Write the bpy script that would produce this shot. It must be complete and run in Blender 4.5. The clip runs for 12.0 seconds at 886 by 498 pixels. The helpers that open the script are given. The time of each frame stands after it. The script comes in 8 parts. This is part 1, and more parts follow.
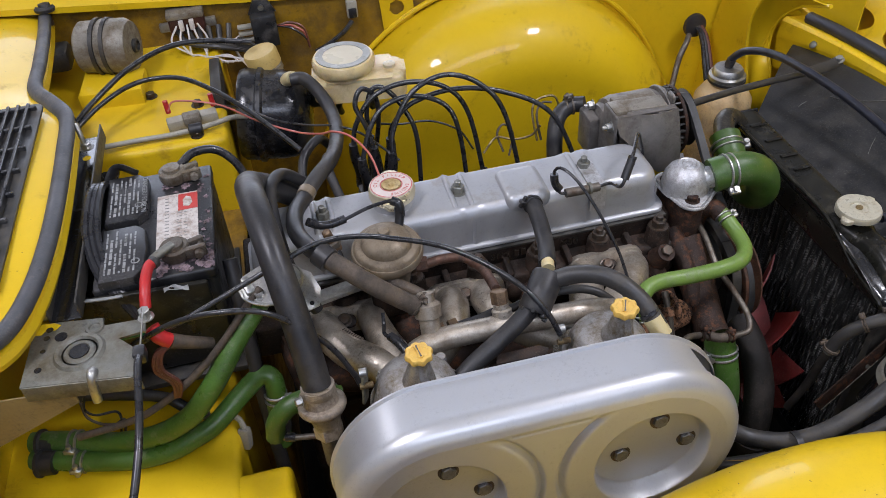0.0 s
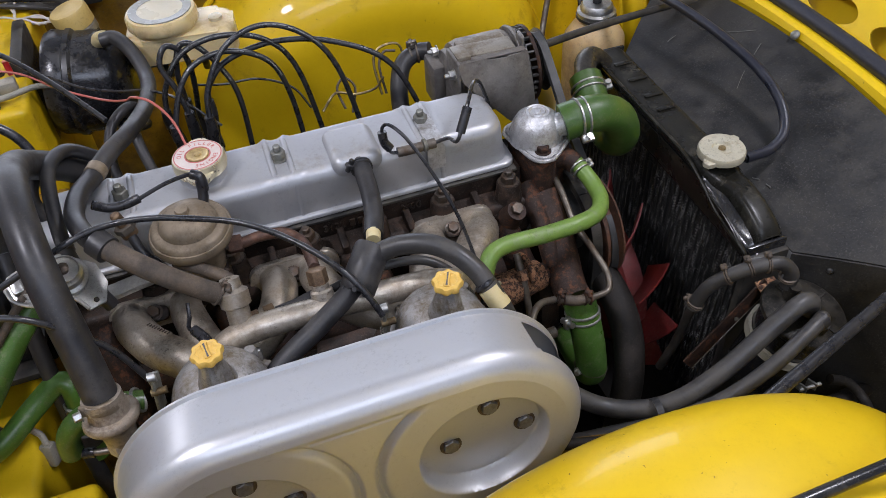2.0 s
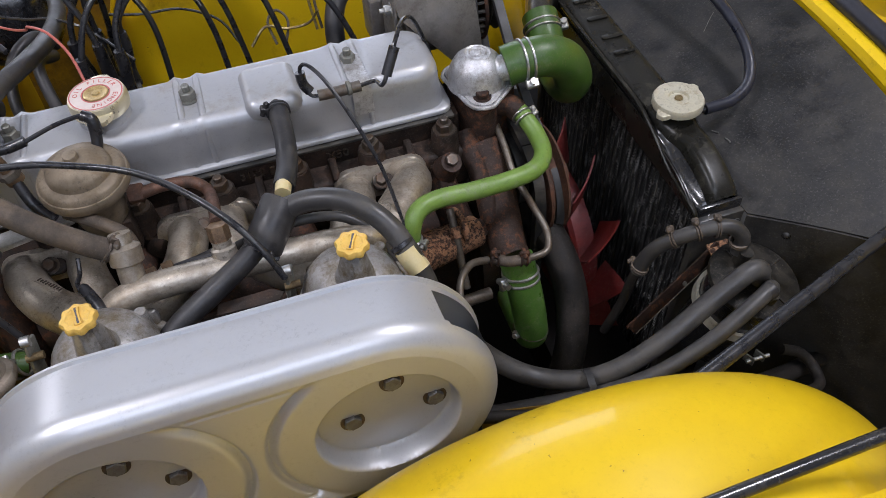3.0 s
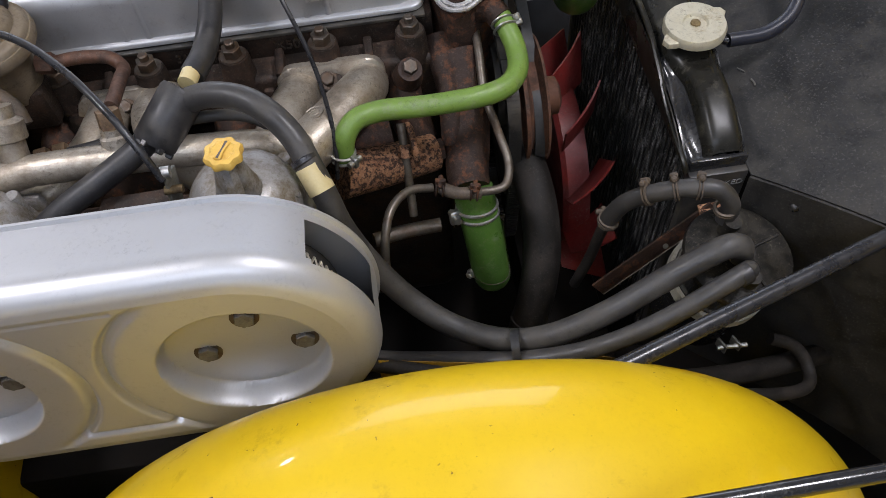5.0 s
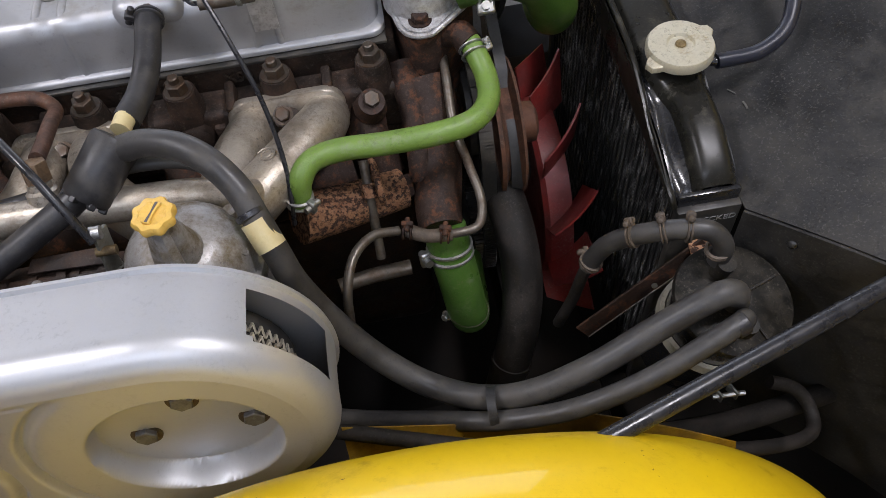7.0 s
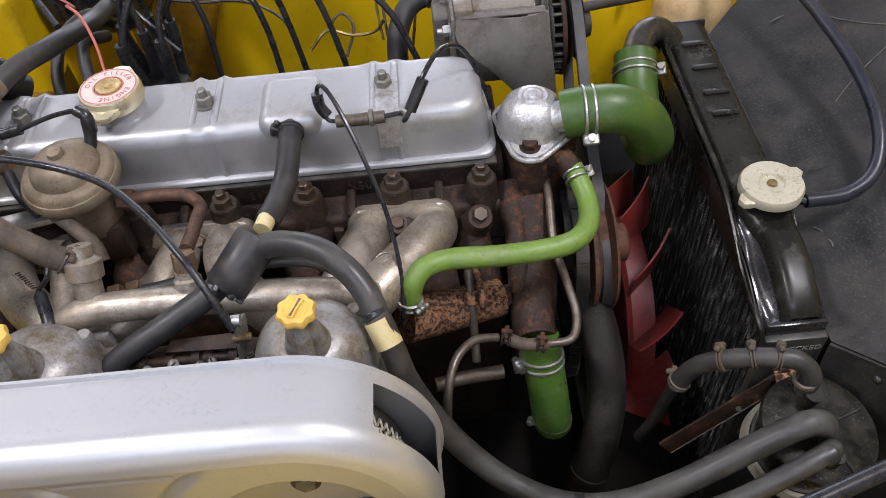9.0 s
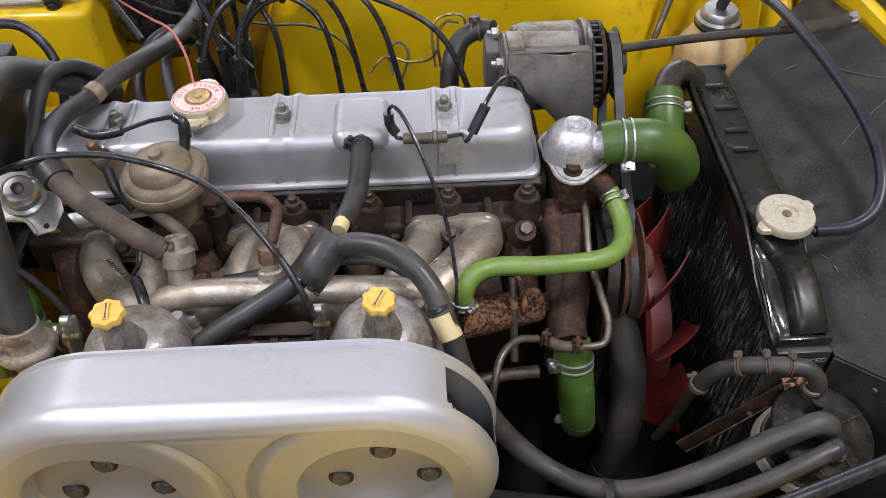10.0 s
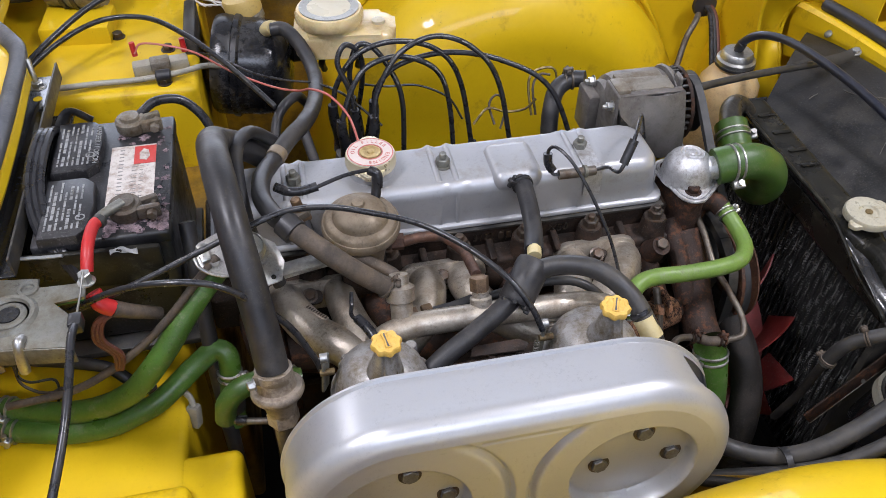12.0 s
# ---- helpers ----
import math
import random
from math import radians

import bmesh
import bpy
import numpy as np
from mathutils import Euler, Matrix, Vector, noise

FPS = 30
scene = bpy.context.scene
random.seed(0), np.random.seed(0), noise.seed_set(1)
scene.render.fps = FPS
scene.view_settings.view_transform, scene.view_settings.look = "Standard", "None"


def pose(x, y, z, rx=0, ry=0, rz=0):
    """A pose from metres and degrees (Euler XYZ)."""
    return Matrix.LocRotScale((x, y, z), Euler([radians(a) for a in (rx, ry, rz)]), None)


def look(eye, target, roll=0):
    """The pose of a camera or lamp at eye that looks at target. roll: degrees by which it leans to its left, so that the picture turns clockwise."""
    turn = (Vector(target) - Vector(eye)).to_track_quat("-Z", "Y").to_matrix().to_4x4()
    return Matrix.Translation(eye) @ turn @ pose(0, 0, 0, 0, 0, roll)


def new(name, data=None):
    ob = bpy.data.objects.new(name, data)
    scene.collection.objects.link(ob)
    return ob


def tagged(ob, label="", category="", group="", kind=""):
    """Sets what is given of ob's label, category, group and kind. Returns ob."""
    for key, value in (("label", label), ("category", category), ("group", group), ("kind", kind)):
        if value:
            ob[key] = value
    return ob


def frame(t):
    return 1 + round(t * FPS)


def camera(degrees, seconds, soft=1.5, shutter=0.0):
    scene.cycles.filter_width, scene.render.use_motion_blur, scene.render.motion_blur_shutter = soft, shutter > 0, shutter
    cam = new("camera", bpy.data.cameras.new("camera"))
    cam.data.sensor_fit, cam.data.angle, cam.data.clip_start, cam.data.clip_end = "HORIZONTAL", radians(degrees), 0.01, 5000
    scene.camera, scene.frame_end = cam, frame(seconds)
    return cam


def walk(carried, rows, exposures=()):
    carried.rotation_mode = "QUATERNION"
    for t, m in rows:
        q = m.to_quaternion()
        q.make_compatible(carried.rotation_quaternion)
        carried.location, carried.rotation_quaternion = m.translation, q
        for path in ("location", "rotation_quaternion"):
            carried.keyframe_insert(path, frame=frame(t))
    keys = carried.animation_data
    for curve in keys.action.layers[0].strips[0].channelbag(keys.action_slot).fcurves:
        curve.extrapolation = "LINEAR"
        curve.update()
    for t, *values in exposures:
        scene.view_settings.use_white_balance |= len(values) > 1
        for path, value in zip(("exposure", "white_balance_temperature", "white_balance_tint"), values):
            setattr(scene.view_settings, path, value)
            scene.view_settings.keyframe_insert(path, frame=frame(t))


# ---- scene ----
cam = camera(57.7, 12.0, soft=0.6)
METRES, EYE, TILT, LEAN, TURN = 1.3, 1.55, -41.5, 2.9, -13.9
ROWS = [
    (0.0, 0.0, 0.0, 0.0, 0.0, 0.0, -0.0),
    (0.5, 0.0194, 0.0094, 0.0011, -0.46, 1.47, 0.59),
    (1.0, 0.0417, 0.0339, 0.0042, -0.9, 2.45, 1.15),
    (1.5, 0.086, 0.0667, 0.0055, -1.4, 0.1, 2.46),
    (2.0, 0.1179, 0.0896, 0.0098, -4.12, -3.33, 3.74),
    (2.5, 0.1452, 0.1208, 0.0163, -5.42, -7.03, 4.01),
    (4.5, 0.3218, 0.2112, 0.0236, 4.16, -9.98, -4.44),
    (5.0, 0.3321, 0.2407, 0.0287, 4.76, -15.23, -3.82),
    (5.5, 0.339, 0.2599, 0.0381, 4.78, -15.9, -3.36),
    (6.0, 0.3408, 0.2766, 0.0405, 4.44, -15.84, -2.91),
    (6.5, 0.3452, 0.2947, 0.0472, 3.58, -15.73, -2.32),
    (8.5, 0.3465, 0.3055, 0.0657, 7.99, -12.69, -4.27),
    (9.0, 0.3087, 0.2567, 0.0704, 8.34, -9.12, -5.74),
    (9.5, 0.2802, 0.2084, 0.0647, 8.13, -8.6, -7.38),
    (10.0, 0.2645, 0.1743, 0.0608, 7.72, -7.37, -8.73),
    (10.5, 0.2312, 0.1584, 0.0564, 7.25, -5.69, -9.4),
    (11.0, 0.1403, 0.1437, 0.0541, 5.23, -4.12, -7.28),
    (11.5, 0.0345, 0.1109, 0.0427, -0.78, -2.96, -3.71),
    (12.0, 0.0029, 0.0681, 0.0112, -1.24, -2.33, -3.96),
]
walk(cam, [(t, pose(0, 0, EYE, TILT, LEAN, TURN) @ pose(METRES * x, METRES * y, METRES * z, 90 + pitch, roll, yaw)) for t, x, y, z, yaw, pitch, roll in ROWS],
     exposures=((0.0, -0.53, 6200, 17), (1.5, -0.53, 6200, 17), (2.5, -0.52, 6200, 17), (4.5, -0.46, 6400, 15), (6.5, -0.50, 6400, 16), (8.5, -0.23, 6500, 17), (9.5, -0.18, 6500, 18),
                (11.0, -0.20, 6300, 16), (12.0, -0.23, 6250, 17)))

# ---- world and lights: a garage with an open door beyond the far side and small panel lamps overhead ----
world = bpy.data.worlds.new("world")
scene.world = world
world.use_nodes = True
wn = world.node_tree.nodes
sky = wn.new("ShaderNodeTexSky")
sky.sky_type, sky.sun_disc = "NISHITA", False
sky.sun_elevation, sky.sun_rotation = radians(40), radians(-14)
wn["Background"].inputs["Strength"].default_value = 0.12
world.node_tree.links.new(sky.outputs[0], wn["Background"].inputs["Color"])


def area_lamp(name, at, target, sx, sy, watts, colour):
    lamp = bpy.data.lights.new(name, "AREA")
    lamp.shape, lamp.size, lamp.size_y, lamp.energy, lamp.color = "RECTANGLE", sx, sy, watts, colour
    ob = new(name, lamp)
    ob.matrix_world = look(at, target)
    return ob


sunlamp = bpy.data.lights.new("sun", "SUN")
sunlamp.energy, sunlamp.angle, sunlamp.color = 2.0, radians(0.6), (1.0, 0.96, 0.9)
new("sun", sunlamp).matrix_world = look((-2, 8, 7), (0, 0, 0))
DAY, TUBE = (0.80, 0.88, 1.0), (0.96, 0.965, 1.0)
area_lamp("door_daylight", (0.3, 5.35, 1.55), (0.3, 0, 1.0), 4.6, 2.4, 150, DAY)
# Unseen window and skylight, added as fill for the near side and footwell.
area_lamp("near_fill", (0.3, -3.45, 1.7), (0.3, 2, 1.0), 3.0, 1.4, 18, DAY)
area_lamp("overhead_fill", (0.2, -1.1, 2.93), (0.2, -1.1, 0), 2.2, 1.0, 48, DAY)
PANELS = ((1.42, 0.50), (-0.9, 0.5), (-2.3, 3.9))
for lx, ly in PANELS:
    area_lamp("panel_lamp", (lx, ly, 2.78), (lx, ly, 0), 0.26, 0.50, 44, TUBE)

# ---- materials ----
def mat(name, c1, c2=None, rough=0.5, metal=0.0, scale=25.0, fine=400.0, bump=0.15, dist=0.0006, dirt=None, amount=0.4, dscale=9.0,
        coat=0.0, rvar=0.12, trans=0.0, sss=0.0, emit=0.0, spec=0.5, stretch=(1, 1, 1), chips=None, dust=0.65, dustcol=None, grime=0.7, edge=0.0, coatr=0.08):
    """Two-scale procedural surface: c1 to c2 in patches and grain, dirt in stains, roughness and relief varied."""
    dustcol = dustcol or ((0.070, 0.063, 0.055) if max(c1) < 0.06 else (0.17, 0.145, 0.115))
    m = bpy.data.materials.new(name)
    m.use_nodes = True
    nt = m.node_tree
    n, l = nt.nodes, nt.links
    p = n["Principled BSDF"]
    tc = n.new("ShaderNodeTexCoord")
    mp = n.new("ShaderNodeMapping")
    mp.inputs["Scale"].default_value = stretch
    l.new(tc.outputs["Object"], mp.inputs[0])

    def noise_node(s, detail=5.0, r=0.6):
        q = n.new("ShaderNodeTexNoise")
        q.inputs["Scale"].default_value, q.inputs["Detail"].default_value, q.inputs["Roughness"].default_value = s, detail, r
        l.new(mp.outputs[0], q.inputs["Vector"])
        return q

    def ramp(src, lo, hi):
        q = n.new("ShaderNodeMapRange")
        q.inputs["From Min"].default_value, q.inputs["From Max"].default_value = lo, hi
        l.new(src, q.inputs["Value"])
        return q.outputs[0]

    def mix(f, a, b):
        q = n.new("ShaderNodeMix")
        q.data_type = "RGBA"
        l.new(f, q.inputs[0])
        for k, v in ((6, a), (7, b)):
            if isinstance(v, tuple):
                q.inputs[k].default_value = (*v, 1)
            else:
                l.new(v, q.inputs[k])
        return q.outputs[2]

    big, small = noise_node(scale), noise_node(fine, 3.0)
    blend = n.new("ShaderNodeMath")
    blend.operation = "MULTIPLY_ADD"
    l.new(small.outputs[0], blend.inputs[0])
    blend.inputs[1].default_value = 0.35
    l.new(big.outputs[0], blend.inputs[2])
    col = mix(ramp(blend.outputs[0], 0.45, 0.9), c1, c2 or tuple(v * 0.75 for v in c1))
    rv = ramp(big.outputs[0], 0.3, 0.7)
    if dirt:
        stain = noise_node(dscale, 8.0, 0.72)
        f = ramp(stain.outputs[0], 0.61 - 0.30 * amount, 0.61 - 0.30 * amount + (edge or 0.15 + 0.16 * amount))
        col = mix(f, col, dirt)
    if dust:
        grit, over = noise_node(330.0, 6.0, 0.75), noise_node(13.0, 4.0, 0.6)
        gm = n.new("ShaderNodeMath")
        gm.operation = "MULTIPLY"
        l.new(ramp(grit.outputs[0], 0.55, 0.63), gm.inputs[0])
        l.new(ramp(over.outputs[0], 0.30, 0.75), gm.inputs[1])
        gs = n.new("ShaderNodeMath")
        gs.operation = "MULTIPLY"
        l.new(gm.outputs[0], gs.inputs[0])
        gs.inputs[1].default_value = dust
        col = mix(gs.outputs[0], col, dustcol)
        pits, spread = noise_node(210.0, 7.0, 0.8), noise_node(24.0, 5.0, 0.7)
        pm = n.new("ShaderNodeMath")
        pm.operation = "MULTIPLY"
        l.new(ramp(pits.outputs[0], 0.53, 0.62), pm.inputs[0])
        l.new(ramp(spread.outputs[0], 0.42, 0.62), pm.inputs[1])
        ps = n.new("ShaderNodeMath")
        ps.operation = "MULTIPLY"
        l.new(pm.outputs[0], ps.inputs[0])
        ps.inputs[1].default_value = grime * min(1.0, dust * 3)
        col = mix(ps.outputs[0], col, tuple(v * 0.30 for v in c1))
    if chips:
        specks, where = noise_node(170.0, 3.0, 0.6), noise_node(6.0, 2.0, 0.5)
        both = n.new("ShaderNodeMath")
        both.operation = "MULTIPLY"
        l.new(ramp(specks.outputs[0], 0.715, 0.73), both.inputs[0])
        l.new(ramp(where.outputs[0], 0.46, 0.54), both.inputs[1])
        col = mix(both.outputs[0], col, chips)
    l.new(col, p.inputs["Base Color"])
    rr = n.new("ShaderNodeMapRange")
    l.new(rv, rr.inputs["Value"])
    rr.inputs["To Min"].default_value, rr.inputs["To Max"].default_value = max(0.02, rough - rvar), min(1, rough + rvar)
    if dirt:
        add = n.new("ShaderNodeMath")
        add.operation, add.use_clamp = "MULTIPLY_ADD", True
        l.new(f, add.inputs[0])
        add.inputs[1].default_value = 0.3
        l.new(rr.outputs[0], add.inputs[2])
        l.new(add.outputs[0], p.inputs["Roughness"])
    else:
        l.new(rr.outputs[0], p.inputs["Roughness"])
    p.inputs["Metallic"].default_value = metal
    p.inputs["Coat Weight"].default_value, p.inputs["Coat Roughness"].default_value = coat, coatr
    p.inputs["Transmission Weight"].default_value = trans
    p.inputs["Subsurface Weight"].default_value = sss
    p.inputs["Subsurface Radius"].default_value = (0.02, 0.015, 0.008)
    p.inputs["Specular IOR Level"].default_value = spec
    if emit:
        p.inputs["Emission Color"].default_value, p.inputs["Emission Strength"].default_value = (*c1, 1), emit
    if bump:
        b = n.new("ShaderNodeBump")
        b.inputs["Strength"].default_value, b.inputs["Distance"].default_value = bump, dist
        l.new(blend.outputs[0], b.inputs["Height"])
        l.new(b.outputs[0], p.inputs["Normal"])
    return m


YELLOW = mat("yellow_paint", (0.70, 0.47, 0.005), (0.63, 0.415, 0.005), 0.42, coat=0.4, coatr=0.035, spec=0.3, scale=4, fine=60, bump=0.04, dist=0.001, dirt=(0.40, 0.25, 0.012), amount=0.10, dscale=16, rvar=0.08, chips=(0.06, 0.03, 0.015), dust=0.16, dustcol=(0.36, 0.22, 0.015), grime=0.25)
# Grimy yellow, its base also darkened for shade under the wing flange.
YELLOW_DIRTY_SHADED = mat("grimy_shaded_yellow_paint", (0.33, 0.19, 0.007), (0.19, 0.10, 0.006), 0.42, coat=0.1, scale=9, fine=90, bump=0.1, dist=0.001, dirt=(0.095, 0.052, 0.011), amount=0.6, dscale=20, chips=(0.03, 0.02, 0.012))
SILVER = mat("silver_paint", (0.43, 0.433, 0.445), (0.37, 0.373, 0.385), 0.42, metal=0.5, scale=6, fine=900, bump=0.05, dist=0.0003, rvar=0.05, coat=0.2, dust=0.12, dustcol=(0.2, 0.18, 0.14), dirt=(0.33, 0.31, 0.27), amount=0.2, dscale=20)
SILVER_FILTER = mat("satin_silver_paint", (0.52, 0.525, 0.540), (0.47, 0.475, 0.490), 0.40, metal=0.6, scale=5, fine=1200, bump=0.04, dist=0.0003, rvar=0.05, dust=0.1, dustcol=(0.2, 0.18, 0.14))
ALLOY = mat("dull_cast_alloy", (0.52, 0.47, 0.40), (0.36, 0.305, 0.235), 0.40, metal=0.72, scale=32, fine=420, bump=0.8, dist=0.0012, dirt=(0.10, 0.066, 0.040), amount=0.44, dscale=19, edge=0.30, dust=0.35, grime=0.9)
ALLOY_BRIGHT = mat("bright_cast_alloy", (0.62, 0.62, 0.63), (0.42, 0.42, 0.43), 0.42, metal=0.7, scale=60, fine=420, bump=1.0, dist=0.0016, dirt=(0.25, 0.23, 0.2), amount=0.4, dscale=40)
ALLOY_CARB = mat("grey_carburettor_alloy", (0.42, 0.41, 0.40), (0.29, 0.27, 0.25), 0.42, metal=0.55, scale=50, fine=480, bump=0.6, dist=0.0012, dirt=(0.16, 0.12, 0.065), amount=0.52, dscale=42, edge=0.2, dust=0.7)
IRON = mat("oily_cast_iron", (0.036, 0.024, 0.018), (0.011, 0.0085, 0.007), 0.55, metal=0.1, spec=0.25, scale=34, fine=380, bump=0.9, dist=0.0016, dirt=(0.058, 0.034, 0.023), amount=0.46, dscale=40, edge=0.14, dust=0.8, dustcol=(0.12, 0.098, 0.078))
RUST = mat("rusty_iron", (0.038, 0.021, 0.0145), (0.018, 0.0115, 0.009), 0.6, metal=0.05, spec=0.25, scale=38, fine=380, bump=1.0, dist=0.0016, dirt=(0.105, 0.045, 0.024), amount=0.32, dscale=80, edge=0.10, dust=0.5, dustcol=(0.12, 0.085, 0.06))
RUST_PALE = mat("pale_rusted_plate", (0.34, 0.18, 0.09), (0.18, 0.075, 0.035), 0.7, metal=0.2, scale=60, fine=600, bump=0.5, dist=0.001, dirt=(0.035, 0.018, 0.012), amount=0.50, dscale=190, edge=0.09)
COPPER = mat("brown_oxidised_pipe", (0.16, 0.075, 0.045), (0.09, 0.045, 0.03), 0.5, metal=0.4, scale=50, fine=500, bump=0.3, dirt=(0.05, 0.035, 0.028), amount=0.6, dscale=40)
STEEL_PIPE = mat("tarnished_steel_pipe", (0.160, 0.142, 0.118), (0.095, 0.080, 0.064), 0.45, metal=0.6, scale=50, fine=500, bump=0.2, dirt=(0.095, 0.058, 0.036), amount=0.5, dscale=60)
BRASS = mat("dull_brass", (0.38, 0.29, 0.13), (0.22, 0.16, 0.08), 0.42, metal=0.85, scale=50, fine=500, bump=0.2, dirt=(0.1, 0.07, 0.04), amount=0.5, dscale=50)
BRASS_DISC = mat("worn_brass_disc", (0.62, 0.47, 0.22), (0.48, 0.35, 0.15), 0.38, metal=0.6, scale=60, fine=500, bump=0.2, dirt=(0.25, 0.16, 0.07), amount=0.35, dscale=90, dust=0.2)
UNION = mat("stained_brass_union", (0.24, 0.155, 0.085), (0.14, 0.09, 0.055), 0.5, metal=0.6, scale=60, fine=500, bump=0.4, dirt=(0.09, 0.06, 0.04), amount=0.5, dscale=60)
VALVE = mat("stained_tan_alloy", (0.40, 0.345, 0.275), (0.29, 0.235, 0.18), 0.45, metal=0.45, scale=40, fine=450, bump=0.4, dirt=(0.13, 0.09, 0.06), amount=0.45, dscale=45, dust=0.5)
TAN = mat("tan_passivated_steel", (0.255, 0.205, 0.145), (0.185, 0.145, 0.10), 0.5, metal=0.35, scale=30, fine=400, bump=0.25, dirt=(0.15, 0.11, 0.065), amount=0.35, dscale=24)
CHROME = mat("zinc_plated_steel", (0.55, 0.55, 0.53), (0.36, 0.35, 0.33), 0.4, metal=0.9, scale=80, fine=700, bump=0.15)
GALV = mat("galvanised_plate", (0.27, 0.27, 0.245), (0.18, 0.18, 0.155), 0.48, metal=0.75, scale=25, fine=300, bump=0.25, dirt=(0.13, 0.11, 0.07), amount=0.55, dscale=18)
BOLT = mat("dark_bolt_steel", (0.12, 0.105, 0.09), (0.06, 0.05, 0.04), 0.4, metal=0.7, scale=90, fine=600, bump=0.3, dust=0.25, dirt=(0.10, 0.055, 0.03), amount=0.6, dscale=60)
RUBBER = mat("black_rubber_hose", (0.016, 0.0155, 0.017), (0.026, 0.025, 0.026), 0.44, scale=30, fine=700, bump=0.2, dist=0.0005, dirt=(0.055, 0.05, 0.045), amount=0.4, dscale=25)
RUBBER_DUSTY = mat("dusty_black_rubber_hose", (0.030, 0.0285, 0.028), (0.044, 0.041, 0.038), 0.46, scale=30, fine=700, bump=0.2, dist=0.0005, dirt=(0.075, 0.068, 0.058), amount=0.45, dscale=30)
RUBBER_BROWN = mat("dusty_brown_rubber_hose", (0.120, 0.086, 0.056), (0.062, 0.046, 0.033), 0.62, scale=40, fine=600, bump=0.3, dirt=(0.045, 0.038, 0.032), amount=0.6, dscale=30)
SEAL = mat("grey_rubber_seal", (0.075, 0.077, 0.086), (0.05, 0.052, 0.058), 0.55, scale=25, fine=500, bump=0.2, dirt=(0.2, 0.18, 0.15), amount=0.25)
FRONT_SEAL = mat("blue_black_seal", (0.016, 0.017, 0.024), (0.024, 0.025, 0.034), 0.5, scale=25, fine=400, bump=0.15)
LEAD = mat("black_lead_sleeve", (0.014, 0.014, 0.016), (0.022, 0.022, 0.025), 0.3, scale=60, fine=800, bump=0.1)
GREEN_LIME = mat("pale_green_silicone_hose", (0.165, 0.270, 0.050), (0.115, 0.205, 0.034), 0.4, scale=30, fine=700, bump=0.7, dist=0.0010, dirt=(0.20, 0.24, 0.13), amount=0.25, dscale=45)
# Darker copy of the green, holding the shade of hoses turned from light.
GREEN_SHADED = mat("shaded_green_silicone_hose", (0.052, 0.112, 0.018), (0.036, 0.082, 0.013), 0.38, scale=30, fine=900, bump=0.3, dist=0.0005, dirt=(0.12, 0.15, 0.08), amount=0.15, dscale=45)
GREEN = mat("green_silicone_hose", (0.075, 0.165, 0.026), (0.050, 0.120, 0.018), 0.36, scale=30, fine=900, bump=0.25, dist=0.0005, dirt=(0.17, 0.21, 0.11), amount=0.22, dscale=45)
BLACK = mat("black_gloss_enamel", (0.011, 0.011, 0.012), (0.02, 0.02, 0.021), 0.2, coat=0.3, scale=12, fine=300, bump=0.08, dirt=(0.04, 0.037, 0.033), amount=0.15, dscale=25)
SATIN_BLACK = mat("worn_satin_black", (0.018, 0.018, 0.018), (0.032, 0.030, 0.028), 0.42, scale=25, fine=400, bump=0.2, dirt=(0.075, 0.065, 0.05), amount=0.5, dscale=30)
TANK = mat("dusty_black_tank", (0.010, 0.0095, 0.008), (0.017, 0.016, 0.012), 0.3, spec=0.28, scale=20, fine=300, bump=0.15, dirt=(0.10, 0.09, 0.065), amount=0.12, dscale=25)
PLASTIC = mat("black_plastic", (0.014, 0.014, 0.015), (0.026, 0.026, 0.027), 0.36, scale=30, fine=600, bump=0.15, dirt=(0.10, 0.095, 0.09), amount=0.3, dscale=40)
ACID = mat("acid_crust", (0.36, 0.26, 0.28), (0.16, 0.11, 0.12), 0.8, scale=120, fine=700, bump=0.8, dist=0.002, dirt=(0.03, 0.028, 0.03), amount=0.7, dscale=70)
TANK_ELBOW = mat("dulled_pipe_steel", (0.085, 0.078, 0.066), (0.045, 0.041, 0.035), 0.34, metal=0.6, scale=30, fine=400, bump=0.2, dirt=(0.02, 0.018, 0.015), amount=0.4, dscale=30)
SCRATCH = mat("pale_scratch", (0.15, 0.145, 0.13), (0.07, 0.068, 0.06), 0.7, scale=90, fine=500, bump=0.1)
BOARD = mat("black_millboard", (0.007, 0.007, 0.0075), (0.022, 0.0215, 0.021), 0.48, spec=0.32, rvar=0.14, dust=0.8, dustcol=(0.085, 0.08, 0.074), scale=16, fine=260, bump=0.6, dist=0.0014, dirt=(0.042, 0.039, 0.034), amount=0.50, dscale=17, edge=0.22)
CORE = mat("radiator_core", (0.010, 0.010, 0.010), (0.022, 0.022, 0.021), 0.5, spec=0.25, scale=40, fine=500, bump=0.6, dist=0.002, dirt=(0.16, 0.155, 0.15), amount=0.27, dscale=110, edge=0.07, stretch=(1, 1.6, 0.35))
RED_FAN = mat("red_plastic_fan", (0.20, 0.017, 0.014), (0.13, 0.013, 0.011), 0.45, scale=20, fine=400, bump=0.1, dirt=(0.09, 0.02, 0.018), amount=0.5, dscale=15)
FADED_RED = mat("faded_red_print", (0.50, 0.10, 0.085), (0.46, 0.15, 0.125), 0.5, bump=0.05, dust=0.2, scale=120)
CAP_RING = mat("pinkish_white_paint", (0.62, 0.545, 0.50), (0.56, 0.47, 0.42), 0.42, scale=70, bump=0.08, dust=0.15)
RED = mat("red_insulation", (0.50, 0.025, 0.025), (0.4, 0.02, 0.02), 0.4, bump=0.05, dust=0.08)
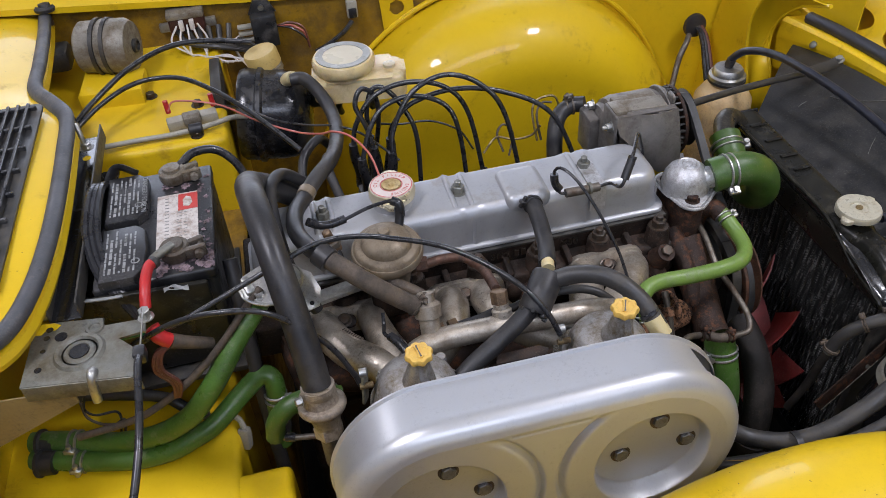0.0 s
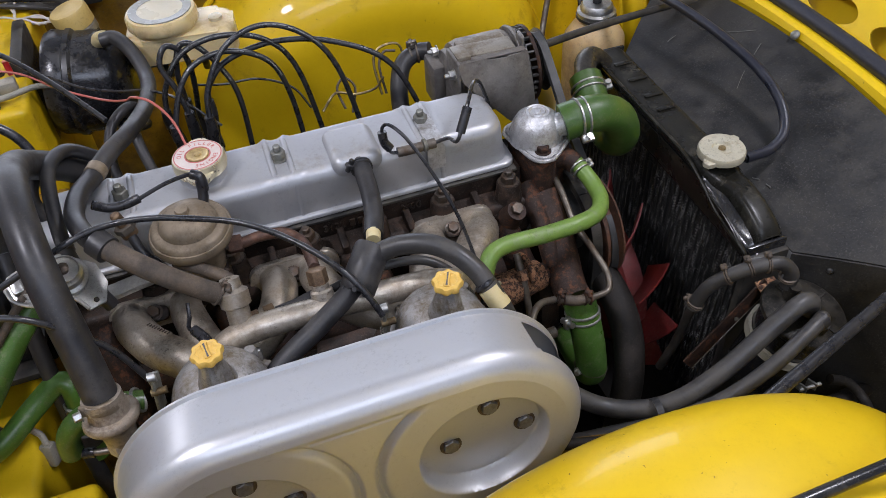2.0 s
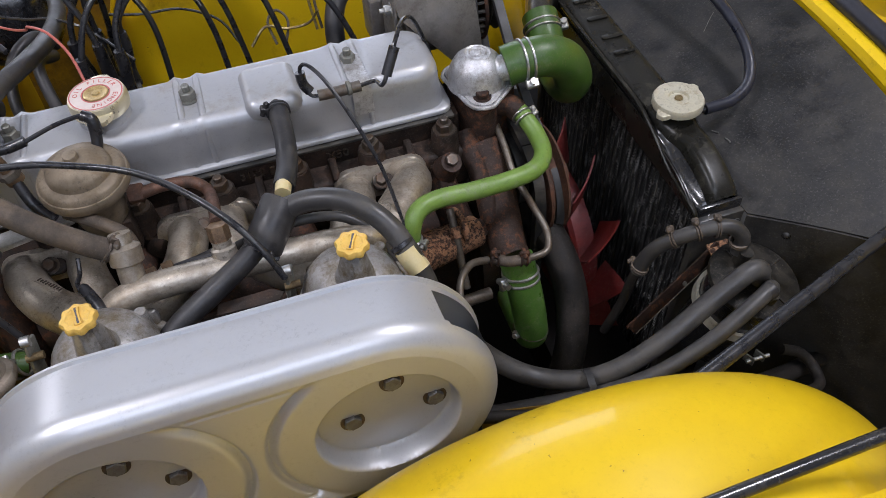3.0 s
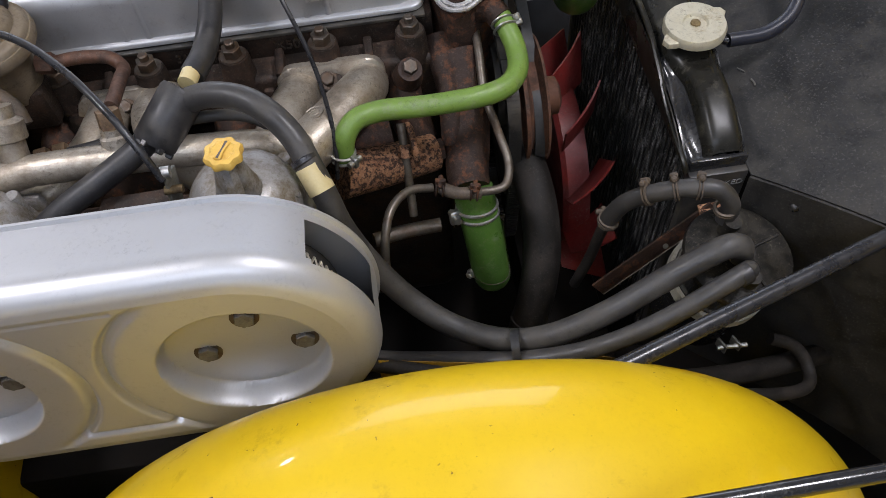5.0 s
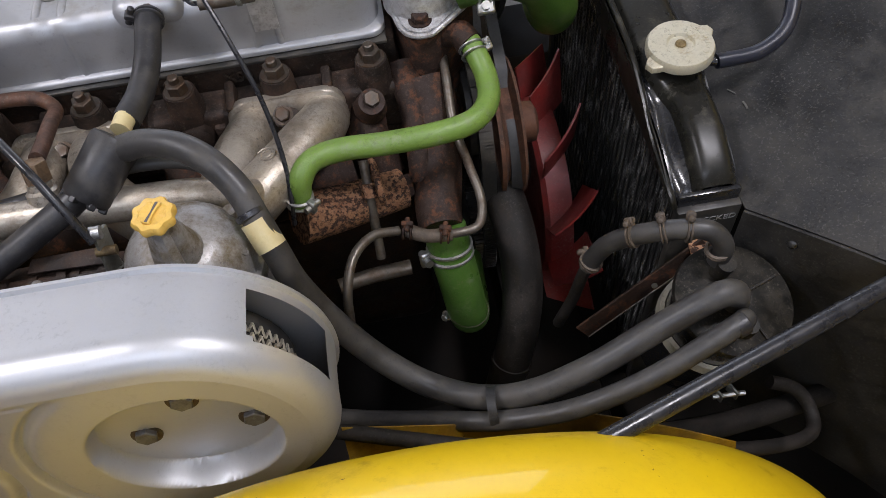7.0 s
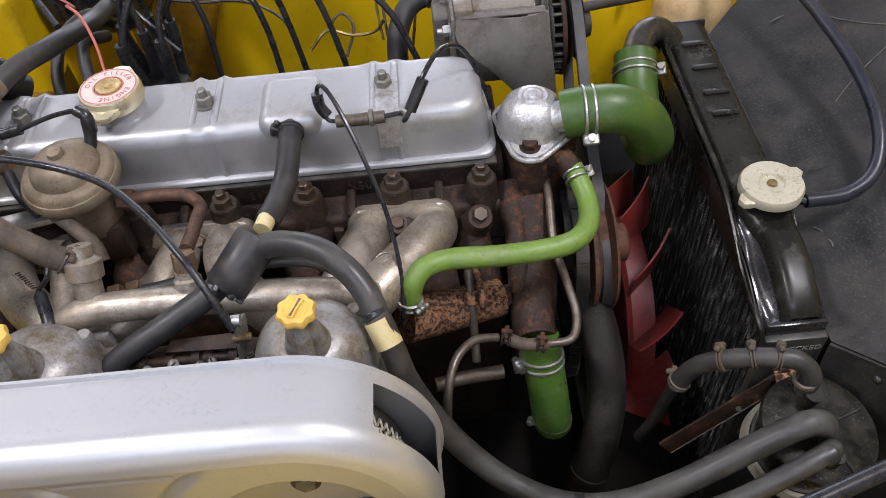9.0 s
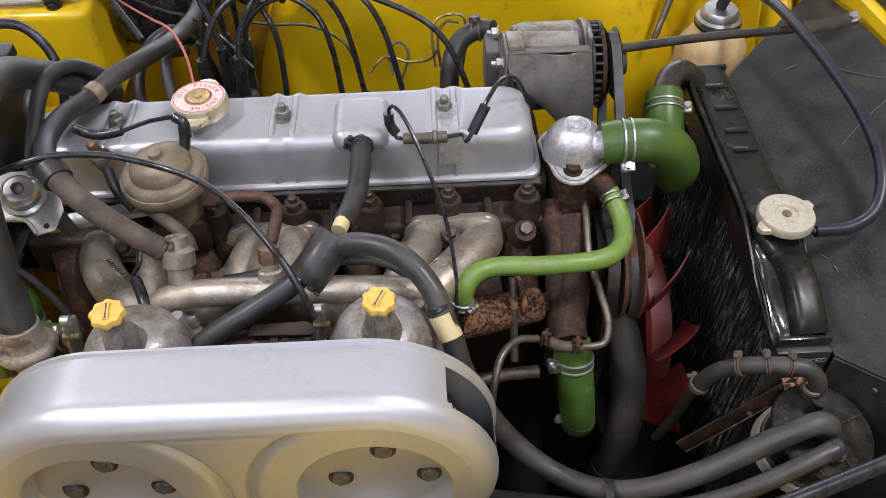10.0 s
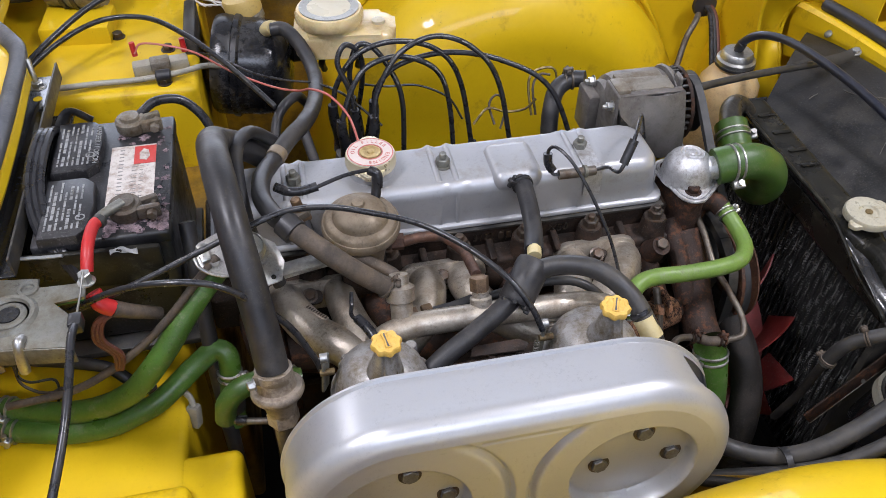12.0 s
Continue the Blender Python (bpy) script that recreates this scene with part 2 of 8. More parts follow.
RED_BROWN = mat("brown_insulation", (0.13, 0.035, 0.02), (0.09, 0.03, 0.02), 0.45, bump=0.05)
KNOB = mat("amber_plastic_knob", (0.72, 0.47, 0.11), (0.62, 0.38, 0.075), 0.4, sss=0.1, scale=60, fine=500, bump=0.15, dirt=(0.48, 0.28, 0.05), amount=0.25, dscale=40, dust=0.15)
NYLON = mat("yellowed_nylon", (0.62, 0.53, 0.30), (0.55, 0.45, 0.22), 0.4, sss=0.15, scale=50, fine=500, bump=0.1, dust=0.08)
RES = mat("yellowed_translucent_plastic", (0.70, 0.58, 0.34), (0.62, 0.49, 0.25), 0.22, sss=0.5, scale=14, fine=300, bump=0.08, dirt=(0.34, 0.24, 0.11), amount=0.4, dscale=12, dust=0.08)
RES_LIGHT = mat("milky_plastic_cap", (0.54, 0.49, 0.36), (0.46, 0.41, 0.28), 0.32, sss=0.3, scale=20, fine=300, bump=0.06, dust=0.08)
RES_GREY = mat("grey_cap_ring", (0.30, 0.30, 0.27), (0.24, 0.24, 0.21), 0.25, scale=30, bump=0.05)
BOTTLE = mat("tan_washer_bottle", (0.62, 0.46, 0.25), (0.54, 0.37, 0.17), 0.42, sss=0.3, scale=10, fine=300, bump=0.08, dirt=(0.25, 0.15, 0.07), amount=0.4)
CAP_CREAM = mat("cream_cap_metal", (0.58, 0.55, 0.43), (0.50, 0.46, 0.35), 0.35, metal=0.35, scale=40, fine=500, bump=0.2, dirt=(0.35, 0.28, 0.17), amount=0.35, dscale=50)
CAP_GOLD = mat("gold_passivated_cap", (0.74, 0.68, 0.50), (0.64, 0.57, 0.39), 0.33, metal=0.7, scale=40, fine=500, bump=0.15, dust=0.08)
WHITE = mat("white_sticker", (0.55, 0.51, 0.47), (0.44, 0.40, 0.36), 0.55, scale=60, fine=500, bump=0.1, dirt=(0.24, 0.17, 0.13), amount=0.42, dscale=60, dust=0.35, dustcol=(0.16, 0.12, 0.10))
LABEL_RED = mat("red_print", (0.50, 0.05, 0.04), (0.42, 0.045, 0.04), 0.5, bump=0.05)
LABEL_GREY = mat("pale_grey_print", (0.30, 0.305, 0.30), (0.19, 0.195, 0.19), 0.6, scale=90, bump=0.05, dirt=(0.05, 0.05, 0.05), amount=0.35, dscale=60)
DARK_PRINT = mat("dark_print", (0.10, 0.09, 0.09), None, 0.5, bump=0.05)
BLUE_TUBE = mat("blue_black_tube", (0.011, 0.013, 0.022), (0.017, 0.019, 0.030), 0.38, scale=40, fine=500, bump=0.1)
GREY_WIRE = mat("grey_cable_sheath", (0.36, 0.34, 0.28), (0.28, 0.26, 0.21), 0.5, scale=40, bump=0.15)
WHITE_WIRE = mat("white_insulation", (0.62, 0.58, 0.54), (0.5, 0.46, 0.43), 0.45, bump=0.05, dust=0.08)
PINK_WIRE = mat("faded_red_insulation", (0.50, 0.13, 0.10), (0.40, 0.10, 0.08), 0.45, bump=0.05, dust=0.08)
GREEN_TAG = mat("green_plastic_tag", (0.02, 0.16, 0.05), None, 0.35, bump=0.05)
MOTOR = mat("dirty_grey_motor", (0.27, 0.25, 0.21), (0.19, 0.17, 0.14), 0.5, metal=0.35, scale=25, fine=400, bump=0.2, dirt=(0.12, 0.085, 0.045), amount=0.55, dscale=25)
ALT = mat("grey_alternator_alloy", (0.27, 0.255, 0.24), (0.18, 0.165, 0.15), 0.45, metal=0.5, scale=30, fine=450, bump=0.3, dirt=(0.12, 0.105, 0.09), amount=0.5, dscale=22)
MAROON = mat("maroon_regulator", (0.075, 0.022, 0.016), (0.05, 0.018, 0.014), 0.45, scale=30, bump=0.15)
CAP_TAN = mat("tan_plastic_cap", (0.50, 0.36, 0.12), (0.44, 0.31, 0.09), 0.45, scale=40, fine=400, bump=0.1, dust=0.2)
BATTERY = mat("dusty_battery_plastic", (0.012, 0.012, 0.013), (0.020, 0.020, 0.021), 0.34, scale=30, fine=500, bump=0.15, dirt=(0.045, 0.042, 0.043), amount=0.4, dscale=26, dust=0.7, dustcol=(0.16, 0.15, 0.155))
RUBBER_DARK = mat("dark_duct_rubber", (0.011, 0.0096, 0.0083), (0.019, 0.0162, 0.0138), 0.6, spec=0.22, scale=30, fine=500, bump=0.4, dist=0.001, dirt=(0.038, 0.031, 0.026), amount=0.42, dscale=28, dust=0.7)
CANISTER = mat("dusty_canister_plastic", (0.008, 0.0075, 0.0066), (0.015, 0.0138, 0.012), 0.42, spec=0.2, scale=26, fine=420, bump=0.3, dirt=(0.045, 0.039, 0.030), amount=0.42, dscale=34, dust=0.9, dustcol=(0.13, 0.115, 0.09))
FINE_PRINT = mat("faded_grey_print", (0.26, 0.25, 0.24), None, 0.6, bump=0.05, dust=0.08)
DUSTY_TAN = mat("dust_coated_panel", (0.30, 0.215, 0.085), (0.22, 0.16, 0.07), 0.6, scale=12, fine=300, bump=0.2, dirt=(0.12, 0.09, 0.05), amount=0.4, dscale=14)
RUST_ORANGE = mat("orange_rusted_wheel", (0.155, 0.062, 0.030), (0.085, 0.036, 0.020), 0.7, metal=0.1, scale=45, fine=500, bump=0.6, dist=0.001, dirt=(0.03, 0.02, 0.015), amount=0.5, dscale=40)
SERVO = mat("dusty_black_servo", (0.009, 0.0093, 0.011), (0.015, 0.0153, 0.018), 0.24, scale=16, fine=400, bump=0.15, dirt=(0.055, 0.053, 0.052), amount=0.35, dscale=20, dust=0.6, dustcol=(0.09, 0.088, 0.086))
BELT = mat("worn_belt_rubber", (0.05, 0.05, 0.05), (0.035, 0.035, 0.035), 0.6, scale=60, fine=600, bump=0.3)
BOLT_GREY = mat("grey_bolt_steel", (0.20, 0.195, 0.185), (0.10, 0.095, 0.088), 0.4, metal=0.45, scale=90, fine=600, bump=0.3, dirt=(0.08, 0.06, 0.045), amount=0.4, dscale=60)
WIRE_MESH = mat("filter_gauze", (0.58, 0.54, 0.44), None, 0.4, metal=0.7, bump=0.1)
CONCRETE = mat("concrete", (0.30, 0.29, 0.27), (0.23, 0.22, 0.21), 0.8, scale=2, fine=70, bump=0.3, dist=0.003, dirt=(0.12, 0.11, 0.10), amount=0.5, dscale=1.5)
PLASTER = mat("painted_wall", (0.66, 0.67, 0.68), (0.58, 0.59, 0.60), 0.8, scale=2, fine=60, bump=0.2, dist=0.002, dust=0.08)
CEILING = mat("ceiling_paint", (0.72, 0.73, 0.74), (0.66, 0.67, 0.68), 0.85, scale=2, fine=60, bump=0.1, dust=0.08)
# Near-black base colour carries the shade deep in the bay.
CHASSIS_SHADE = mat("shade_black_chassis", (0.006, 0.0055, 0.005), (0.010, 0.009, 0.008), 0.7, spec=0.08, scale=15, fine=200, bump=0.4, dirt=(0.014, 0.011, 0.009), amount=0.5, dust=0.1)


# ---- mesh helpers ----
ORIGINS = {}


def place(ob, parent):
    """Hang ob, whose mesh is laid out in the world, under parent."""
    ob.parent = parent
    ob.matrix_parent_inverse = Matrix.Translation(-ORIGINS.get(parent, Vector()))
    return ob


def part(name, bm, material, parent=None, label="", smooth=38):
    me = bpy.data.meshes.new(name)
    bmesh.ops.remove_doubles(bm, verts=bm.verts, dist=1e-6)
    bm.to_mesh(me)
    bm.free()
    me.materials.append(material)
    me.shade_smooth()
    me.set_sharp_from_angle(angle=radians(smooth))
    ob = new(name, me)
    if label:
        ob["label"] = label
    return place(ob, parent) if parent else ob


def thing(name, at, label, category, group="", kind=""):
    ob = new(name)
    ob.empty_display_size = 0.02
    ob.location = at
    ORIGINS[ob] = Vector(at)
    return tagged(ob, label, category, group, kind)


def single(name, bm, material, label, category, group="", kind="", smooth=38):
    return tagged(part(name, bm, material, None, "", smooth), label, category, group, kind)


def aim(at, way, up=(0, 0, 1)):
    """A matrix whose z axis points along way."""
    z = Vector(way).normalized()
    u = Vector(up)
    if abs(z.dot(u)) > 0.98:
        u = Vector((1, 0, 0))
    x = u.cross(z).normalized()
    y = z.cross(x)
    return Matrix.Translation(at) @ Matrix((x, y, z)).transposed().to_4x4()


def spline(pts, res):
    """Points on a Catmull-Rom curve through pts."""
    p = [Vector(q) for q in pts]
    if len(p) < 3:
        return [p[0].lerp(p[-1], i / res) for i in range(res + 1)]
    p = [p[0] * 2 - p[1], *p, p[-1] * 2 - p[-2]]
    out = []
    for a, b, c, d in zip(p, p[1:], p[2:], p[3:]):
        for i in range(res):
            t = i / res
            out.append(0.5 * (2 * b + (c - a) * t + (2 * a - 5 * b + 4 * c - d) * t * t + (3 * b - a - 3 * c + d) * t ** 3))
    return [*out, p[-2]]


def tube(pts, r, n=12, res=7, bm=None, flat=1.0):
    """A round hose or wire along a smooth line; r: one radius or one at each end."""
    bm = bm or bmesh.new()
    line = spline(pts, res)
    rr = r if isinstance(r, (tuple, list)) else (r, r)
    prev, side, last = None, None, None
    for i, c in enumerate(line):
        way = (line[min(i + 1, len(line) - 1)] - line[max(i - 1, 0)]).normalized()
        if side is None:
            side = way.orthogonal().normalized()
        side = (side - way * side.dot(way)).normalized()
        other = way.cross(side)
        f = i / (len(line) - 1)
        rad = rr[0] + (rr[1] - rr[0]) * f
        ring = [bm.verts.new(c + rad * (math.cos(k * math.tau / n) * side + flat * math.sin(k * math.tau / n) * other)) for k in range(n)]
        if prev:
            for k in range(n):
                bm.faces.new((prev[k], prev[(k + 1) % n], ring[(k + 1) % n], ring[k]))
        else:
            bm.faces.new(ring[::-1])
        prev = ring
    bm.faces.new(prev)
    return bm


def lathe(profile, m=Matrix(), n=28, bm=None, wave=None, loop=False):
    """A turned shape: profile of (radius, height) about the z axis of m. wave(angle): a factor on the radius. loop: a closed ring."""
    bm = bm or bmesh.new()
    prev = None
    if loop:
        profile = [*profile, profile[0]]
    for r, h in profile:
        if r < 1e-6:
            ring = [bm.verts.new(m @ Vector((0, 0, h)))]
        else:
            ring = [bm.verts.new(m @ Vector((r * (wave(k * math.tau / n) if wave else 1) * math.cos(k * math.tau / n), r * (wave(k * math.tau / n) if wave else 1) * math.sin(k * math.tau / n), h))) for k in range(n)]
        if prev:
            for k in range(n):
                a, b = prev[k % len(prev)], prev[(k + 1) % len(prev)]
                c, d = ring[(k + 1) % len(ring)], ring[k % len(ring)]
                vs = [v for i, v in enumerate((a, b, c, d)) if v not in (a, b, c, d)[:i]]
                if len(vs) > 2:
                    bm.faces.new(vs)
        elif len(ring) > 1 and not loop:
            bm.faces.new(ring[::-1])
        prev = ring
    if len(prev) > 1 and not loop:
        bm.faces.new(prev)
    return bm


def rbox(m, sx, sy, sz, bev=0.002, seg=2, bm=None):
    """A box with rounded edges, centred on m."""
    b = bmesh.new()
    bmesh.ops.create_cube(b, size=1, matrix=Matrix.Diagonal((sx, sy, sz, 1)))
    if bev:
        bmesh.ops.bevel(b, geom=b.edges[:], offset=bev, segments=seg, affect="EDGES", profile=0.5)
    b.transform(m)
    return merge(bm, b)


def merge(bm, b):
    if bm is None:
        return b
    me = bpy.data.meshes.new("tmp")
    b.to_mesh(me)
    b.free()
    bm.from_mesh(me)
    bpy.data.meshes.remove(me)
    return bm


def prism(outline, h, m=Matrix(), bev=0.0, seg=2, bm=None, holes=()):
    """A plate: outline in x and y of m, from z 0 to h, with its upper edge rounded."""
    b = bmesh.new()
    lower = [b.verts.new((x, y, 0)) for x, y in outline]
    upper = [b.verts.new((x, y, h)) for x, y in outline]
    k = len(outline)
    b.faces.new(lower[::-1])
    top = b.faces.new(upper)
    for i in range(k):
        b.faces.new((lower[i], lower[(i + 1) % k], upper[(i + 1) % k], upper[i]))
    if bev:
        bmesh.ops.bevel(b, geom=top.edges[:], offset=bev, segments=seg, affect="EDGES", profile=0.5)
    bmesh.ops.recalc_face_normals(b, faces=b.faces[:])
    b.transform(m)
    return merge(bm, b)


def rrect(sx, sy, r, n=6):
    """The outline of a rectangle with round corners."""
    out = []
    for cx, cy, a0 in ((sx / 2 - r, sy / 2 - r, 0), (-sx / 2 + r, sy / 2 - r, 90), (-sx / 2 + r, -sy / 2 + r, 180), (sx / 2 - r, -sy / 2 + r, 270)):
        for i in range(n + 1):
            a = radians(a0 + 90 * i / n)
            out.append((cx + r * math.cos(a), cy + r * math.sin(a)))
    return out


def ngon(r, n, turn=0.0):
    return [(r * math.cos(turn + k * math.tau / n), r * math.sin(turn + k * math.tau / n)) for k in range(n)]


def hexbolt(m, r=0.008, h=0.006, washer=True, stud=0.0, bm=None):
    """A hexagon bolt head or nut standing on m's plane, with a washer and perhaps a stud through it."""
    base = 0.0
    if washer:
        bm = lathe([(0, 0), (r * 1.35, 0), (r * 1.35, 0.0012), (0, 0.0012)], m, 18, bm)
        base = 0.0012
    bm = prism(ngon(r, 6, 0.3), h, m @ Matrix.Translation((0, 0, base)), 0.0009, 1, bm)
    if stud:
        bm = lathe([(0, 0), (r * 0.5, 0), (r * 0.5, base + h + stud - 0.001), (r * 0.38, base + h + stud), (0, base + h + stud)], m, 14, bm)
    return bm


def grid_sheet(fn, nu, nv, thick=0.0015):
    """A sheet of metal: fn(u, v) for u and v from 0 to 1, with thickness."""
    bm = bmesh.new()
    vs = [[bm.verts.new(fn(i / nu, j / nv)) for j in range(nv + 1)] for i in range(nu + 1)]
    for i in range(nu):
        for j in range(nv):
            bm.faces.new((vs[i][j], vs[i + 1][j], vs[i + 1][j + 1], vs[i][j + 1]))
    bmesh.ops.recalc_face_normals(bm, faces=bm.faces[:])
    if thick:
        bmesh.ops.solidify(bm, geom=bm.faces[:], thickness=thick)
    return bm


def writing(name, text, size, m, material, parent, depth=0.0002, align="CENTER", ring=None):
    """Letters as thin raised meshes; ring: radius of a circle on which they run."""
    bm = None
    for i, ch in enumerate(text if ring else [text]):
        if ch == " ":
            continue
        cu = bpy.data.curves.new("letters", "FONT")
        cu.body, cu.size, cu.align_x, cu.align_y, cu.extrude = ch, size, align, "CENTER", depth
        ob = bpy.data.objects.new("letters", cu)
        scene.collection.objects.link(ob)
        me = bpy.data.meshes.new_from_object(ob.evaluated_get(bpy.context.evaluated_depsgraph_get()))
        b = bmesh.new()
        b.from_mesh(me)
        bpy.data.objects.remove(ob)
        bpy.data.curves.remove(cu)
        bpy.data.meshes.remove(me)
        if ring:
            radius, start, step = ring
            a = start - i * step
            b.transform(m @ Matrix.Rotation(a, 4, "Z") @ Matrix.Translation((0, radius, 0)))
        else:
            b.transform(m)
        bm = merge(bm, b)
    return part(name, bm, material, parent)


def clamp(at, way, r, material=CHROME, width=0.004, screw=(0, 0, 1), gap=0.010):
    """A double-wire hose clip with its screw block."""
    m = aim(at, way)
    bm = None
    for s in (-gap / 2, gap / 2):
        bm = lathe([(r, s - width / 2), (r + 0.0022, s - width / 4), (r + 0.0022, s + width / 4), (r, s + width / 2), (r - 0.001, s)], m, 26, bm, None, True)
    d = Vector(screw)
    w = Vector(way).normalized()
    d = (d - w * d.dot(w)).normalized()
    k = min(1.0, 0.45 + 0.55 * r / 0.02)
    c = Vector(at) + d * (r + 0.005 * k)
    bm = rbox(aim(c, w, d), 0.008 * k, 0.012 * k, gap + 0.007 * k, 0.0015 * k, 1, bm)
    bm = lathe([(0, -0.011 * k), (0.0042 * k, -0.011 * k), (0.0042 * k, 0.011 * k), (0.002 * k, 0.013 * k), (0, 0.013 * k)], aim(c, w.cross(d)), 12, bm)
    return bm

# ---- the garage ----
def slab(name, x0, x1, y0, y1, z0, z1, material, label, category):
    bm = rbox(Matrix.Translation(((x0 + x1) / 2, (y0 + y1) / 2, (z0 + z1) / 2)), x1 - x0, y1 - y0, z1 - z0, 0)
    return single(name, bm, material, label, category, kind="structure")


slab("floor", -4.0, 5.0, -3.6, 5.6, -0.15, 0.0, CONCRETE, "grey concrete garage floor with dark stains", "floor")
bm = None
for x0, x1, y0, y1 in ((-4.0, 5.0, -0.6, 5.6), (-4.0, 5.0, -3.6, -1.6), (-4.0, -0.9, -1.6, -0.6), (1.3, 5.0, -1.6, -0.6)):
    bm = rbox(Matrix.Translation(((x0 + x1) / 2, (y0 + y1) / 2, 2.975)), x1 - x0, y1 - y0, 0.15, 0, 1, bm)
single("ceiling", bm, CEILING, "pale painted garage ceiling with an opening for the added overhead fill", "ceiling", kind="structure")
slab("wall_west", -4.15, -4.0, -3.6, 5.6, 0.0, 2.9, PLASTER, "pale painted garage wall", "wall")
slab("wall_east", 5.0, 5.15, -3.6, 5.6, 0.0, 2.9, PLASTER, "pale painted garage wall", "wall")
slab("wall_south_1", -4.0, -1.2, -3.75, -3.6, 0.0, 2.9, PLASTER, "pale painted wall beside the added fill-light opening", "wall")
slab("wall_south_2", 1.8, 5.0, -3.75, -3.6, 0.0, 2.9, PLASTER, "pale painted wall beside the added fill-light opening", "wall")
slab("wall_south_3", -1.2, 1.8, -3.75, -3.6, 2.4, 2.9, PLASTER, "pale painted wall above the added fill-light opening", "wall")
slab("wall_south_4", -1.2, 1.8, -3.75, -3.6, 0.0, 1.0, PLASTER, "pale painted wall below the added fill-light opening", "wall")
slab("wall_north_1", -4.0, -2.0, 5.6, 5.75, 0.0, 2.9, PLASTER, "pale painted wall beside the garage door", "wall")
slab("wall_north_2", 2.6, 5.0, 5.6, 5.75, 0.0, 2.9, PLASTER, "pale painted wall beside the garage door", "wall")
slab("wall_north_3", -2.0, 2.6, 5.6, 5.75, 2.6, 2.9, PLASTER, "pale painted lintel over the garage door", "wall")
slab("ground", -40, 40, -60, 62, -0.40, -0.20, CONCRETE, "pale concrete yard outside the garage", "ground")
for lx, ly in PANELS:
    lt = thing("ceiling_light", (lx, ly, 2.9), "white panel light under the garage ceiling", "ceiling light", "panel lights")
    part("housing", rbox(Matrix.Translation((lx, ly, 2.86)), 0.34, 0.60, 0.06, 0.006), PLASTER, lt)

# ---- the car's body ----
MID = 0.905  # the car's centre line in y


def rail_z(x):
    return 0.893 - 0.095 * (x + 0.2)


car = thing("car_body", (0.3, MID, 0.0), "bright yellow car body with open engine bay, grimy inside", "car body")


def wing_sheet(side):
    """The wing's top: flange over the engine bay, ledge, crowned top and the outer side."""
    prof = ((1.575, 0.002), (1.575, 0.014), (1.580, 0.018), (1.602, 0.034), (1.6045, 0.033), (1.608, 0.039), (1.632, 0.050), (1.655, 0.046), (1.69, 0.02), (1.715, -0.06), (1.72, -0.35))

    def fn(u, v):
        k = v * (len(prof) - 1)
        i = min(int(k), len(prof) - 2)
        a, b = prof[i], prof[i + 1]
        f = k - i
        x = -0.62 + 1.85 * u
        y, z = a[0] + (b[0] - a[0]) * f, rail_z(x) + a[1] + (b[1] - a[1]) * f
        if side < 0:
            y, z = y - 0.012, z - 0.014
        return Vector((x, MID + side * (y - MID), z))
    return grid_sheet(fn, 24, (len(prof) - 1) * 2, 0.0018)


def inner_wing(side, x0, x1):
    def fn(u, v):
        x = x0 + (x1 - x0) * u
        top = rail_z(x) + 0.014
        z = top + (0.30 - top) * v
        bow = 0.012 * math.sin(3.1 * x + 1) + 0.03 * v * v
        return Vector((x, MID + side * (1.595 - bow - MID), z))
    return grid_sheet(fn, 16, 12, 0.0015)


def arch(side):
    """The wheel housing: a drum over the wheel with a broad rounded shoulder."""
    cx, cz, rad, rc = 0.47, 0.40, 0.44, 0.12
    wall = 1.372

    def fn(u, v):
        a = radians(182 - 184 * u)
        s = v * 0.46
        if s < 0.14:
            y, r = 1.60 - s / 0.14 * (1.60 - wall - rc), rad
        elif s < 0.34:
            b = (s - 0.14) / 0.20 * math.pi / 2
            y, r = wall + rc - rc * math.sin(b), rad - rc + rc * math.cos(b)
        else:
            y, r = wall, rad - rc - (s - 0.34) / 0.12 * 0.31
        return Vector((cx + r * (0.94 if u > 0.5 else 0.97) * math.cos(a), MID + side * (y - MID), cz + r * math.sin(a)))
    return grid_sheet(fn, 64, 46, 0.0015)


for side in (1, -1):
    part("wing", wing_sheet(side), YELLOW, car)
    part("inner_wing", inner_wing(side, -0.60, 0.62), YELLOW_DIRTY_SHADED, car, "grimy yellow inner wing panel, also darkened for shade under the wing")
    part("inner_wing", inner_wing(side, 0.62, 1.15), YELLOW, car, "yellow inner wing panel beside the nose")
    part("wheel_arch", arch(side), YELLOW, car, "rounded glossy yellow wheel housing with scratches")
    if side < 0:
        edge = ((0.419, 0.495, 0.664), (0.486, 0.492, 0.644), (0.552, 0.49, 0.622), (0.6, 0.489, 0.62), (0.626, 0.487, 0.625), (0.672, 0.468, 0.63), (0.71, 0.45, 0.635), (0.756, 0.435, 0.621))

        def flange(u, v):
            k = min(int(u * 7), 6)
            p = Vector(edge[k]).lerp(Vector(edge[k + 1]), u * 7 - k)
            return p + Vector((0, -0.035 * v, -0.075 * v))
        part("arch_flange", grid_sheet(flange, 42, 4, 0.0015), YELLOW_DIRTY_SHADED, car, "grimy yellow flange beside the wheel housing")
    # seam rib between the housing and the wing
    rib = [(0.47 + 0.452 * 0.95 * math.cos(radians(a)), MID + side * (1.575 - MID), 0.40 + 0.452 * math.sin(radians(a))) for a in range(160, 19, -10)]
    part("seam_rib", tube(rib, 0.006, 8, 4), YELLOW, car)

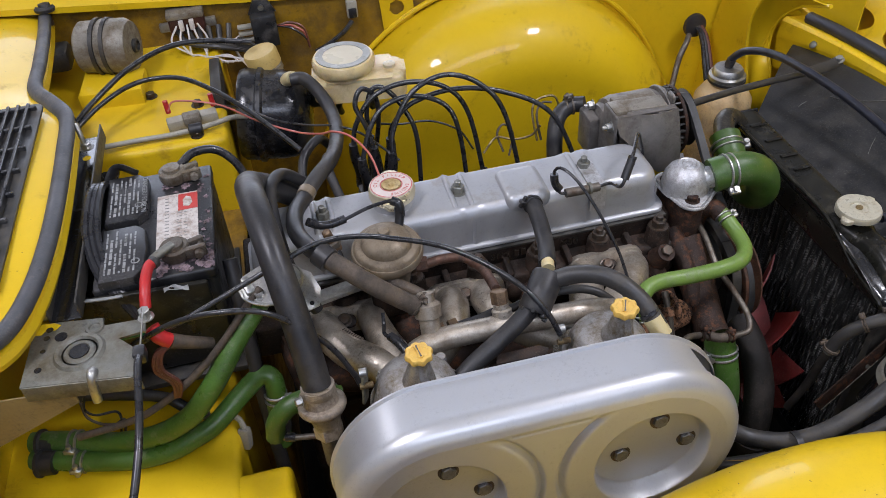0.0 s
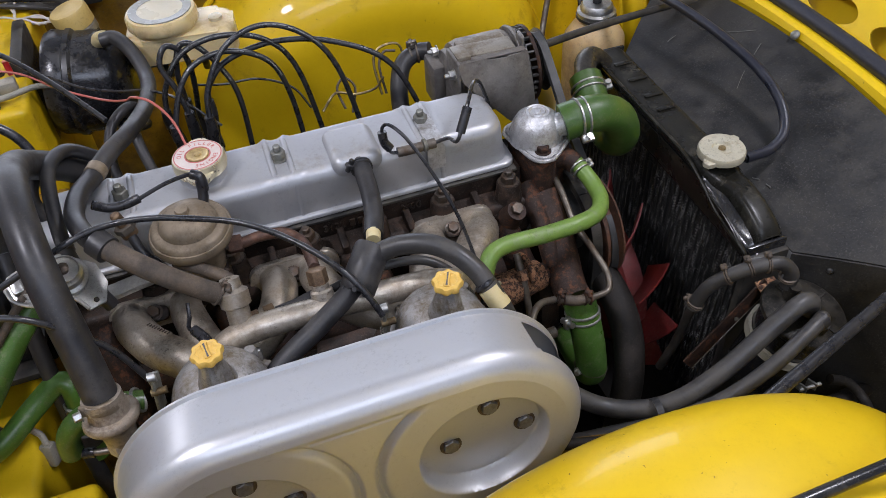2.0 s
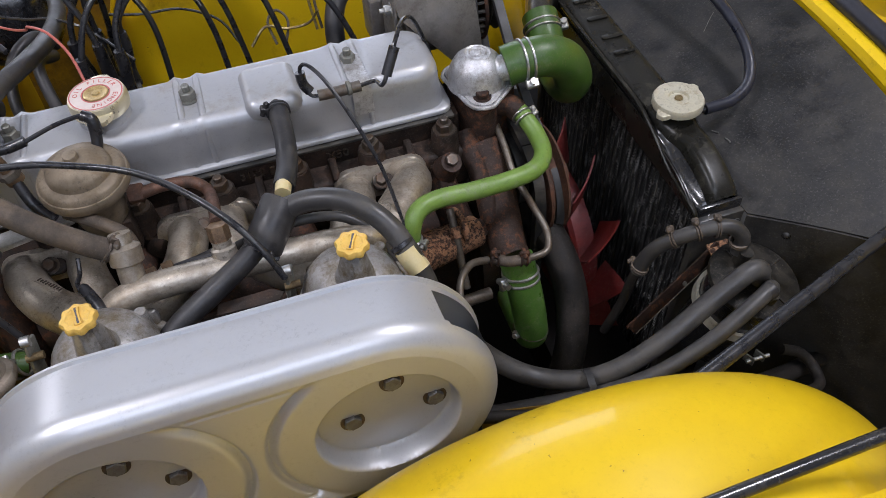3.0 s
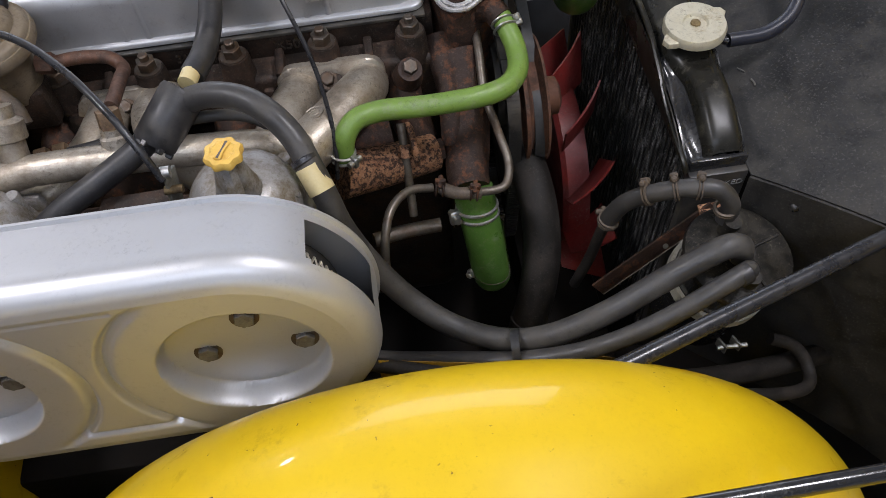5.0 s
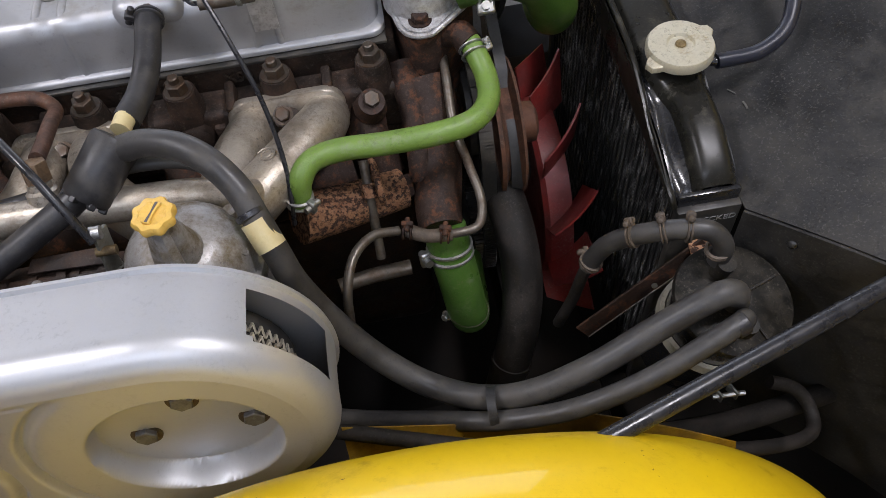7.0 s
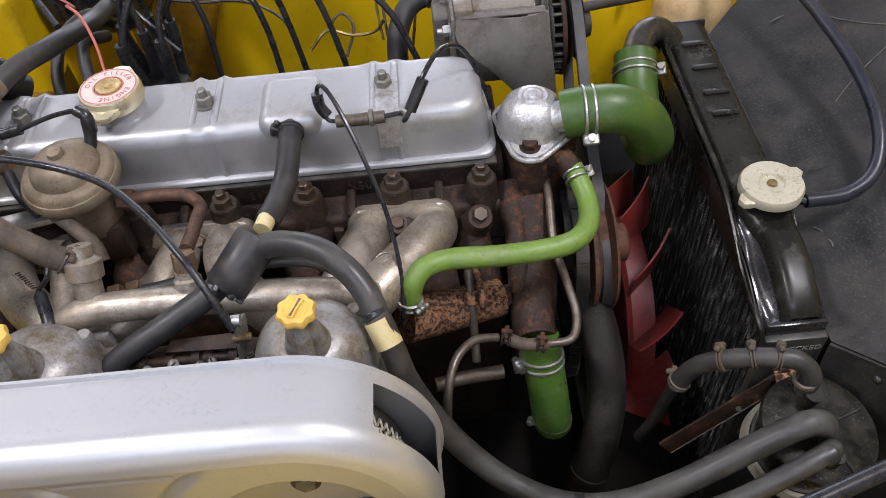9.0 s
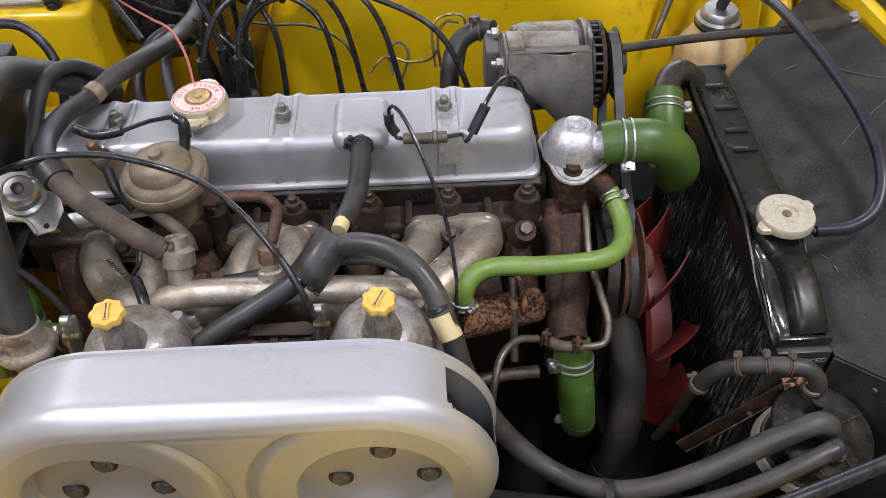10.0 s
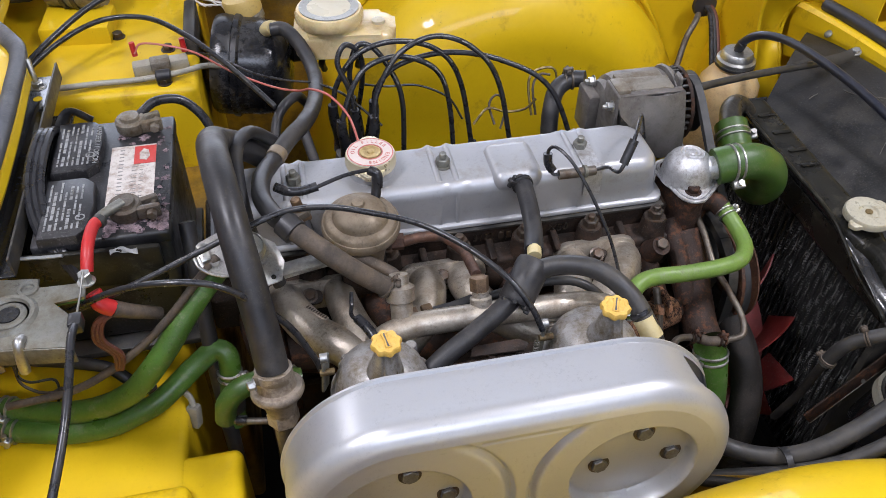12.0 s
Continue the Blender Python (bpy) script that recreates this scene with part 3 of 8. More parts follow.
# bulkhead steps: far shelf, battery tray and near shelf
def step(name, x0, x1, y0, y1, z0, z1, material=YELLOW, label=""):
    return part(name, rbox(Matrix.Translation(((x0 + x1) / 2, (y0 + y1) / 2, (z0 + z1) / 2)), x1 - x0, y1 - y0, z1 - z0, 0.012, 4), material, car, label)


step("bulkhead", -0.56, -0.46, 0.16, 1.65, 0.20, 0.90, YELLOW, "yellow bulkhead panel")
step("shelf", -0.50, -0.115, 1.205, 1.60, 0.40, 0.812)
step("battery_tray", -0.50, -0.157, 0.24, 1.21, 0.25, 0.650)
step("footwell_corner", -0.40, -0.092, 0.18, 0.652, 0.25, 0.647)
step("footwell_box", -0.42, -0.150, 0.19, 0.602, 0.30, 0.668)
step("footwell_wall", -0.20, -0.115, 0.86, 1.30, 0.10, 0.66, YELLOW_DIRTY_SHADED)
step("transmission_cover", -0.48, -0.18, 0.70, 1.12, 0.10, 0.60, CHASSIS_SHADE, "transmission cover coloured dark for the shade below")

# scuttle with its seal and vent
edge = [(x - 0.019, y) for x, y in (
    (-0.42, 1.66), (-0.398, 1.50), (-0.386, 1.36), (-0.379, 1.262), (-0.345, 1.20), (-0.318, 1.145), (-0.311, 1.05), (-0.308, 0.95), (-0.309, 0.85), (-0.318, 0.76), (-0.340, 0.695), (-0.39, 0.655), (-0.43, 0.60), (-0.45, 0.45), (-0.47, 0.20))]


def scuttle():
    line = spline([(x, y, 0) for x, y in edge], 6)

    def fn(u, v):
        p = line[round(u * (len(line) - 1))]
        x = p.x - 0.5 * v
        lift = 0.012 * min(1, v * 12) + 0.02 * v
        return Vector((x, p.y, 0.925 + lift - 0.05 * (p.y - MID) ** 2))
    return grid_sheet(fn, len(line) - 1, 16, 0.002)


part("scuttle_panel", scuttle(), YELLOW, car)
part("scuttle_lip", tube([(x + 0.004, y, 0.905 - 0.05 * (y - MID) ** 2) for x, y in edge], 0.012, 8, 6), YELLOW, car)
part("scuttle_seal", tube([(x + 0.006, y, 0.930 - 0.05 * (y - MID) ** 2) for x, y in edge], 0.0135, 12, 7, flat=0.8), SEAL, car, "grey rubber seal along the scuttle")
# black vent grille
bm = None
for k in range(9):
    bm = rbox(Matrix.Translation((-0.380 - 0.014 * k, 0.965, 0.9475)), 0.0045, 0.40, 0.010, 0.001, 1, bm)
for k in range(8):
    bm = rbox(Matrix.Translation((-0.434, 0.772 + 0.055 * k, 0.946)), 0.13, 0.005, 0.008, 0.001, 1, bm)
vent = part("vent_grille", bm, PLASTIC, car, "black plastic slatted air vent")
part("vent_frame", prism(rrect(0.15, 0.42, 0.01), 0.004, Matrix.Translation((-0.437, 0.965, 0.9395)), 0.001), SATIN_BLACK, vent)

# front: slam panel, seal and shield
def strip_z(y):
    """The lower edge of the front panel's bright strip, crowned across the car."""
    return 0.786 - 0.33 * (y - MID) ** 2


def strip_top(y):
    """The upper edge of that strip, flatter than its lower one."""
    return 0.797 - 0.178 * (y - MID) ** 2


def front_sheet():
    prof = ((1.046, -0.07), (1.042, -0.004), (1.040, 0.002), (1.044, 0.024), (1.052, 0.029), (1.095, 0.026), (1.10, -0.02), (1.10, -0.30))

    def fn(u, v):
        k = v * (len(prof) - 1)
        i = min(int(k), len(prof) - 2)
        f = k - i
        y = 0.42 + 0.97 * u
        dz = prof[i][1] + (prof[i + 1][1] - prof[i][1]) * f
        if dz > 0:
            dz *= (strip_top(y) - strip_z(y)) / 0.029
        return Vector((prof[i][0] + (prof[i + 1][0] - prof[i][0]) * f, y, strip_z(y) + dz))
    return grid_sheet(fn, 26, 21, 0.002)


part("front_panel", front_sheet(), YELLOW, car)
part("front_seal", tube([(1.072, y, strip_top(y) + 0.007) for y in (0.44, 0.55, 0.68, 0.79, 0.9, 1.02, 1.13, 1.25, 1.34)], 0.013, 10, 6), FRONT_SEAL, car, "dark rubber seal along the front panel")
GUSSET_OUT = spline([(0.975, 1.34, 0.50), (0.975, 1.366, 0.62), (0.975, 1.384, 0.675), (0.975, 1.396, 0.72), (0.975, 1.396, 0.764), (0.976, 1.372, 0.815), (0.978, 1.34, 0.85)], 6)
GUSSET_IN = spline([(1.03, 1.33, 0.50), (1.03, 1.369, 0.635), (1.03, 1.393, 0.675), (1.03, 1.394, 0.73), (1.03, 1.366, 0.772), (1.03, 1.315, 0.815), (1.032, 1.24, 0.845)], 6)


def gusset(u, v):
    i = round(v * (len(GUSSET_OUT) - 1))
    return GUSSET_OUT[i].lerp(GUSSET_IN[i], u) + Vector((0, 0.012 * math.sin(math.pi * u), 0))


part("front_gusset", grid_sheet(gusset, 8, len(GUSSET_OUT) - 1, 0.002), YELLOW, car, "curved yellow gusset beside the nose")
part("gusset_lip", tube(GUSSET_OUT[::3], 0.0042, 8, 3), YELLOW, car)
part("gusset_lip", tube(GUSSET_IN[::3], 0.0042, 8, 3), YELLOW, car)
part("nose_corner", grid_sheet(lambda u, v: Vector((1.09 + 0.02 * u, 1.22 + 0.42 * u, 0.50 + 0.42 * v)), 6, 6, 0.002), YELLOW, car)
part("nose_side", grid_sheet(lambda u, v: Vector((0.98 + 0.06 * v, 1.395 + 0.20 * u, 0.46 + 0.33 * v)), 6, 8, 0.002), YELLOW, car)

# chassis below, its colour blackened to hold the bay's shade
for wy in (0.255, 1.555):
    part("tyre", lathe([(0.19, -0.075), (0.29, -0.08), (0.31, -0.06), (0.315, 0.0), (0.31, 0.06), (0.29, 0.08), (0.19, 0.075)], aim((0.47, wy, 0.315), (0, 1, 0)), 40, None, None, True), RUBBER, car)
part("chassis_rail", rbox(Matrix.Translation((0.3, 0.60, 0.28)), 1.9, 0.08, 0.10, 0.008), CHASSIS_SHADE, car)
part("chassis_rail", rbox(Matrix.Translation((0.3, 1.21, 0.28)), 1.9, 0.08, 0.10, 0.008), CHASSIS_SHADE, car)
# Black sheet across the open underside, where only shade shows.
part("underside_shade", rbox(Matrix.Translation((0.35, MID, 0.17)), 1.6, 1.3, 0.01, 0), CHASSIS_SHADE, car)
part("crossmember", rbox(Matrix.Translation((0.66, MID, 0.33)), 0.10, 0.9, 0.10, 0.01), CHASSIS_SHADE, car)

# bonnet, hinged at the nose and standing open
bonnet = thing("bonnet", (1.16, MID, 0.80), "yellow bonnet standing open, its inner frame with oval holes", "bonnet")
BM = Matrix.Translation((1.100, MID, 0.770)) @ Matrix.Rotation(radians(-38), 4, "Y")


def bonnet_frame():
    bm = bmesh.new()
    ovals = [(0.040, -0.3675 + 0.147 * k) for k in range(6)]
    nu, nv = 24, 160
    vs = {}
    for i in range(nu + 1):
        for j in range(nv + 1):
            x, y = 0.17 * i / nu, -0.62 + 1.24 * j / nv
            vs[i, j] = bm.verts.new((x, y, 0.018 * math.sin(math.pi * min(1, x / 0.17)) + 0.01))
    for i in range(nu):
        for j in range(nv):
            x, y = 0.17 * (i + 0.5) / nu, -0.62 + 1.24 * (j + 0.5) / nv
            if all(((x - a) / 0.022) ** 2 + ((y - b) / 0.056) ** 2 > 1 for a, b in ovals):
                bm.faces.new((vs[i, j], vs[i + 1, j], vs[i + 1, j + 1], vs[i, j + 1]))
    bmesh.ops.delete(bm, geom=[v for v in bm.verts if not v.link_faces], context="VERTS")
    for v in bm.verts:
        if v.is_boundary and 0.004 < v.co.x < 0.166 and abs(v.co.y) < 0.6:
            a, b = min(ovals, key=lambda o: abs(v.co.y - o[1]))
            k = math.hypot((v.co.x - a) / 0.022, (v.co.y - b) / 0.056)
            v.co.x, v.co.y = a + (v.co.x - a) / k, b + (v.co.y - b) / k
    bmesh.ops.solidify(bm, geom=bm.faces[:], thickness=0.003)
    bm.transform(BM)
    for v in bm.verts:
        v.co.z -= 0.10 * (v.co.y - MID) ** 2
    return bm


part("inner_frame", bonnet_frame(), YELLOW, bonnet, "yellow inner frame with oval lightening holes", smooth=60)
part("skin", grid_sheet(lambda u, v: BM @ Vector((-0.02 + 1.1 * u, -0.66 + 1.32 * v, -0.06 + 0.03 * math.sin(math.pi * v))), 12, 12, 0.002), YELLOW, bonnet)
part("lower_edge", rbox(BM @ Matrix.Translation((-0.012, 0, -0.022)), 0.006, 1.30, 0.07, 0.002), YELLOW, bonnet)
part("upper_edge", rbox(BM @ Matrix.Translation((0.175, 0, -0.022)), 0.006, 1.30, 0.07, 0.002), YELLOW, bonnet)

# black shield board over the nose, with its turned-down sides
shield = thing("radiator_shield", (0.95, MID, 0.72), "black millboard shield between radiator and nose, dusty with scuffs", "shield panel")
outline = [(0.815, 0.622), (0.857, 0.569), (0.896, 0.507), (0.96, 0.44), (1.04, 0.40), (1.04, 1.38), (1.00, 1.30), (0.857, 1.122), (0.815, 1.10)]


def shield_z(x):
    return 0.698 + (x - 0.81) * 0.30


def board(u, v):
    x = 0.815 + 0.222 * u
    near = 0.622 - 1.05 * (x - 0.815)
    far = 1.10 + 1.02 * (x - 0.815)
    y = near + (far - near) * v
    return Vector((x, y, shield_z(x) + u * u * (strip_z(y) - 0.770) + 0.004 * math.sin(9 * y) * u * (1 - u)))


part("top_board", grid_sheet(board, 14, 40, 0.003), BOARD, shield)
part("side_board", grid_sheet(lambda u, v: board(u, 0) + Vector((0, -0.01 * v, -0.36 * v - 0.002)), 12, 8, 0.003), BOARD, shield)
part("side_board", grid_sheet(lambda u, v: board(u, 1) + Vector((0, 0.01 * v, -0.36 * v - 0.002)), 12, 8, 0.003), BOARD, shield)
# scuffs and scratches in the board's face
for pts, r in ((((0.66, 0.80), (0.70, 0.765), (0.80, 0.715), (0.90, 0.678)), 0.0006), (((0.84, 0.645), (0.75, 0.636), (0.66, 0.626)), 0.0006),
               (((0.62, 0.619), (0.55, 0.606), (0.49, 0.592)), 0.0005), (((0.42, 0.862), (0.455, 0.858), (0.50, 0.85)), 0.0009), (((0.135, 0.312), (0.15, 0.305), (0.158, 0.30)), 0.0009), (((0.17, 0.28), (0.175, 0.27), (0.172, 0.262)), 0.0010)):
    part("scratch", tube([board(*q) + Vector((0, 0, 0.0014)) for q in pts], r, 5, 6), SCRATCH, shield, "pale scratch")
for k in range(4):
    p = board(0.15 + 0.26 * k, 0) + Vector((0, -0.004, -0.022))
    part("rivet", lathe([(0, 0.004), (0.003, 0.0035), (0.005, 0.0015), (0.0055, 0), (0, 0)], aim(p, (-0.6, -0.75, 0.2)), 12), BLACK, shield)

# ---- the engine ----
engine = thing("engine", (0.22, MID, 0.3), "oily cast-iron six-cylinder engine with a silver rocker cover", "engine")
block = part("engine_block", rbox(Matrix.Translation((0.225, 0.915, 0.46)), 0.60, 0.20, 0.43, 0.02, 3), IRON, engine)
for bx in (-0.02, 0.12, 0.26, 0.40):
    part("core_plug", lathe([(0, 0), (0.021, 0), (0.021, 0.004), (0.017, 0.001), (0, 0.001)], aim((bx, 0.8145, 0.60), (0, -1, 0)), 24), RUST, block, "rusty core plug")
for bz in (0.655, 0.545):
    part("block_rib", rbox(Matrix.Translation((0.225, 0.812, bz)), 0.58, 0.012, 0.012, 0.003), IRON, block)
part("sump", rbox(Matrix.Translation((0.20, 0.92, 0.27)), 0.55, 0.16, 0.14, 0.02), CHASSIS_SHADE, engine)
head = part("cylinder_head", rbox(Matrix.Translation((0.205, 0.905, 0.708)), 0.64, 0.185, 0.060, 0.008, 3), IRON, engine, "dark oily cylinder head")
part("upper_deck", rbox(Matrix.Translation((0.205, 0.915, 0.750)), 0.636, 0.136, 0.036, 0.004, 2), IRON, head)
part("gasket", rbox(Matrix.Translation((0.206, 0.905, 0.769)), 0.618, 0.124, 0.004, 0.001), SATIN_BLACK, head)
for sx, sy in ((0.02, 0.826), (0.12, 0.826), (0.216, 0.824), (0.306, 0.826), (0.401, 0.828), (0.496, 0.828), (0.06, 0.99), (0.25, 0.99), (0.44, 0.99)):
    part("head_nut", hexbolt(aim((sx, sy, 0.765), (0, 0, 1)), 0.0105, 0.011, True, 0.007), BOLT, head)
    part("nut_boss", lathe([(0.0205, 0.730), (0.0185, 0.740), (0.0165, 0.762), (0.0155, 0.765), (0, 0.765)], Matrix.Translation((sx, sy, 0)), 20), IRON, head)
writing("casting_mark", "X50", 0.017, Matrix.Translation((0.362, 0.8462, 0.752)) @ Matrix.Rotation(radians(90), 4, "X"), BOLT, head, 0.0018)
writing("casting_mark", "3132", 0.015, Matrix.Translation((0.255, 0.8462, 0.752)) @ Matrix.Rotation(radians(90), 4, "X"), BOLT, head, 0.0018)
for k in range(2):
    part("casting_bar", rbox(Matrix.Translation((0.280 + 0.011 * k, 0.8462, 0.752)), 0.007, 0.003, 0.012, 0.0008, 1), BOLT, head)
# webs and bosses along the head's near face
for sx in (0.068, 0.168, 0.261, 0.352, 0.449):
    part("web", rbox(Matrix.Translation((sx, 0.826, 0.741)) @ Matrix.Rotation(0.25, 4, "X"), 0.010, 0.034, 0.022, 0.003), IRON, head)
for sx in (0.05, 0.13, 0.26, 0.31, 0.45):
    part("boss", lathe([(0.0, 0), (0.017, 0), (0.016, 0.012), (0.010, 0.016), (0, 0.016)], aim((sx, 0.813, 0.715), (0, -1, 0.1)), 16), IRON, head)
for sx in (-0.03, 0.085, 0.335, 0.475):
    part("rib", rbox(Matrix.Translation((sx, 0.811, 0.700)), 0.012, 0.010, 0.050, 0.003), IRON, head)


def rocker_cover():
    """Pressed cover: flange lip, near-upright sides, broad rounded shoulders, raised bands at the studs."""
    bm = bmesh.new()
    x0, x1, yc = -0.104, 0.516, 0.9065
    ring_spec = [(0.0585, 0.0, 0.773), (0.0585, 0.0, 0.777), (0.0565, 0.0, 0.779), (0.0525, 0.004, 0.7795), (0.0515, 0.006, 0.783), (0.0505, 0.008, 0.80), (0.0500, 0.010, 0.822)]
    for k in range(1, 7):
        a = k / 6 * math.pi / 2
        ring_spec.append((0.0500 - 0.016 * (1 - math.cos(a)) , 0.010 + 0.016 * (1 - math.cos(a)), 0.822 + 0.018 * math.sin(a)))
    rows = []
    n = 120
    for hw, inset, z in ring_spec:
        lx = (x1 - x0) / 2 - inset
        out = rrect(2 * lx, 2 * hw, 0.016 + 0.012 * (hw < 0.053), 8)
        # resample straight sides
        pts = []
        for i, p in enumerate(out):
            q = out[(i + 1) % len(out)]
            m = 60 if i in (8, 26) else (6 if i in (17, 35) else 1)
            pts += [(p[0] + (q[0] - p[0]) * t / m, p[1] + (q[1] - p[1]) * t / m) for t in range(m)]
        rows.append([bm.verts.new(((x0 + x1) / 2 + px, yc + py, z)) for px, py in pts])
    for a, b in zip(rows, rows[1:]):
        for i in range(len(a)):
            bm.faces.new((a[i], a[(i + 1) % len(a)], b[(i + 1) % len(b)], b[i]))
    bm.faces.new(rows[0][::-1])
    top = rows[-1]
    # grid over the top between the two long sides
    cap = bmesh.ops.triangle_fill(bm, edges=[bm.edges.get((top[i], top[(i + 1) % len(top)])) for i in range(len(top))], use_beauty=True)
    for v in bm.verts:
        for sx in (0.010, 0.209, 0.401):
            d = abs(v.co.x - sx)
            if 0.006 < d < 0.019 and v.co.z > 0.782:
                k = 0.0028 * math.sin((d - 0.006) / 0.013 * math.pi)
                side = 1 if v.co.y > yc else -1
                if v.co.z < 0.8395:
                    v.co.y += side * k
                if 0.822 < v.co.z < 0.8395:
                    v.co.z += k
    return bm


cover = part("rocker_cover", rocker_cover(), SILVER, engine, "silver-painted pressed rocker cover", smooth=50)
# raised box with the breather stub
part("breather_box", rbox(Matrix.Translation((0.302, 0.8925, 0.8335)), 0.068, 0.080, 0.031, 0.0145, 6), SILVER, cover)
part("breather_stub", tube([(0.303, 0.872, 0.832), (0.303, 0.856, 0.838), (0.303, 0.843, 0.838)], 0.0085, 14, 4), STEEL_PIPE, cover)
for sx in (0.012, 0.209, 0.401):
    m = aim((sx, 0.9035, 0.8405), (0, 0, 1))
    nut = part("cover_nut", hexbolt(m, 0.0095, 0.0105, True, 0.008), GALV, cover)
    for off in (-0.0118, 0.0118):
        x = sx + off
        part("stiffening_rib", tube([(x, 0.8570, 0.779), (x, 0.8582, 0.80), (x, 0.8592, 0.822), (x, 0.8625, 0.8310), (x, 0.8690, 0.8368), (x, 0.878, 0.8380), (x, 0.905, 0.8382), (x, 0.938, 0.8378), (x, 0.9475, 0.8335), (x, 0.9535, 0.822), (x, 0.955, 0.79)], 0.0048, 12, 5), SILVER, cover)
# strap and in-line connector on the front of the cover
part("strap", grid_sheet(lambda u, v: Vector((0.392 + 0.024 * u, 0.910 - 0.058 * min(1, v * 1.5) - 0.003 * v, 0.8435 + 0.002 * (v < 0.1) - 0.042 * max(0, v - 0.62) / 0.38)), 3, 14, 0.0015), ALLOY_BRIGHT, cover, "bent metal strap")

# oil filler cap
cap = thing("oil_filler_cap", (0.114, 0.909, 0.841), "gold twist cap with a red and white oil filler ring", "filler cap")
CM = Matrix.Translation((0.114, 0.909, 0.0)) @ Matrix.Rotation(radians(-10), 4, "Z")
part("neck", lathe([(0, 0.838), (0.030, 0.838), (0.0285, 0.846), (0.027, 0.858), (0, 0.858)], CM, 32), SILVER, cap)
part("cap_shell", lathe([(0.027, 0.853), (0.0325, 0.853), (0.0335, 0.858), (0.033, 0.866), (0.0315, 0.870), (0.0295, 0.8708), (0.0155, 0.8705), (0.0135, 0.8685), (0.005, 0.8685), (0.004, 0.870), (0, 0.870)], CM, 48), CAP_GOLD, cap)
for a in (95, 275):
    e = CM @ Matrix.Rotation(radians(a), 4, "Z") @ Matrix.Translation((0.0335, 0, 0.858))
    ears = prism([(-0.008, -0.018), (0.003, -0.0145), (0.0105, -0.0085), (0.0125, 0.0), (0.0105, 0.0085), (0.003, 0.0145), (-0.008, 0.018)], 0.006, e, 0.0015, 2)
    part("ear", ears, CAP_GOLD, cap)
ringm = CM @ Matrix.Translation((0, 0, 0.8706))
part("white_ring", lathe([(0.0150, 0), (0.0305, 0), (0.0305, 0.0006), (0.0150, 0.0006)], ringm, 48, None, None, True), CAP_RING, cap)
part("red_ring", lathe([(0.0284, 0.0005), (0.0297, 0.0005), (0.0297, 0.0009), (0.0284, 0.0009)], ringm, 48, None, None, True), FADED_RED, cap)
part("red_ring", lathe([(0.0148, 0.0002), (0.0163, 0.0002), (0.0163, 0.0009), (0.0148, 0.0009)], ringm, 48, None, None, True), FADED_RED, cap)
part("centre_disc", lathe([(0.0140, 0.0), (0.0136, 0.0014), (0.0125, 0.0018), (0.0100, 0.0008), (0.0060, 0.0004), (0.0045, 0.0006), (0.0036, 0.0024), (0, 0.0028)], ringm, 30), BRASS_DISC, cap, "brass centre disc")
for word, start in (("OIL FILLER", radians(92)), ("ENGINE", radians(262))):
    writing("lettering", word, 0.0078, ringm @ Matrix.Translation((0, 0, 0.0008)), FADED_RED, cap, ring=(0.0224, start, radians(16)))

# thermostat housing
th = thing("thermostat_housing", (0.56, 0.866, 0.70), "bright cast alloy thermostat cover on a rusty housing", "thermostat housing")
tri = []
for a, r in ((0, 0.047), (120, 0.047), (240, 0.047)):
    for d in (-24, -12, 0, 12, 24):
        c = Vector((0.030 * math.cos(radians(a + 252)), 0.030 * math.sin(radians(a + 252)), 0))
        tri.append((c.x + 0.020 * math.cos(radians(a + 252 + d * 2.4)), c.y + 0.020 * math.sin(radians(a + 252 + d * 2.4))))
part("lower_housing", prism([(x * 0.95, y * 0.95) for x, y in tri], 0.095, Matrix.Translation((0.560, 0.868, 0.692)), 0.003), RUST, th)
part("elbow_boss", tube([(0.56, 0.85, 0.765), (0.585, 0.835, 0.772), (0.594, 0.822, 0.768)], 0.014, 14), RUST, th)
part("flange", prism(tri, 0.008, Matrix.Translation((0.560, 0.868, 0.787)), 0.002), ALLOY_BRIGHT, th)
part("dome", lathe([(0.0385, 0.795), (0.0368, 0.799), (0.0360, 0.809), (0.0338, 0.819), (0.0285, 0.8285), (0.0215, 0.8342), (0.0180, 0.8370), (0.0165, 0.8385), (0.0148, 0.8372), (0.0120, 0.8378), (0.0106, 0.8396), (0.0090, 0.8380), (0.0056, 0.8382), (0.0042, 0.8398), (0, 0.8398)], Matrix.Translation((0.556, 0.872, -0.004)), 36), ALLOY_BRIGHT, th)
part("flange_rim", tube([(0.560 + 1.05 * x, 0.868 + 1.05 * y, 0.7915) for x, y in tri + tri[:1]], 0.0028, 8, 3), ALLOY_BRIGHT, th)
part("outlet", lathe([(0.017, -0.03), (0.0165, 0.010), (0.0178, 0.018), (0.0222, 0.022), (0.0225, 0.034), (0.019, 0.034)], aim((0.575, 0.860, 0.812), (1, -0.05, 0.06)), 26), ALLOY_BRIGHT, th)
for a in (252, 12, 132):
    part("bolt", hexbolt(aim((0.560 + 0.034 * math.cos(radians(a)), 0.868 + 0.034 * math.sin(radians(a)), 0.795), (0, 0, 1)), 0.0085, 0.007), RUST, th)

# water pump and pulleys
pump = thing("water_pump", (0.57, 0.84, 0.64), "rusty cast-iron water pump with its pulley", "water pump")
part("pump_body", tube([(0.545, 0.83, 0.72), (0.548, 0.80, 0.70), (0.545, 0.76, 0.67), (0.538, 0.715, 0.655), (0.538, 0.69, 0.65)], (0.030, 0.022), 18), RUST, pump)
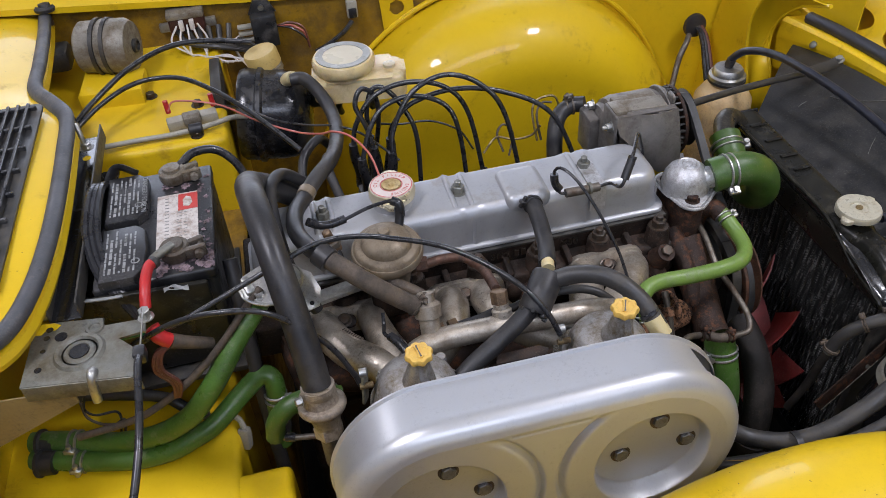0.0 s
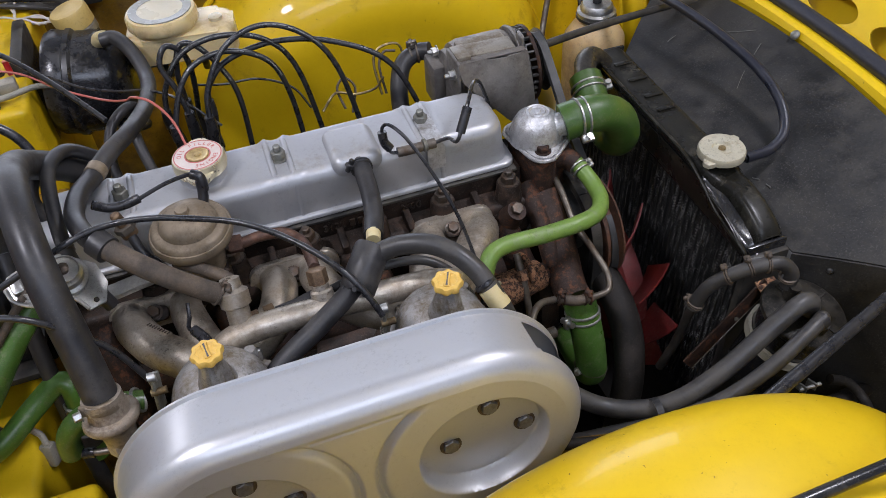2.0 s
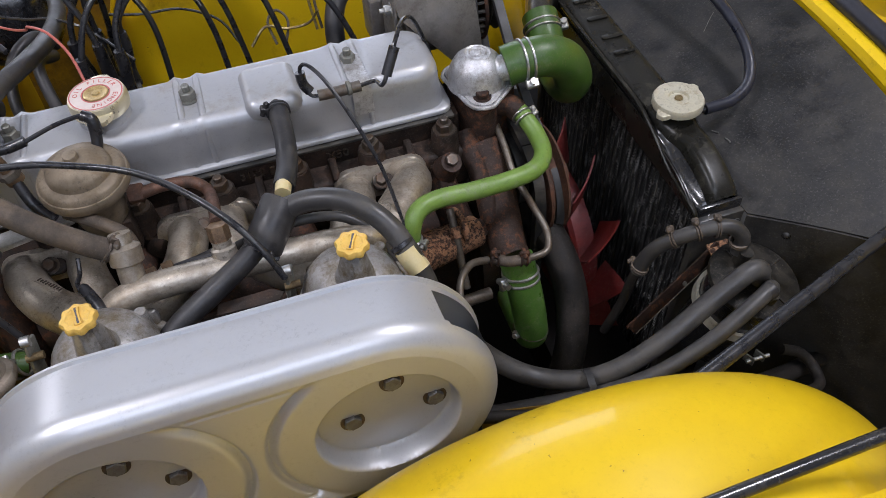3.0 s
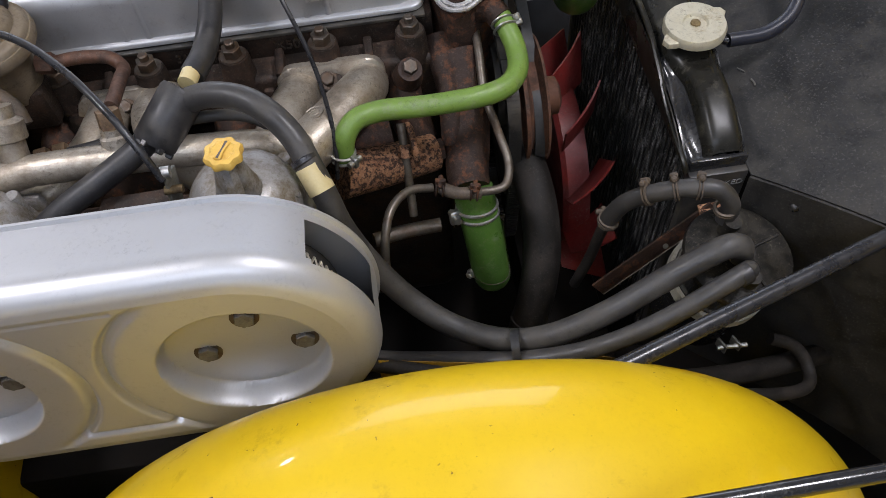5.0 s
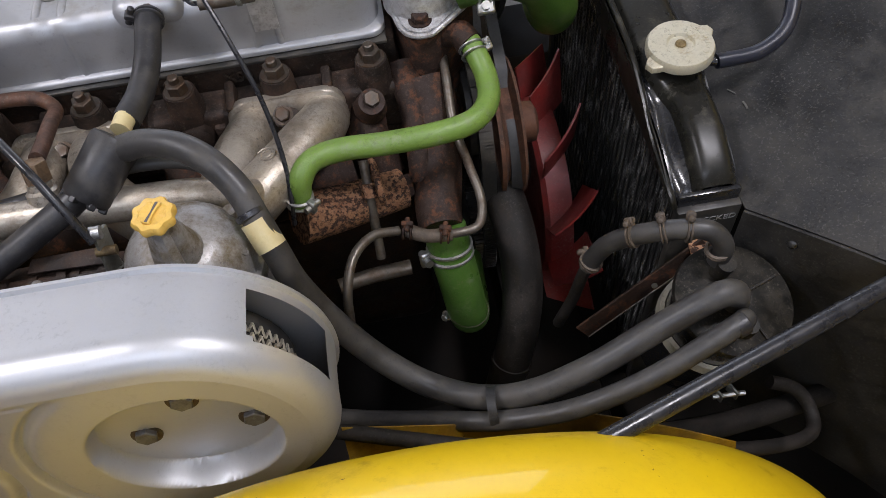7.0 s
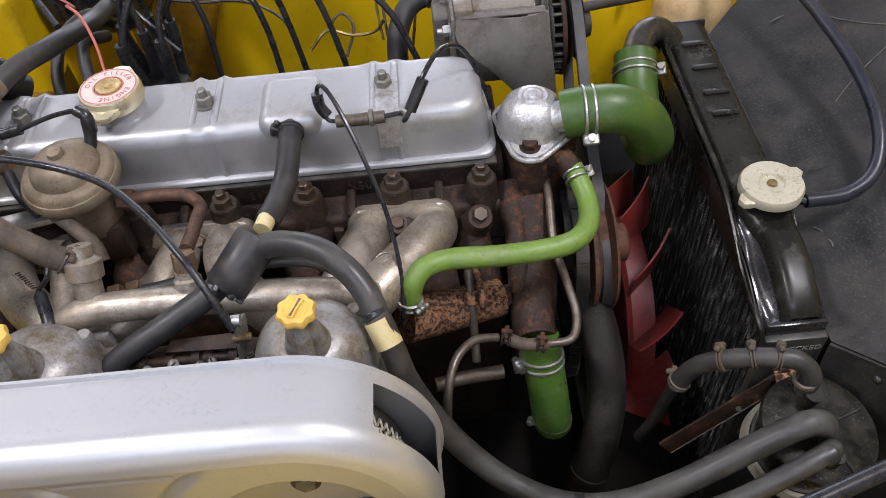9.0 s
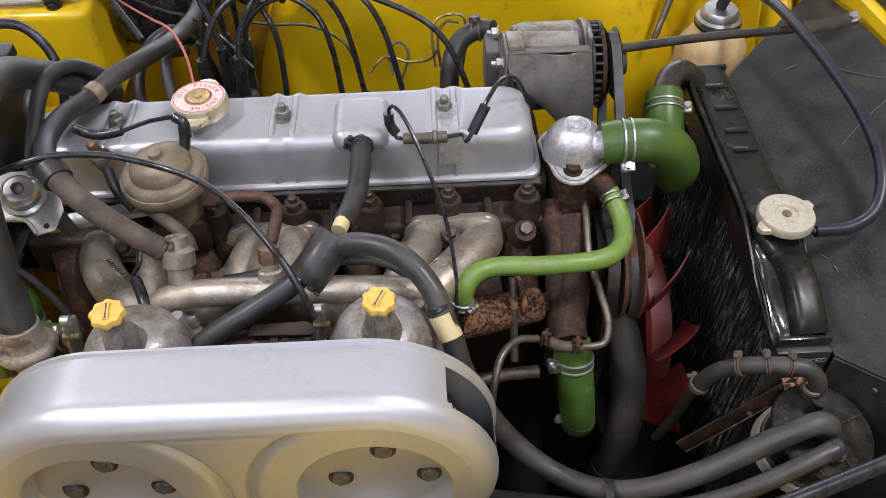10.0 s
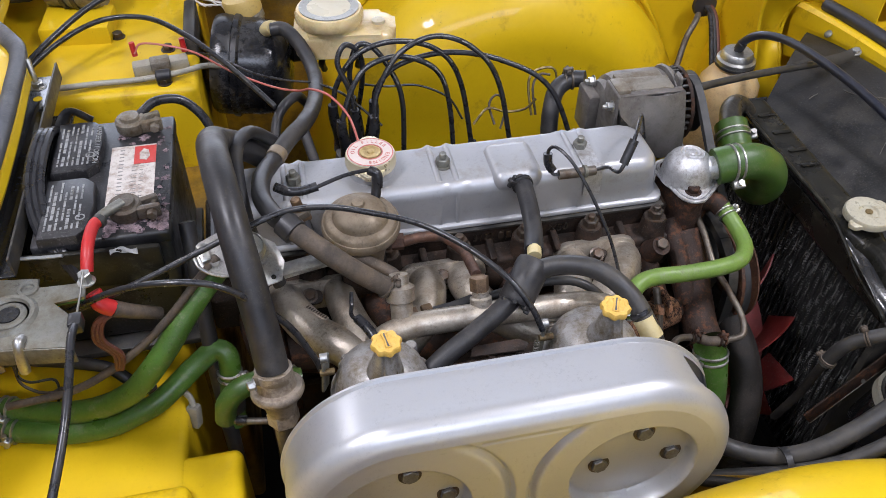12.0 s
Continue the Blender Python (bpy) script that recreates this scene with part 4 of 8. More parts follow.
part("pump_arm", tube([(0.525, 0.84, 0.74), (0.530, 0.79, 0.71), (0.527, 0.74, 0.67)], (0.016, 0.013), 12), RUST, pump)
part("pump_nose", lathe([(0.035, 0), (0.035, 0.03), (0.024, 0.04), (0.024, 0.06)], aim((0.55, 0.835, 0.645), (1, 0, 0)), 24), RUST, pump)
part("pulley", lathe([(0.0, 0), (0.074, 0), (0.075, 0.004), (0.063, 0.009), (0.063, 0.019), (0.075, 0.024), (0.074, 0.027), (0.034, 0.027), (0.024, 0.030), (0.022, 0.048), (0.014, 0.052), (0, 0.052)], aim((0.6105, 0.812, 0.652), (1, 0, 0)), 40), RUST_ORANGE, pump, "rusty pulley")
part("belt_wheel", lathe([(0.0, 0), (0.052, 0), (0.052, 0.013), (0.0, 0.013)], aim((0.585, 0.838, 0.660), (1, 0, 0)), 44), SATIN_BLACK, pump, "black belt wheel")
part("timing_cover", lathe([(0.0, 0), (0.11, 0), (0.105, 0.03), (0.04, 0.04), (0, 0.04)], aim((0.525, 0.87, 0.52), (1, 0, 0)), 36), IRON, engine)
crank = part("crank_pulley", lathe([(0, 0), (0.075, 0), (0.075, 0.005), (0.060, 0.012), (0.075, 0.019), (0.075, 0.026), (0.03, 0.026), (0.03, 0.07), (0, 0.07)], aim((0.60, 0.87, 0.52), (1, 0, 0)), 40), SATIN_BLACK, engine)

# red fan
fan = thing("cooling_fan", (0.69, 0.862, 0.472), "red plastic multi-blade cooling fan, dusty", "fan")
FC = Vector((0.690, 0.862, 0.472))
part("hub", lathe([(0, -0.024), (0.110, -0.024), (0.116, -0.018), (0.116, 0.010), (0.09, 0.016), (0, 0.016)], aim(FC, (1, 0, 0)), 44), RED_FAN, fan)
for k in range(11):
    a0 = math.tau * k / 11 + radians(2.5)

    def blade(u, v, a0=a0):
        r = 0.110 + 0.069 * u * (0.62 + 0.38 * v)
        a = a0 + (1.0 - v) * (0.44 - 0.12 * u)
        return Vector((FC.x - 0.020 + 0.048 * v + 0.004 * math.sin(math.pi * v), FC.y + r * math.cos(a), FC.z + r * math.sin(a)))
    part("blade", grid_sheet(blade, 8, 8, 0.0025), RED_FAN, fan)

# alternator
alt = thing("alternator", (0.54, 1.03, 0.80), "dusty grey alternator with slotted fan ring and flat guard", "alternator")
part("stator", lathe([(0.040, 0), (0.054, 0.006), (0.058, 0.02), (0.058, 0.085), (0.054, 0.094), (0, 0.094)], aim((0.492, 1.040, 0.800), (1, 0, 0)), 40), ALT, alt)
part("rear_cover", lathe([(0, 0), (0.036, 0), (0.048, 0.006), (0.050, 0.014), (0.048, 0.02)], aim((0.478, 1.040, 0.798), (1, 0, 0)), 36), ALT, alt)
part("guard_panel", grid_sheet(lambda u, v: Vector((0.480 + 0.108 * u + 0.012 * v + 0.030 * max(0.0, v - 0.5) * (1 - u), 0.979 - 0.012 * math.sin(math.pi * v * 0.7) + 0.004 * math.sin(7 * u), 0.861 - 0.106 * v * (0.45 + 0.55 * min(1.0, u * 1.8)))), 14, 14, 0.002), ALT, alt, "flat stained guard panel")
part("guard_top", rbox(Matrix.Translation((0.534, 0.986, 0.8610)), 0.106, 0.012, 0.003, 0.001), ALT, alt)
part("cover_plate", rbox(Matrix.Translation((0.540, 1.008, 0.8600)) @ Matrix.Rotation(radians(-3), 4, "Z"), 0.072, 0.034, 0.010, 0.003, 2), MOTOR, alt, "pale metal cover strip")
part("cover_plate", rbox(Matrix.Translation((0.537, 1.036, 0.8560)), 0.074, 0.020, 0.010, 0.003, 2), MOTOR, alt, "pale metal cover strip")
part("end_block", rbox(Matrix.Translation((0.495, 1.004, 0.858)), 0.022, 0.036, 0.022, 0.003, 2), MOTOR, alt, "tarnished end block")
part("end_flange", rbox(Matrix.Translation((0.482, 0.996, 0.838)), 0.006, 0.050, 0.062, 0.004, 2), ALT, alt)
part("front_flange", lathe([(0.02, 0), (0.060, 0), (0.062, 0.003), (0.060, 0.007), (0.02, 0.008)], aim((0.586, 1.036, 0.802), (1, 0, 0)), 40), ALT, alt)
part("front_lug", rbox(Matrix.Translation((0.590, 1.010, 0.858)), 0.006, 0.022, 0.026, 0.005, 3), ALT, alt)
part("fan_ring", lathe([(0.02, 0), (0.055, 0), (0.056, 0.002), (0.056, 0.004), (0.02, 0.005)], aim((0.5945, 1.036, 0.802), (1, 0, 0)), 44), SATIN_BLACK, alt)
for k in range(30):
    a = k * math.tau / 30
    part("fan_vane", rbox(Matrix.Translation((0.6025, 1.036 + 0.054 * math.cos(a), 0.802 + 0.054 * math.sin(a))) @ Matrix.Rotation(a, 4, "X"), 0.011, 0.006, 0.0036, 0.0006, 1), SATIN_BLACK, alt)
part("fan_disc", lathe([(0.02, 0), (0.057, 0), (0.058, 0.002), (0.058, 0.005), (0.02, 0.006)], aim((0.608, 1.036, 0.802), (1, 0, 0)), 44), RUST, alt)
part("alternator_pulley", lathe([(0.0, 0), (0.048, 0), (0.036, 0.008), (0.048, 0.016), (0.02, 0.017), (0.015, 0.03), (0, 0.03)], aim((0.619, 1.036, 0.802), (1, 0, 0)), 36), SATIN_BLACK, alt)
for ax, ay, az in ((0.479, 0.984, 0.846), (0.479, 1.06, 0.842), (0.480, 0.990, 0.785)):
    part("bolt", hexbolt(aim((ax, ay, az), (-1, 0, 0)), 0.0065, 0.008, True, 0.006), CHROME, alt)
part("terminal_block", rbox(Matrix.Translation((0.470, 1.05, 0.80)), 0.02, 0.05, 0.07, 0.006), ALT, alt)
part("terminal_hose", tube([(0.475, 1.085, 0.83), (0.455, 1.095, 0.825), (0.430, 1.085, 0.815), (0.415, 1.060, 0.79), (0.412, 1.045, 0.74)], 0.0135, 14), RUBBER, alt, "short black elbow hose")
part("hose_band", clamp((0.452, 1.096, 0.824), (-1, 0.1, -0.1), 0.0135, STEEL_PIPE, 0.005), STEEL_PIPE, alt)


def belt(path, w, t):
    """A flat belt of width w in x along a loop in y and z."""
    bm = bmesh.new()
    pts = spline([(0, a, b) for a, b in path + path[:1]], 8)[:-1]
    k = len(pts)
    rows = []
    for i, p in enumerate(pts):
        d = (pts[(i + 1) % k] - pts[i - 1]).normalized()
        nrm = Vector((0, d.z, -d.y))
        rows.append([bm.verts.new(Vector((x, p.y, p.z)) + nrm * s) for x, s in ((-w / 2, 0), (w / 2, 0), (w / 2, t), (-w / 2, t))])
    for i in range(k):
        a, b = rows[i], rows[(i + 1) % k]
        for j in range(4):
            bm.faces.new((a[j], a[(j + 1) % 4], b[(j + 1) % 4], b[j]))
    bmesh.ops.recalc_face_normals(bm, faces=bm.faces[:])
    return bm


bm = belt([(1.036, 0.850), (1.078, 0.822), (1.075, 0.78), (1.0, 0.66), (0.935, 0.49), (0.87, 0.445), (0.800, 0.50), (0.752, 0.600), (0.745, 0.655), (0.768, 0.698), (0.815, 0.718), (0.90, 0.76), (0.998, 0.838)], 0.012, 0.009)
bm.transform(Matrix.Translation((0.627, 0, 0)))
single("drive_belt", bm, BELT, "worn black rubber drive belt round the pulleys", "belt")

cog = thing("timing_belt", (0.60, 0.84, 0.60), "black toothed rubber belt beside the water pump", "belt")
COG = [(0.800, 0.724), (0.768, 0.706), (0.753, 0.675), (0.749, 0.630), (0.751, 0.550), (0.768, 0.450), (0.840, 0.385), (0.930, 0.440), (0.930, 0.600), (0.895, 0.695), (0.850, 0.728)]
bm = belt(COG, 0.014, 0.005)
bm.transform(Matrix.Translation((0.597, 0, 0)))
part("band", bm, BELT, cog)
ring = spline([(0.597, a, b) for a, b in COG + COG[:1]], 10)
bm = None
for a, b in zip(ring, ring[1:]):
    d = (b - a).normalized()
    out = Vector((0, d.z, -d.y))
    if out.dot(a - Vector((0.600, 0.84, 0.60))) < 0:
        out = -out
    for f in (0.0, 0.5):
        bm = rbox(aim(a.lerp(b, f) + out * 0.001, out, d), 0.0145, 0.0032, 0.013, 0, 1, bm)
part("teeth", bm, SATIN_BLACK, cog, "cross teeth of the belt")

# ---- air cleaner, carburettors and manifolds ----
AM = Matrix.Translation((0.197, 0.467, 0.757)) @ Matrix.Rotation(radians(90 - 5.2), 4, "X")  # z axis points out of the face, y axis up
ac = thing("air_cleaner", (0.20, 0.52, 0.64), "long satin silver air cleaner box with two recessed round covers", "air cleaner")


def cleaner_shell():
    """Racetrack box with a rounded front rim; two dished recesses and embossed lines on its face; a slot in its front end."""
    L, H = 0.470, 0.238
    def outline(grow):
        return rrect(L + 2 * grow, H + 2 * grow, H / 2 + grow - 0.001, 40)
    bm = bmesh.new()
    specs = [(0.001, -0.0712), (0.0022, -0.0708), (0.0022, -0.0698), (0.001, -0.0692), (-0.001, -0.0680), (-0.001, -0.060), (-0.001, -0.04), (-0.0008, -0.028), (-0.0004, -0.021), (0.0, -0.0165)]
    for k in range(1, 8):
        a = k / 7 * math.pi / 2
        specs.append((-0.0215 * (1 - math.cos(a)), -0.0165 + 0.0210 * math.sin(a)))
    specs += [(-0.0222, 0.0047), (-0.0230, 0.0048)]
    rows = [[bm.verts.new((x, y, z)) for x, y in outline(g)] for g, z in specs]
    for a, b in zip(rows, rows[1:]):
        for i in range(len(a)):
            j = (i + 1) % len(a)
            bm.faces.new((a[i], a[j], b[j], b[i]))
    # slot: cut the faces of the front end
    doomed = []
    for f in bm.faces:
        c = f.calc_center_median()
        if c.x > 0.185 and 0.022 < c.y < 0.092 and -0.060 < c.z < -0.018:
            doomed.append(f)
    bmesh.ops.delete(bm, geom=doomed, context="FACES_ONLY")
    bm.faces.new(rows[0][::-1])
    bmesh.ops.recalc_face_normals(bm, faces=bm.faces[:])
    bm.transform(AM)
    return bm


def cleaner_face():
    """The face plate as a fine grid pushed in and out."""
    L, H = 0.470 - 0.045, 0.238 - 0.045
    nu, nv = 300, 140
    bm = bmesh.new()
    r = H / 2

    def step_down(d, width):
        k = max(0.0, min(1.0, d / width))
        return k * k * (3 - 2 * k)

    def relief(x, y):
        z = 0.0048
        for cx in (-0.1215, 0.1215):
            d = math.hypot(x - cx, y)
            z -= (0.0178 - 0.09 * y) * step_down(0.0705 - d, 0.005)
        # pressed panel between the covers: crescents at its sides, a shallow line above, a bar below
        for sgn in (1, -1):
            d = math.hypot(x - sgn * 0.1215, y) - 0.1115
            fade = step_down(0.098 - abs(y), 0.02)
            if sgn * x > 0 and d > -0.012:
                z -= 0.0066 * fade * math.exp(-(d / (0.0050 if d < 0 else 0.0026)) ** 2)
        if abs(x) < 0.045:
            z -= 0.0042 * math.exp(-((y + 0.080) / 0.0032) ** 2) * step_down(0.045 - abs(x), 0.006)
            z -= 0.0010 * math.exp(-((y - 0.0915) / 0.0014) ** 2)
        return z
    vs = {}
    for i in range(nu + 1):
        for j in range(nv + 1):
            x, y = -L / 2 + L * i / nu, -H / 2 + H * j / nv
            cx = max(-(L / 2 - r), min(L / 2 - r, x))
            d = math.hypot(x - cx, y)
            if d > r:
                if d > r * 1.03:
                    continue
                x, y = cx + (x - cx) * r / d, y * r / d
            vs[i, j] = bm.verts.new((x, y, relief(x, y)))
    for i in range(nu):
        for j in range(nv):
            q = [vs[k] for k in ((i, j), (i + 1, j), (i + 1, j + 1), (i, j + 1)) if k in vs]
            if len(q) > 2:
                bm.faces.new(q)
    bm.transform(AM)
    return bm


part("case", cleaner_shell(), SILVER_FILTER, ac, smooth=50)
part("face_plate", cleaner_face(), SILVER_FILTER, ac, smooth=60)
part("back_plate", prism(rrect(0.472, 0.240, 0.119, 30), 0.0022, AM @ Matrix.Translation((0, 0, -0.0736)), 0.0008), SILVER_FILTER, ac)
gauze = None
for k in range(22):
    a = -0.05 + 0.045 * k
    for s in (0.0, 0.0085, 0.017):
        lean = 0.02 if k % 2 else -0.02
        gauze = tube([AM @ Vector((0.1165 + 0.088 * math.cos(a + d), 0.088 * math.sin(a + d), z)) for d, z in ((-lean, -0.056 + s), (0, -0.0518 + s), (lean, -0.0476 + s))], 0.0011, 4, 2, gauze)
part("filter_element", lathe([(0.086, -0.068), (0.086, -0.016), (0.084, -0.016), (0.084, -0.068)], AM @ Matrix.Translation((0.1165, 0, 0)), 40, None, None, True), SATIN_BLACK, ac, "dark filter element")
part("filter_gauze", gauze, WIRE_MESH, ac, "fine wire gauze")
for cx in (-0.1215, 0.1215):
    for bx, by in ((0.010, 0.047), (0.049, 0.0), (-0.032, 0.0)):
        part("bolt", hexbolt(AM @ Matrix.Translation((cx + bx, by, -0.0130 + 0.09 * by)) @ Matrix.Rotation(radians(-5.2), 4, "X"), 0.0088, 0.0055, False), BOLT_GREY, ac)
        part("washer", lathe([(0.007, 0), (0.0118, 0), (0.0118, 0.0014), (0.007, 0.0014)], AM @ Matrix.Translation((cx + bx, by, -0.0130 + 0.09 * by)) @ Matrix.Rotation(radians(-5.2), 4, "X"), 20, None, None, True), BOLT, ac)

for cx in (0.083, 0.329):
    carb = thing("carburettor", (cx, 0.61, 0.66), "grey alloy carburettor with a yellow damper knob", "carburettor", "twin carburettors")
    C = Matrix.Translation((cx - 0.004, 0.612, 0.76)) @ Matrix.Rotation(radians(-3), 4, "X") @ Matrix.Translation((0, 0, -0.76))
    part("chamber", lathe([(0.058, 0.742), (0.058, 0.768), (0.0545, 0.771), (0.053, 0.776), (0.0515, 0.786), (0.0475, 0.797), (0.0405, 0.807), (0.030, 0.814), (0.016, 0.818), (0, 0.819)], C, 36), ALLOY_CARB, carb)
    part("neck", tube([(cx - 0.002, 0.602, 0.80), (cx - 0.001, 0.596, 0.83), (cx, 0.592, 0.866)], (0.024, 0.0098), 18, 6), ALLOY_CARB, carb)
    part("rib", tube([(cx + 0.001, 0.568, 0.796), (cx + 0.002, 0.574, 0.822), (cx + 0.001, 0.583, 0.848), (cx, 0.587, 0.8655)], (0.0085, 0.0062), 6, 5), ALLOY_CARB, carb)
    writing("cast_letters", "175", 0.0125, aim((cx + 0.0285, 0.603, 0.8080), (0.52, -0.10, 0.85), (0.9, 0, 0.4)) @ Matrix.Rotation(radians(-100), 4, "Z"), ALLOY_CARB, carb, 0.0012)
    writing("cast_letters", "CD-2", 0.0105, aim((cx + 0.0385, 0.603, 0.7985), (0.75, -0.10, 0.66), (0.9, 0, 0.4)) @ Matrix.Rotation(radians(-100), 4, "Z"), ALLOY_CARB, carb, 0.0012)
    K = Matrix.Translation((cx, 0.592, 0)) @ Matrix.Rotation(radians(8 if cx < 0.2 else -25), 4, "Z")
    part("damper_knob", lathe([(0, 0.8645), (0.0130, 0.8645), (0.0152, 0.8660), (0.0158, 0.8705), (0.0143, 0.8732), (0.0105, 0.8738), (0.0095, 0.8730), (0, 0.8730)], K, 64, None, lambda a: 1 + 0.070 * math.cos(8 * a)), KNOB, carb, "amber plastic scalloped knob")
    part("knob_grip", prism([(-0.0035, -0.0095), (0.0035, -0.0095), (0.0022, -0.002), (0.0022, 0.002), (0.0035, 0.0095), (-0.0035, 0.0095), (-0.0022, 0.002), (-0.0022, -0.002)], 0.0022, K @ Matrix.Translation((0, 0, 0.8728)), 0.0006, 1), KNOB, carb)
    part("knob_slot", prism([(-0.0009, -0.009), (0.0012, -0.0088), (0.0006, 0.0), (0.0010, 0.0092), (-0.0011, 0.0086), (-0.0005, 0.0)], 0.0004, K @ Matrix.Translation((0, 0, 0.8749)), 0), DARK_PRINT, carb)
    part("body", rbox(Matrix.Translation((cx, 0.615, 0.715)), 0.10, 0.085, 0.075, 0.012, 3), ALLOY_CARB, carb)
    part("lower_flange", prism(rrect(0.12, 0.11, 0.03), 0.008, Matrix.Translation((cx, 0.612, 0.745)), 0.002), ALLOY_CARB, carb)
    part("float_bowl", lathe([(0, 0.62), (0.04, 0.62), (0.045, 0.63), (0.045, 0.68)], Matrix.Translation((cx, 0.612, 0)), 28), ALLOY_CARB, carb)
    part("mounting_flange", rbox(Matrix.Translation((cx, 0.664, 0.735)), 0.09, 0.010, 0.075, 0.006), ALLOY_CARB, carb)
    for a in (38, 142, 218, 322):
        part("screw", lathe([(0, 0.772), (0.0078, 0.772), (0.0072, 0.798 if a == 38 else 0.784), (0.006, 0.800 if a == 38 else 0.786), (0, 0.800 if a == 38 else 0.786)], C @ Matrix.Translation((0.048 * math.cos(radians(a)), 0.048 * math.sin(radians(a)), 0)), 16), ALLOY_CARB, carb)
    part("throttle_lever", rbox(aim((cx - 0.064, 0.622, 0.800), (0.1, 0.2, 1)), 0.004, 0.016, 0.045, 0.0015), GALV, carb, "zinc throttle lever")
    part("lever_pin", lathe([(0, 0), (0.004, 0), (0.004, 0.016), (0, 0.016)], aim((cx - 0.070, 0.618, 0.805), (1, 0, 0)), 10), BRASS, carb)
    part("lever_pin", lathe([(0, 0), (0.0055, 0), (0.0055, 0.008), (0, 0.008)], aim((cx - 0.068, 0.624, 0.822), (1, 0, 0)), 10), CHROME, carb)

# linkage between the carburettors
link = thing("throttle_linkage", (0.2, 0.63, 0.76), "oily throttle shaft and screws between the carburettors", "linkage")
part("shaft", tube([(0.13, 0.632, 0.758), (0.28, 0.632, 0.758)], 0.0045, 10), IRON, link)
for k, x in enumerate((0.158, 0.182, 0.207, 0.218, 0.242)):
    part("collar", lathe([(0, 0), (0.008 - 0.0015 * (k % 2), 0), (0.008 - 0.0015 * (k % 2), 0.008), (0, 0.008)], aim((x, 0.632, 0.758), (1, 0, 0)), 14), IRON, link)
    sc = part("screw", lathe([(0, 0), (0.0042 + 0.0012 * (k == 1), 0), (0.0042 + 0.0012 * (k == 1), 0.004), (0.003, 0.005), (0, 0.005)], aim((x + 0.010, 0.622 + 0.003 * (k % 2), 0.762), (0, -0.5, 1)), 14), BOLT_GREY, link)
    part("screw_slot", rbox(aim((x + 0.010, 0.622 + 0.003 * (k % 2) - 0.0025, 0.7668), (0, -0.5, 1)) @ Matrix.Rotation(0.7 * k, 4, "Z"), 0.0062, 0.0010, 0.0006, 0, 1), BLACK, sc)
part("lever_plate", prism([(-0.03, -0.006), (0.035, -0.008), (0.042, 0.0), (0.03, 0.007), (-0.026, 0.006)], 0.002, aim((0.215, 0.640, 0.771), (0, -0.4, 1)), 0.0005), IRON, link)
part("return_spring", tube([(0.262 + 0.0035 * math.cos(k * 1.05), 0.628 + 0.0035 * math.sin(k * 1.05), 0.752 + 0.00075 * k) for k in range(50)], 0.0007, 5, 2), GALV, link, "small coiled return spring")
part("bracket", rbox(Matrix.Translation((0.205, 0.645, 0.745)), 0.13, 0.02, 0.018, 0.003), IRON, link)

# intake manifold
man = thing("intake_manifold", (0.22, 0.72, 0.72), "stained cast alloy intake manifold with a balance pipe", "manifold")
part("balance_pipe", tube([(0.078, 0.668, 0.772), (0.10, 0.672, 0.788), (0.14, 0.676, 0.792), (0.24, 0.676, 0.790), (0.32, 0.676, 0.786), (0.355, 0.676, 0.778), (0.375, 0.685, 0.76)], 0.0150, 16), ALLOY, man)
part("riser", lathe([(0.013, 0), (0.013, 0.022), (0.017, 0.024), (0.017, 0.04), (0.011, 0.044), (0.011, 0.055)], aim((0.115, 0.684, 0.795), (0.02, 0.5, 0.85)), 18), ALLOY, man)
part("riser", lathe([(0.014, 0), (0.013, 0.02), (0.010, 0.022), (0.010, 0.028)], aim((0.209, 0.680, 0.79), (0, 0.45, 0.9)), 18), ALLOY, man)
part("union", prism(ngon(0.0115, 6), 0.017, aim((0.209, 0.695, 0.814), (0, 0.45, 0.9)), 0.001), UNION, man, "dull brown hexagon union")
part("union", prism(ngon(0.010, 6), 0.012, aim((0.124, 0.700, 0.780), (1, 0.15, 0.05)), 0.001), UNION, man)
part("union", prism(ngon(0.010, 6), 0.012, aim((0.142, 0.702, 0.781), (1, 0.15, 0.05)), 0.001), UNION, man)
for pts, r in (
    ([(-0.018, 0.80, 0.735), (-0.010, 0.770, 0.742), (0.012, 0.735, 0.738), (0.050, 0.700, 0.735), (0.075, 0.665, 0.735)], (0.0225, 0.024)),
    ([(0.050, 0.805, 0.735), (0.052, 0.775, 0.742), (0.062, 0.735, 0.738), (0.078, 0.690, 0.735)], (0.019, 0.023)),
    ([(0.165, 0.805, 0.73), (0.165, 0.775, 0.738), (0.150, 0.735, 0.735), (0.110, 0.695, 0.730), (0.09, 0.67, 0.73)], (0.022, 0.024)),
    ([(0.215, 0.805, 0.73), (0.215, 0.775, 0.738), (0.232, 0.735, 0.735), (0.275, 0.695, 0.730), (0.315, 0.67, 0.73)], (0.022, 0.024)),
    ([(0.370, 0.815, 0.715), (0.366, 0.785, 0.728), (0.352, 0.745, 0.735), (0.335, 0.690, 0.735)], (0.024, 0.026)),
    ([(0.440, 0.815, 0.715), (0.440, 0.790, 0.728), (0.420, 0.755, 0.738), (0.385, 0.715, 0.738), (0.345, 0.675, 0.735)], (0.024, 0.027))):
    part("runner", tube(pts, r, 20, 8), ALLOY, man)
